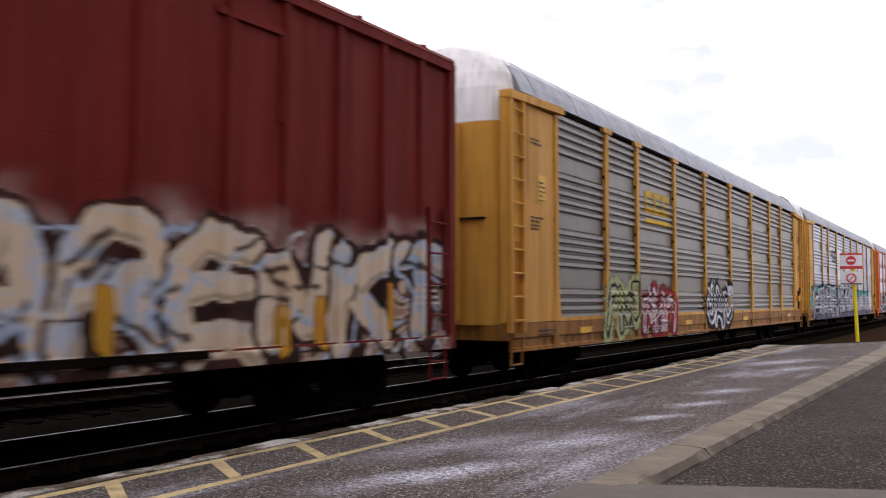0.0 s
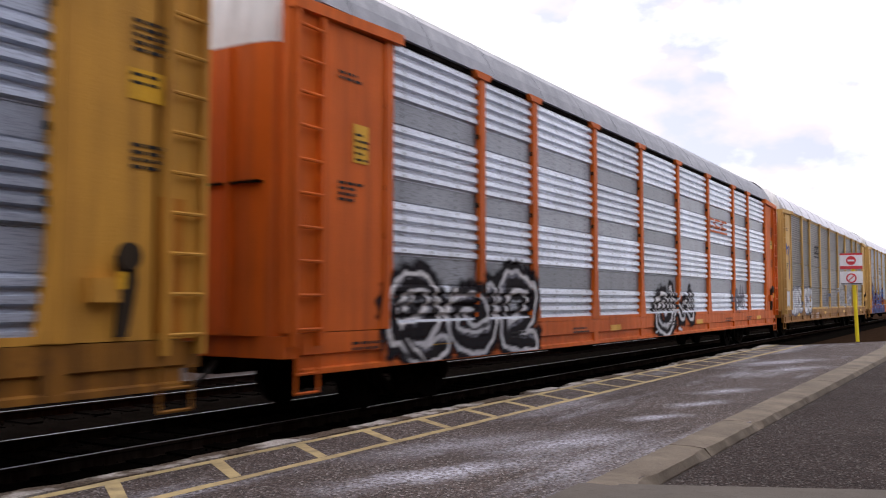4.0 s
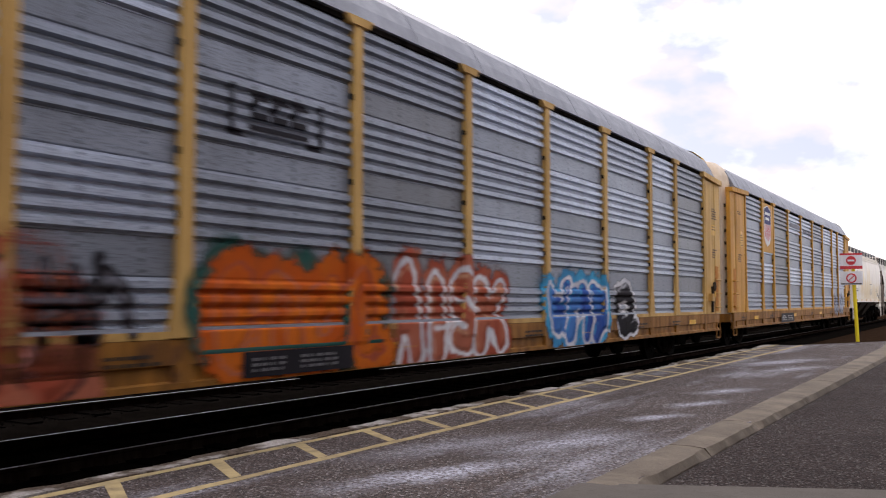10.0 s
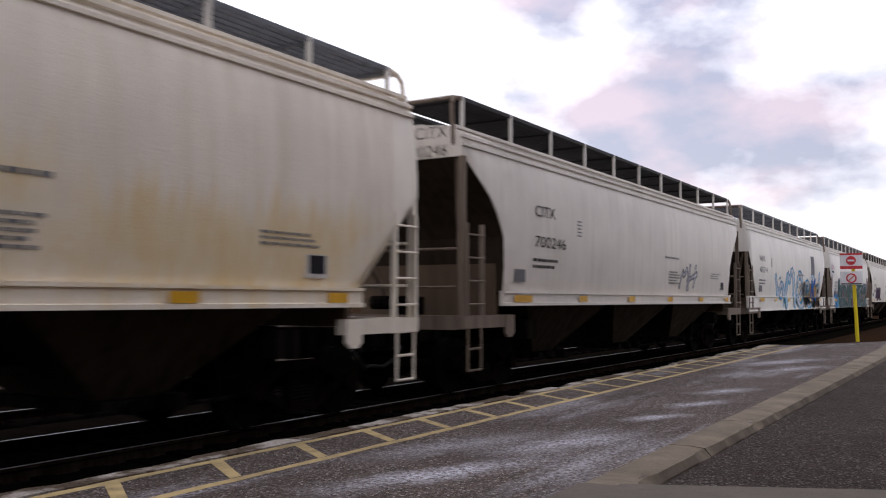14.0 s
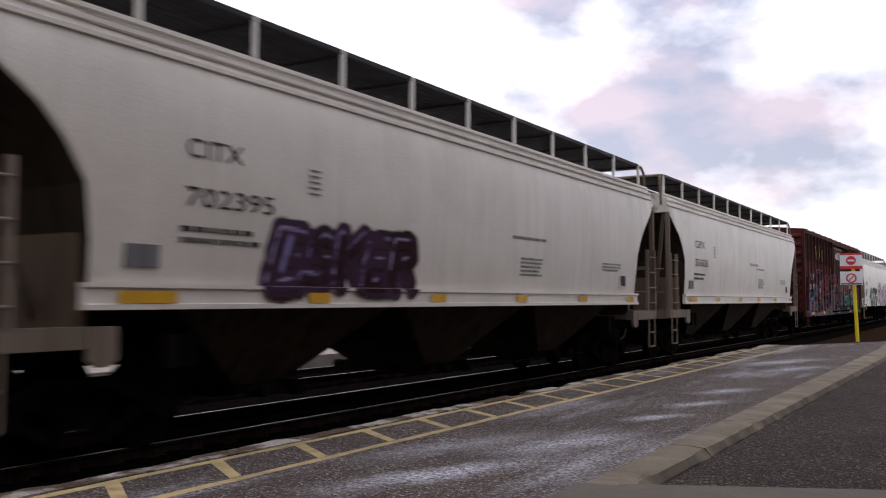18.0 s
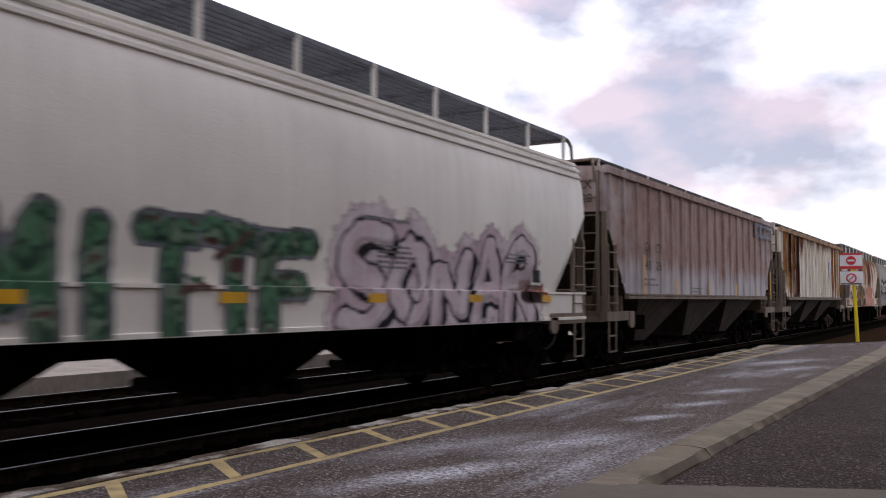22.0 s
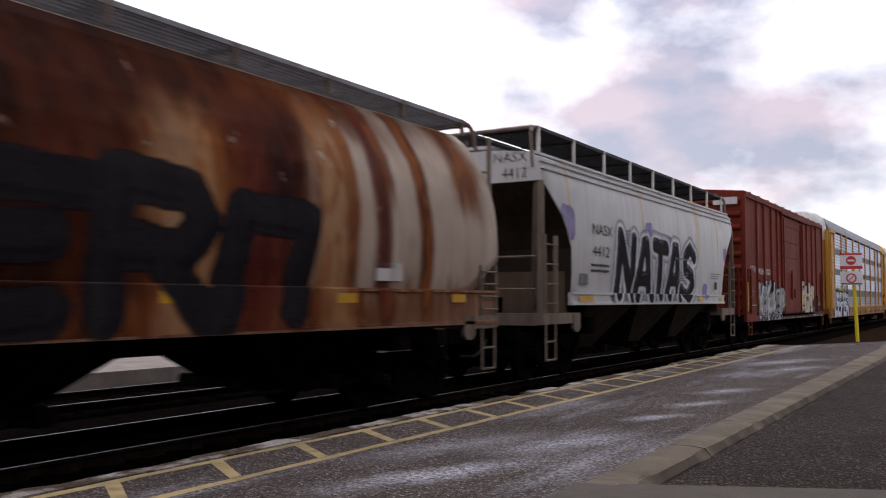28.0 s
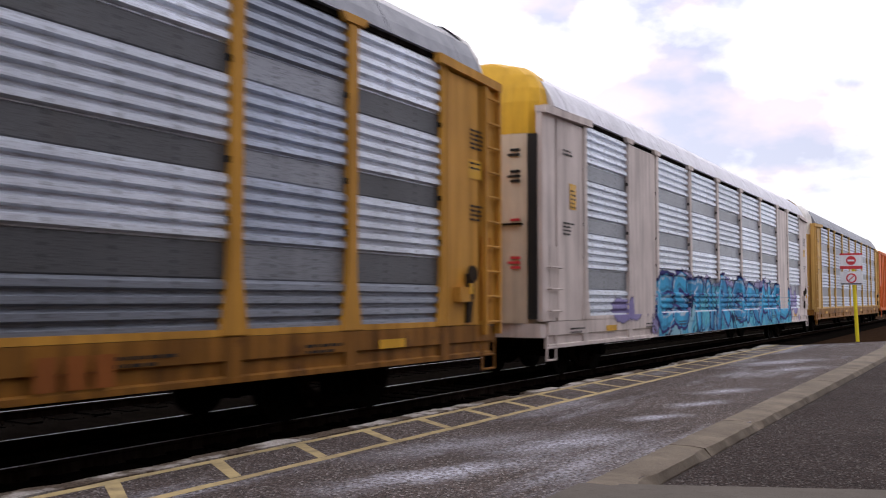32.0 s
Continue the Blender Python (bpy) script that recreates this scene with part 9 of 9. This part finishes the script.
SILVER_M = mural("silver and slate paints", [(0.5, 0.5, 0.5), (0.34, 0.36, 0.4), (0.58, 0.57, 0.54), (0.44, 0.46, 0.5), (0.28, 0.32, 0.33)])
wash(B22, sb22, 1.9 - h, 6.1 - h, 0.83, 1.95, [(0.5, 0.5, 0.5), (0.3, 0.32, 0.36), (0.56, 0.55, 0.52), (0.4, 0.42, 0.46)], "silver and slate sprayed ground", 81, 0, 0.5, (0.02, 0.018, 0.02), 0.16, 0.97, 1.8, name="graffiti")
graffiti(B22, sb22, "5KA4", 1.9 - h, 6.2 - h, 0.84, 2.2, [SILVER_M, S_BLACK, SILVER_M, S_WHITE], 221, 0.7, False, 0.2, "silver letters with black outlines", 30, 1, 0.14, False, 0.05, 0.05, wave=0.13)
cloud_patch(B22, sb22, 10.3 - h, 15.6 - h, 0.84, 1.7, spray("sprayed dusk purple", (0.045, 0.025, 0.04), (0.08, 0.025, 0.03)), 21, "dark purple spray", 12, 0, 0.5)
CREAM_M = mural("cream letter fill", [(0.66, 0.57, 0.42), (0.56, 0.46, 0.33), (0.7, 0.62, 0.5), (0.4, 0.3, 0.22)], (0.04, 0.03, 0.04), 0.5, 0.05)
graffiti(B22, sb22, "4R51", 10.1 - h, 13.3 - h, 0.84, 2.3, [S_DGREY, S_NAVY, CREAM_M, CREAM_M], 222, 0.85, False, 0.15, "cream letters with dark blue edges", 14, 1, 0.14, False, 0.03)
wash(B22, sb22, 6.3 - h, 15.5 - h, 0.825, 0.9, [(0.03, 0.024, 0.025), (0.5, 0.44, 0.36), (0.05, 0.04, 0.04), (0.3, 0.27, 0.25), (0.03, 0.02, 0.02)], "black and cream paint chipped along the sill", 83, 1, 0.22, None, 0.05, 0.95, stretch=0.3, name="graffiti")
for u, zz, k in ((5.55, 3.4, 0.12), (5.9, 3.0, 0.15), (6.5, 2.95, 0.13), (5.6, 2.75, 0.07), (6.0, 2.5, 0.06), (4.9, 2.9, 0.08), (5.75, 2.2, 0.07)):
    cloud_patch(B22, sb22, u - k * 0.55 - h, u + k * 0.55 - h, zz - k * 0.36, zz + k * 0.36, S_SILVER, int(u * 50), "white paint splash", 2, 1, 1.6, "paint_chip")

# carrier with white letters
cloud_patch(R23, BAND_LATE, 2.1 - RH, 7.3 - RH, 0.8, 2.05, spray("sprayed strong blue", (0.03, 0.07, 0.27), (0.05, 0.12, 0.4)), 23, "blue spray", 9, 0, 0.3)
cloud_patch(R23, BAND_LATE, 4.4 - RH, 5.3 - RH, 1.95, 2.3, S_YELLOW, 24, "lemon spots", 3, 1, 0.4)
graffiti(R23, BAND_LATE, "LEPER", 1.85 - RH, 7.05 - RH, 0.62, 2.02, [S_NAVY, S_BLACK, S_WHITE, S_WHITE], 231, 0.62, False, 0.0, "fat white letters with black outlines", 0, 2, 0.05, True, 0.07, 0.0, wave=0.05)
bars(R23, SILL, [(7.35 - RH, 0.8, 0.75, 0.17), (8.4 - RH, 0.8, 1.05, 0.17)], PALEINK, "number_stencil", "white stencil", 4)
bars(R23, SILL, [(19.1 - RH + 0.3 * i, 0.75, 0.22, 0.3) for i in range(3)], spray("rusty red lettering", (0.3, 0.1, 0.03)), "emblem", "rust red company emblem", 4)

# beige carrier
for b0, b1 in ((4.7, 6.45), (21.14, 22.96)):
    part("closed_panel", boxes((b0 - RH, b1 - RH, -1.59, -1.5, 1.2, 5.08)), BEIGE, R24, "plain beige door panel")
cloud_patch(R24, BAND, 6.0 - RH, 25.0 - RH, 0.75, 2.15, S_LILAC, 25, "lilac background spray", 24, 0, 0.3)
wash(R24, BAND, 6.6 - RH, 23.4 - RH, 0.68, 1.92, [(0.06, 0.4, 0.55), (0.03, 0.24, 0.42), (0.12, 0.48, 0.6), (0.08, 0.33, 0.55), (0.26, 0.5, 0.6)], "aqua sprayed ground", 101, 1, 0.6, (0.015, 0.03, 0.08), 0.14, 0.97, 1.5, name="graffiti")
graffiti(R24, BAND, "ESTIR", 6.4 - RH, 13.5 - RH, 0.75, 2.2, [S_SKY, S_NAVY, S_SKY, S_ICE], 241, 0.55, False, 0, "sky blue graffiti", 12, 2)
graffiti(R24, BAND, "GRAKS", 14.0 - RH, 23.0 - RH, 0.75, 2.15, [S_SKY, S_NAVY, S_SKY, S_ICE], 242, 0.55, False, 0, "sky blue graffiti", 12, 2)
cloud_patch(R24, BAND, 3.6 - RH, 5.4 - RH, 1.1, 1.6, S_LILAC, 26, "lilac spray", 4, 1, 0.3)
part("end_seal", boxes((-RH - 0.05, -RH + 0.02, -1.5, -1.32, 1.2, 4.6)), BLACK, R24, "black rubber end seal")


# ---- movement ----
def motions():
    """The train rolls by at a steady pace; every wheelset turns with it."""
    for car, start in CARS:
        walk(car, [(0.0, pose(start, TRACK_Y, 0)), (SECONDS, pose(start - SPEED * SECONDS, TRACK_Y, 0))])
    master = [ob for ob in TRUCKS[0].children if ob.name.startswith("wheelset")]
    n = int(SECONDS * FPS)
    for w in master:
        x = w.location.x
        walk(w, [(i / FPS, pose(x, 0, WHEEL_R, 0, -math.degrees(SPEED * i / FPS / WHEEL_R), 0)) for i in range(n + 1)])
    for truck in TRUCKS[1:]:
        for ob in truck.children:
            if ob.name.startswith("wheelset"):
                src = master[0] if (ob.location.x < 0) == (master[0].location.x < 0) else master[1]
                ob.rotation_mode = "QUATERNION"
                ob.animation_data_create()
                ob.animation_data.action = src.animation_data.action
                ob.animation_data.action_slot = src.animation_data.action_slot


motions()
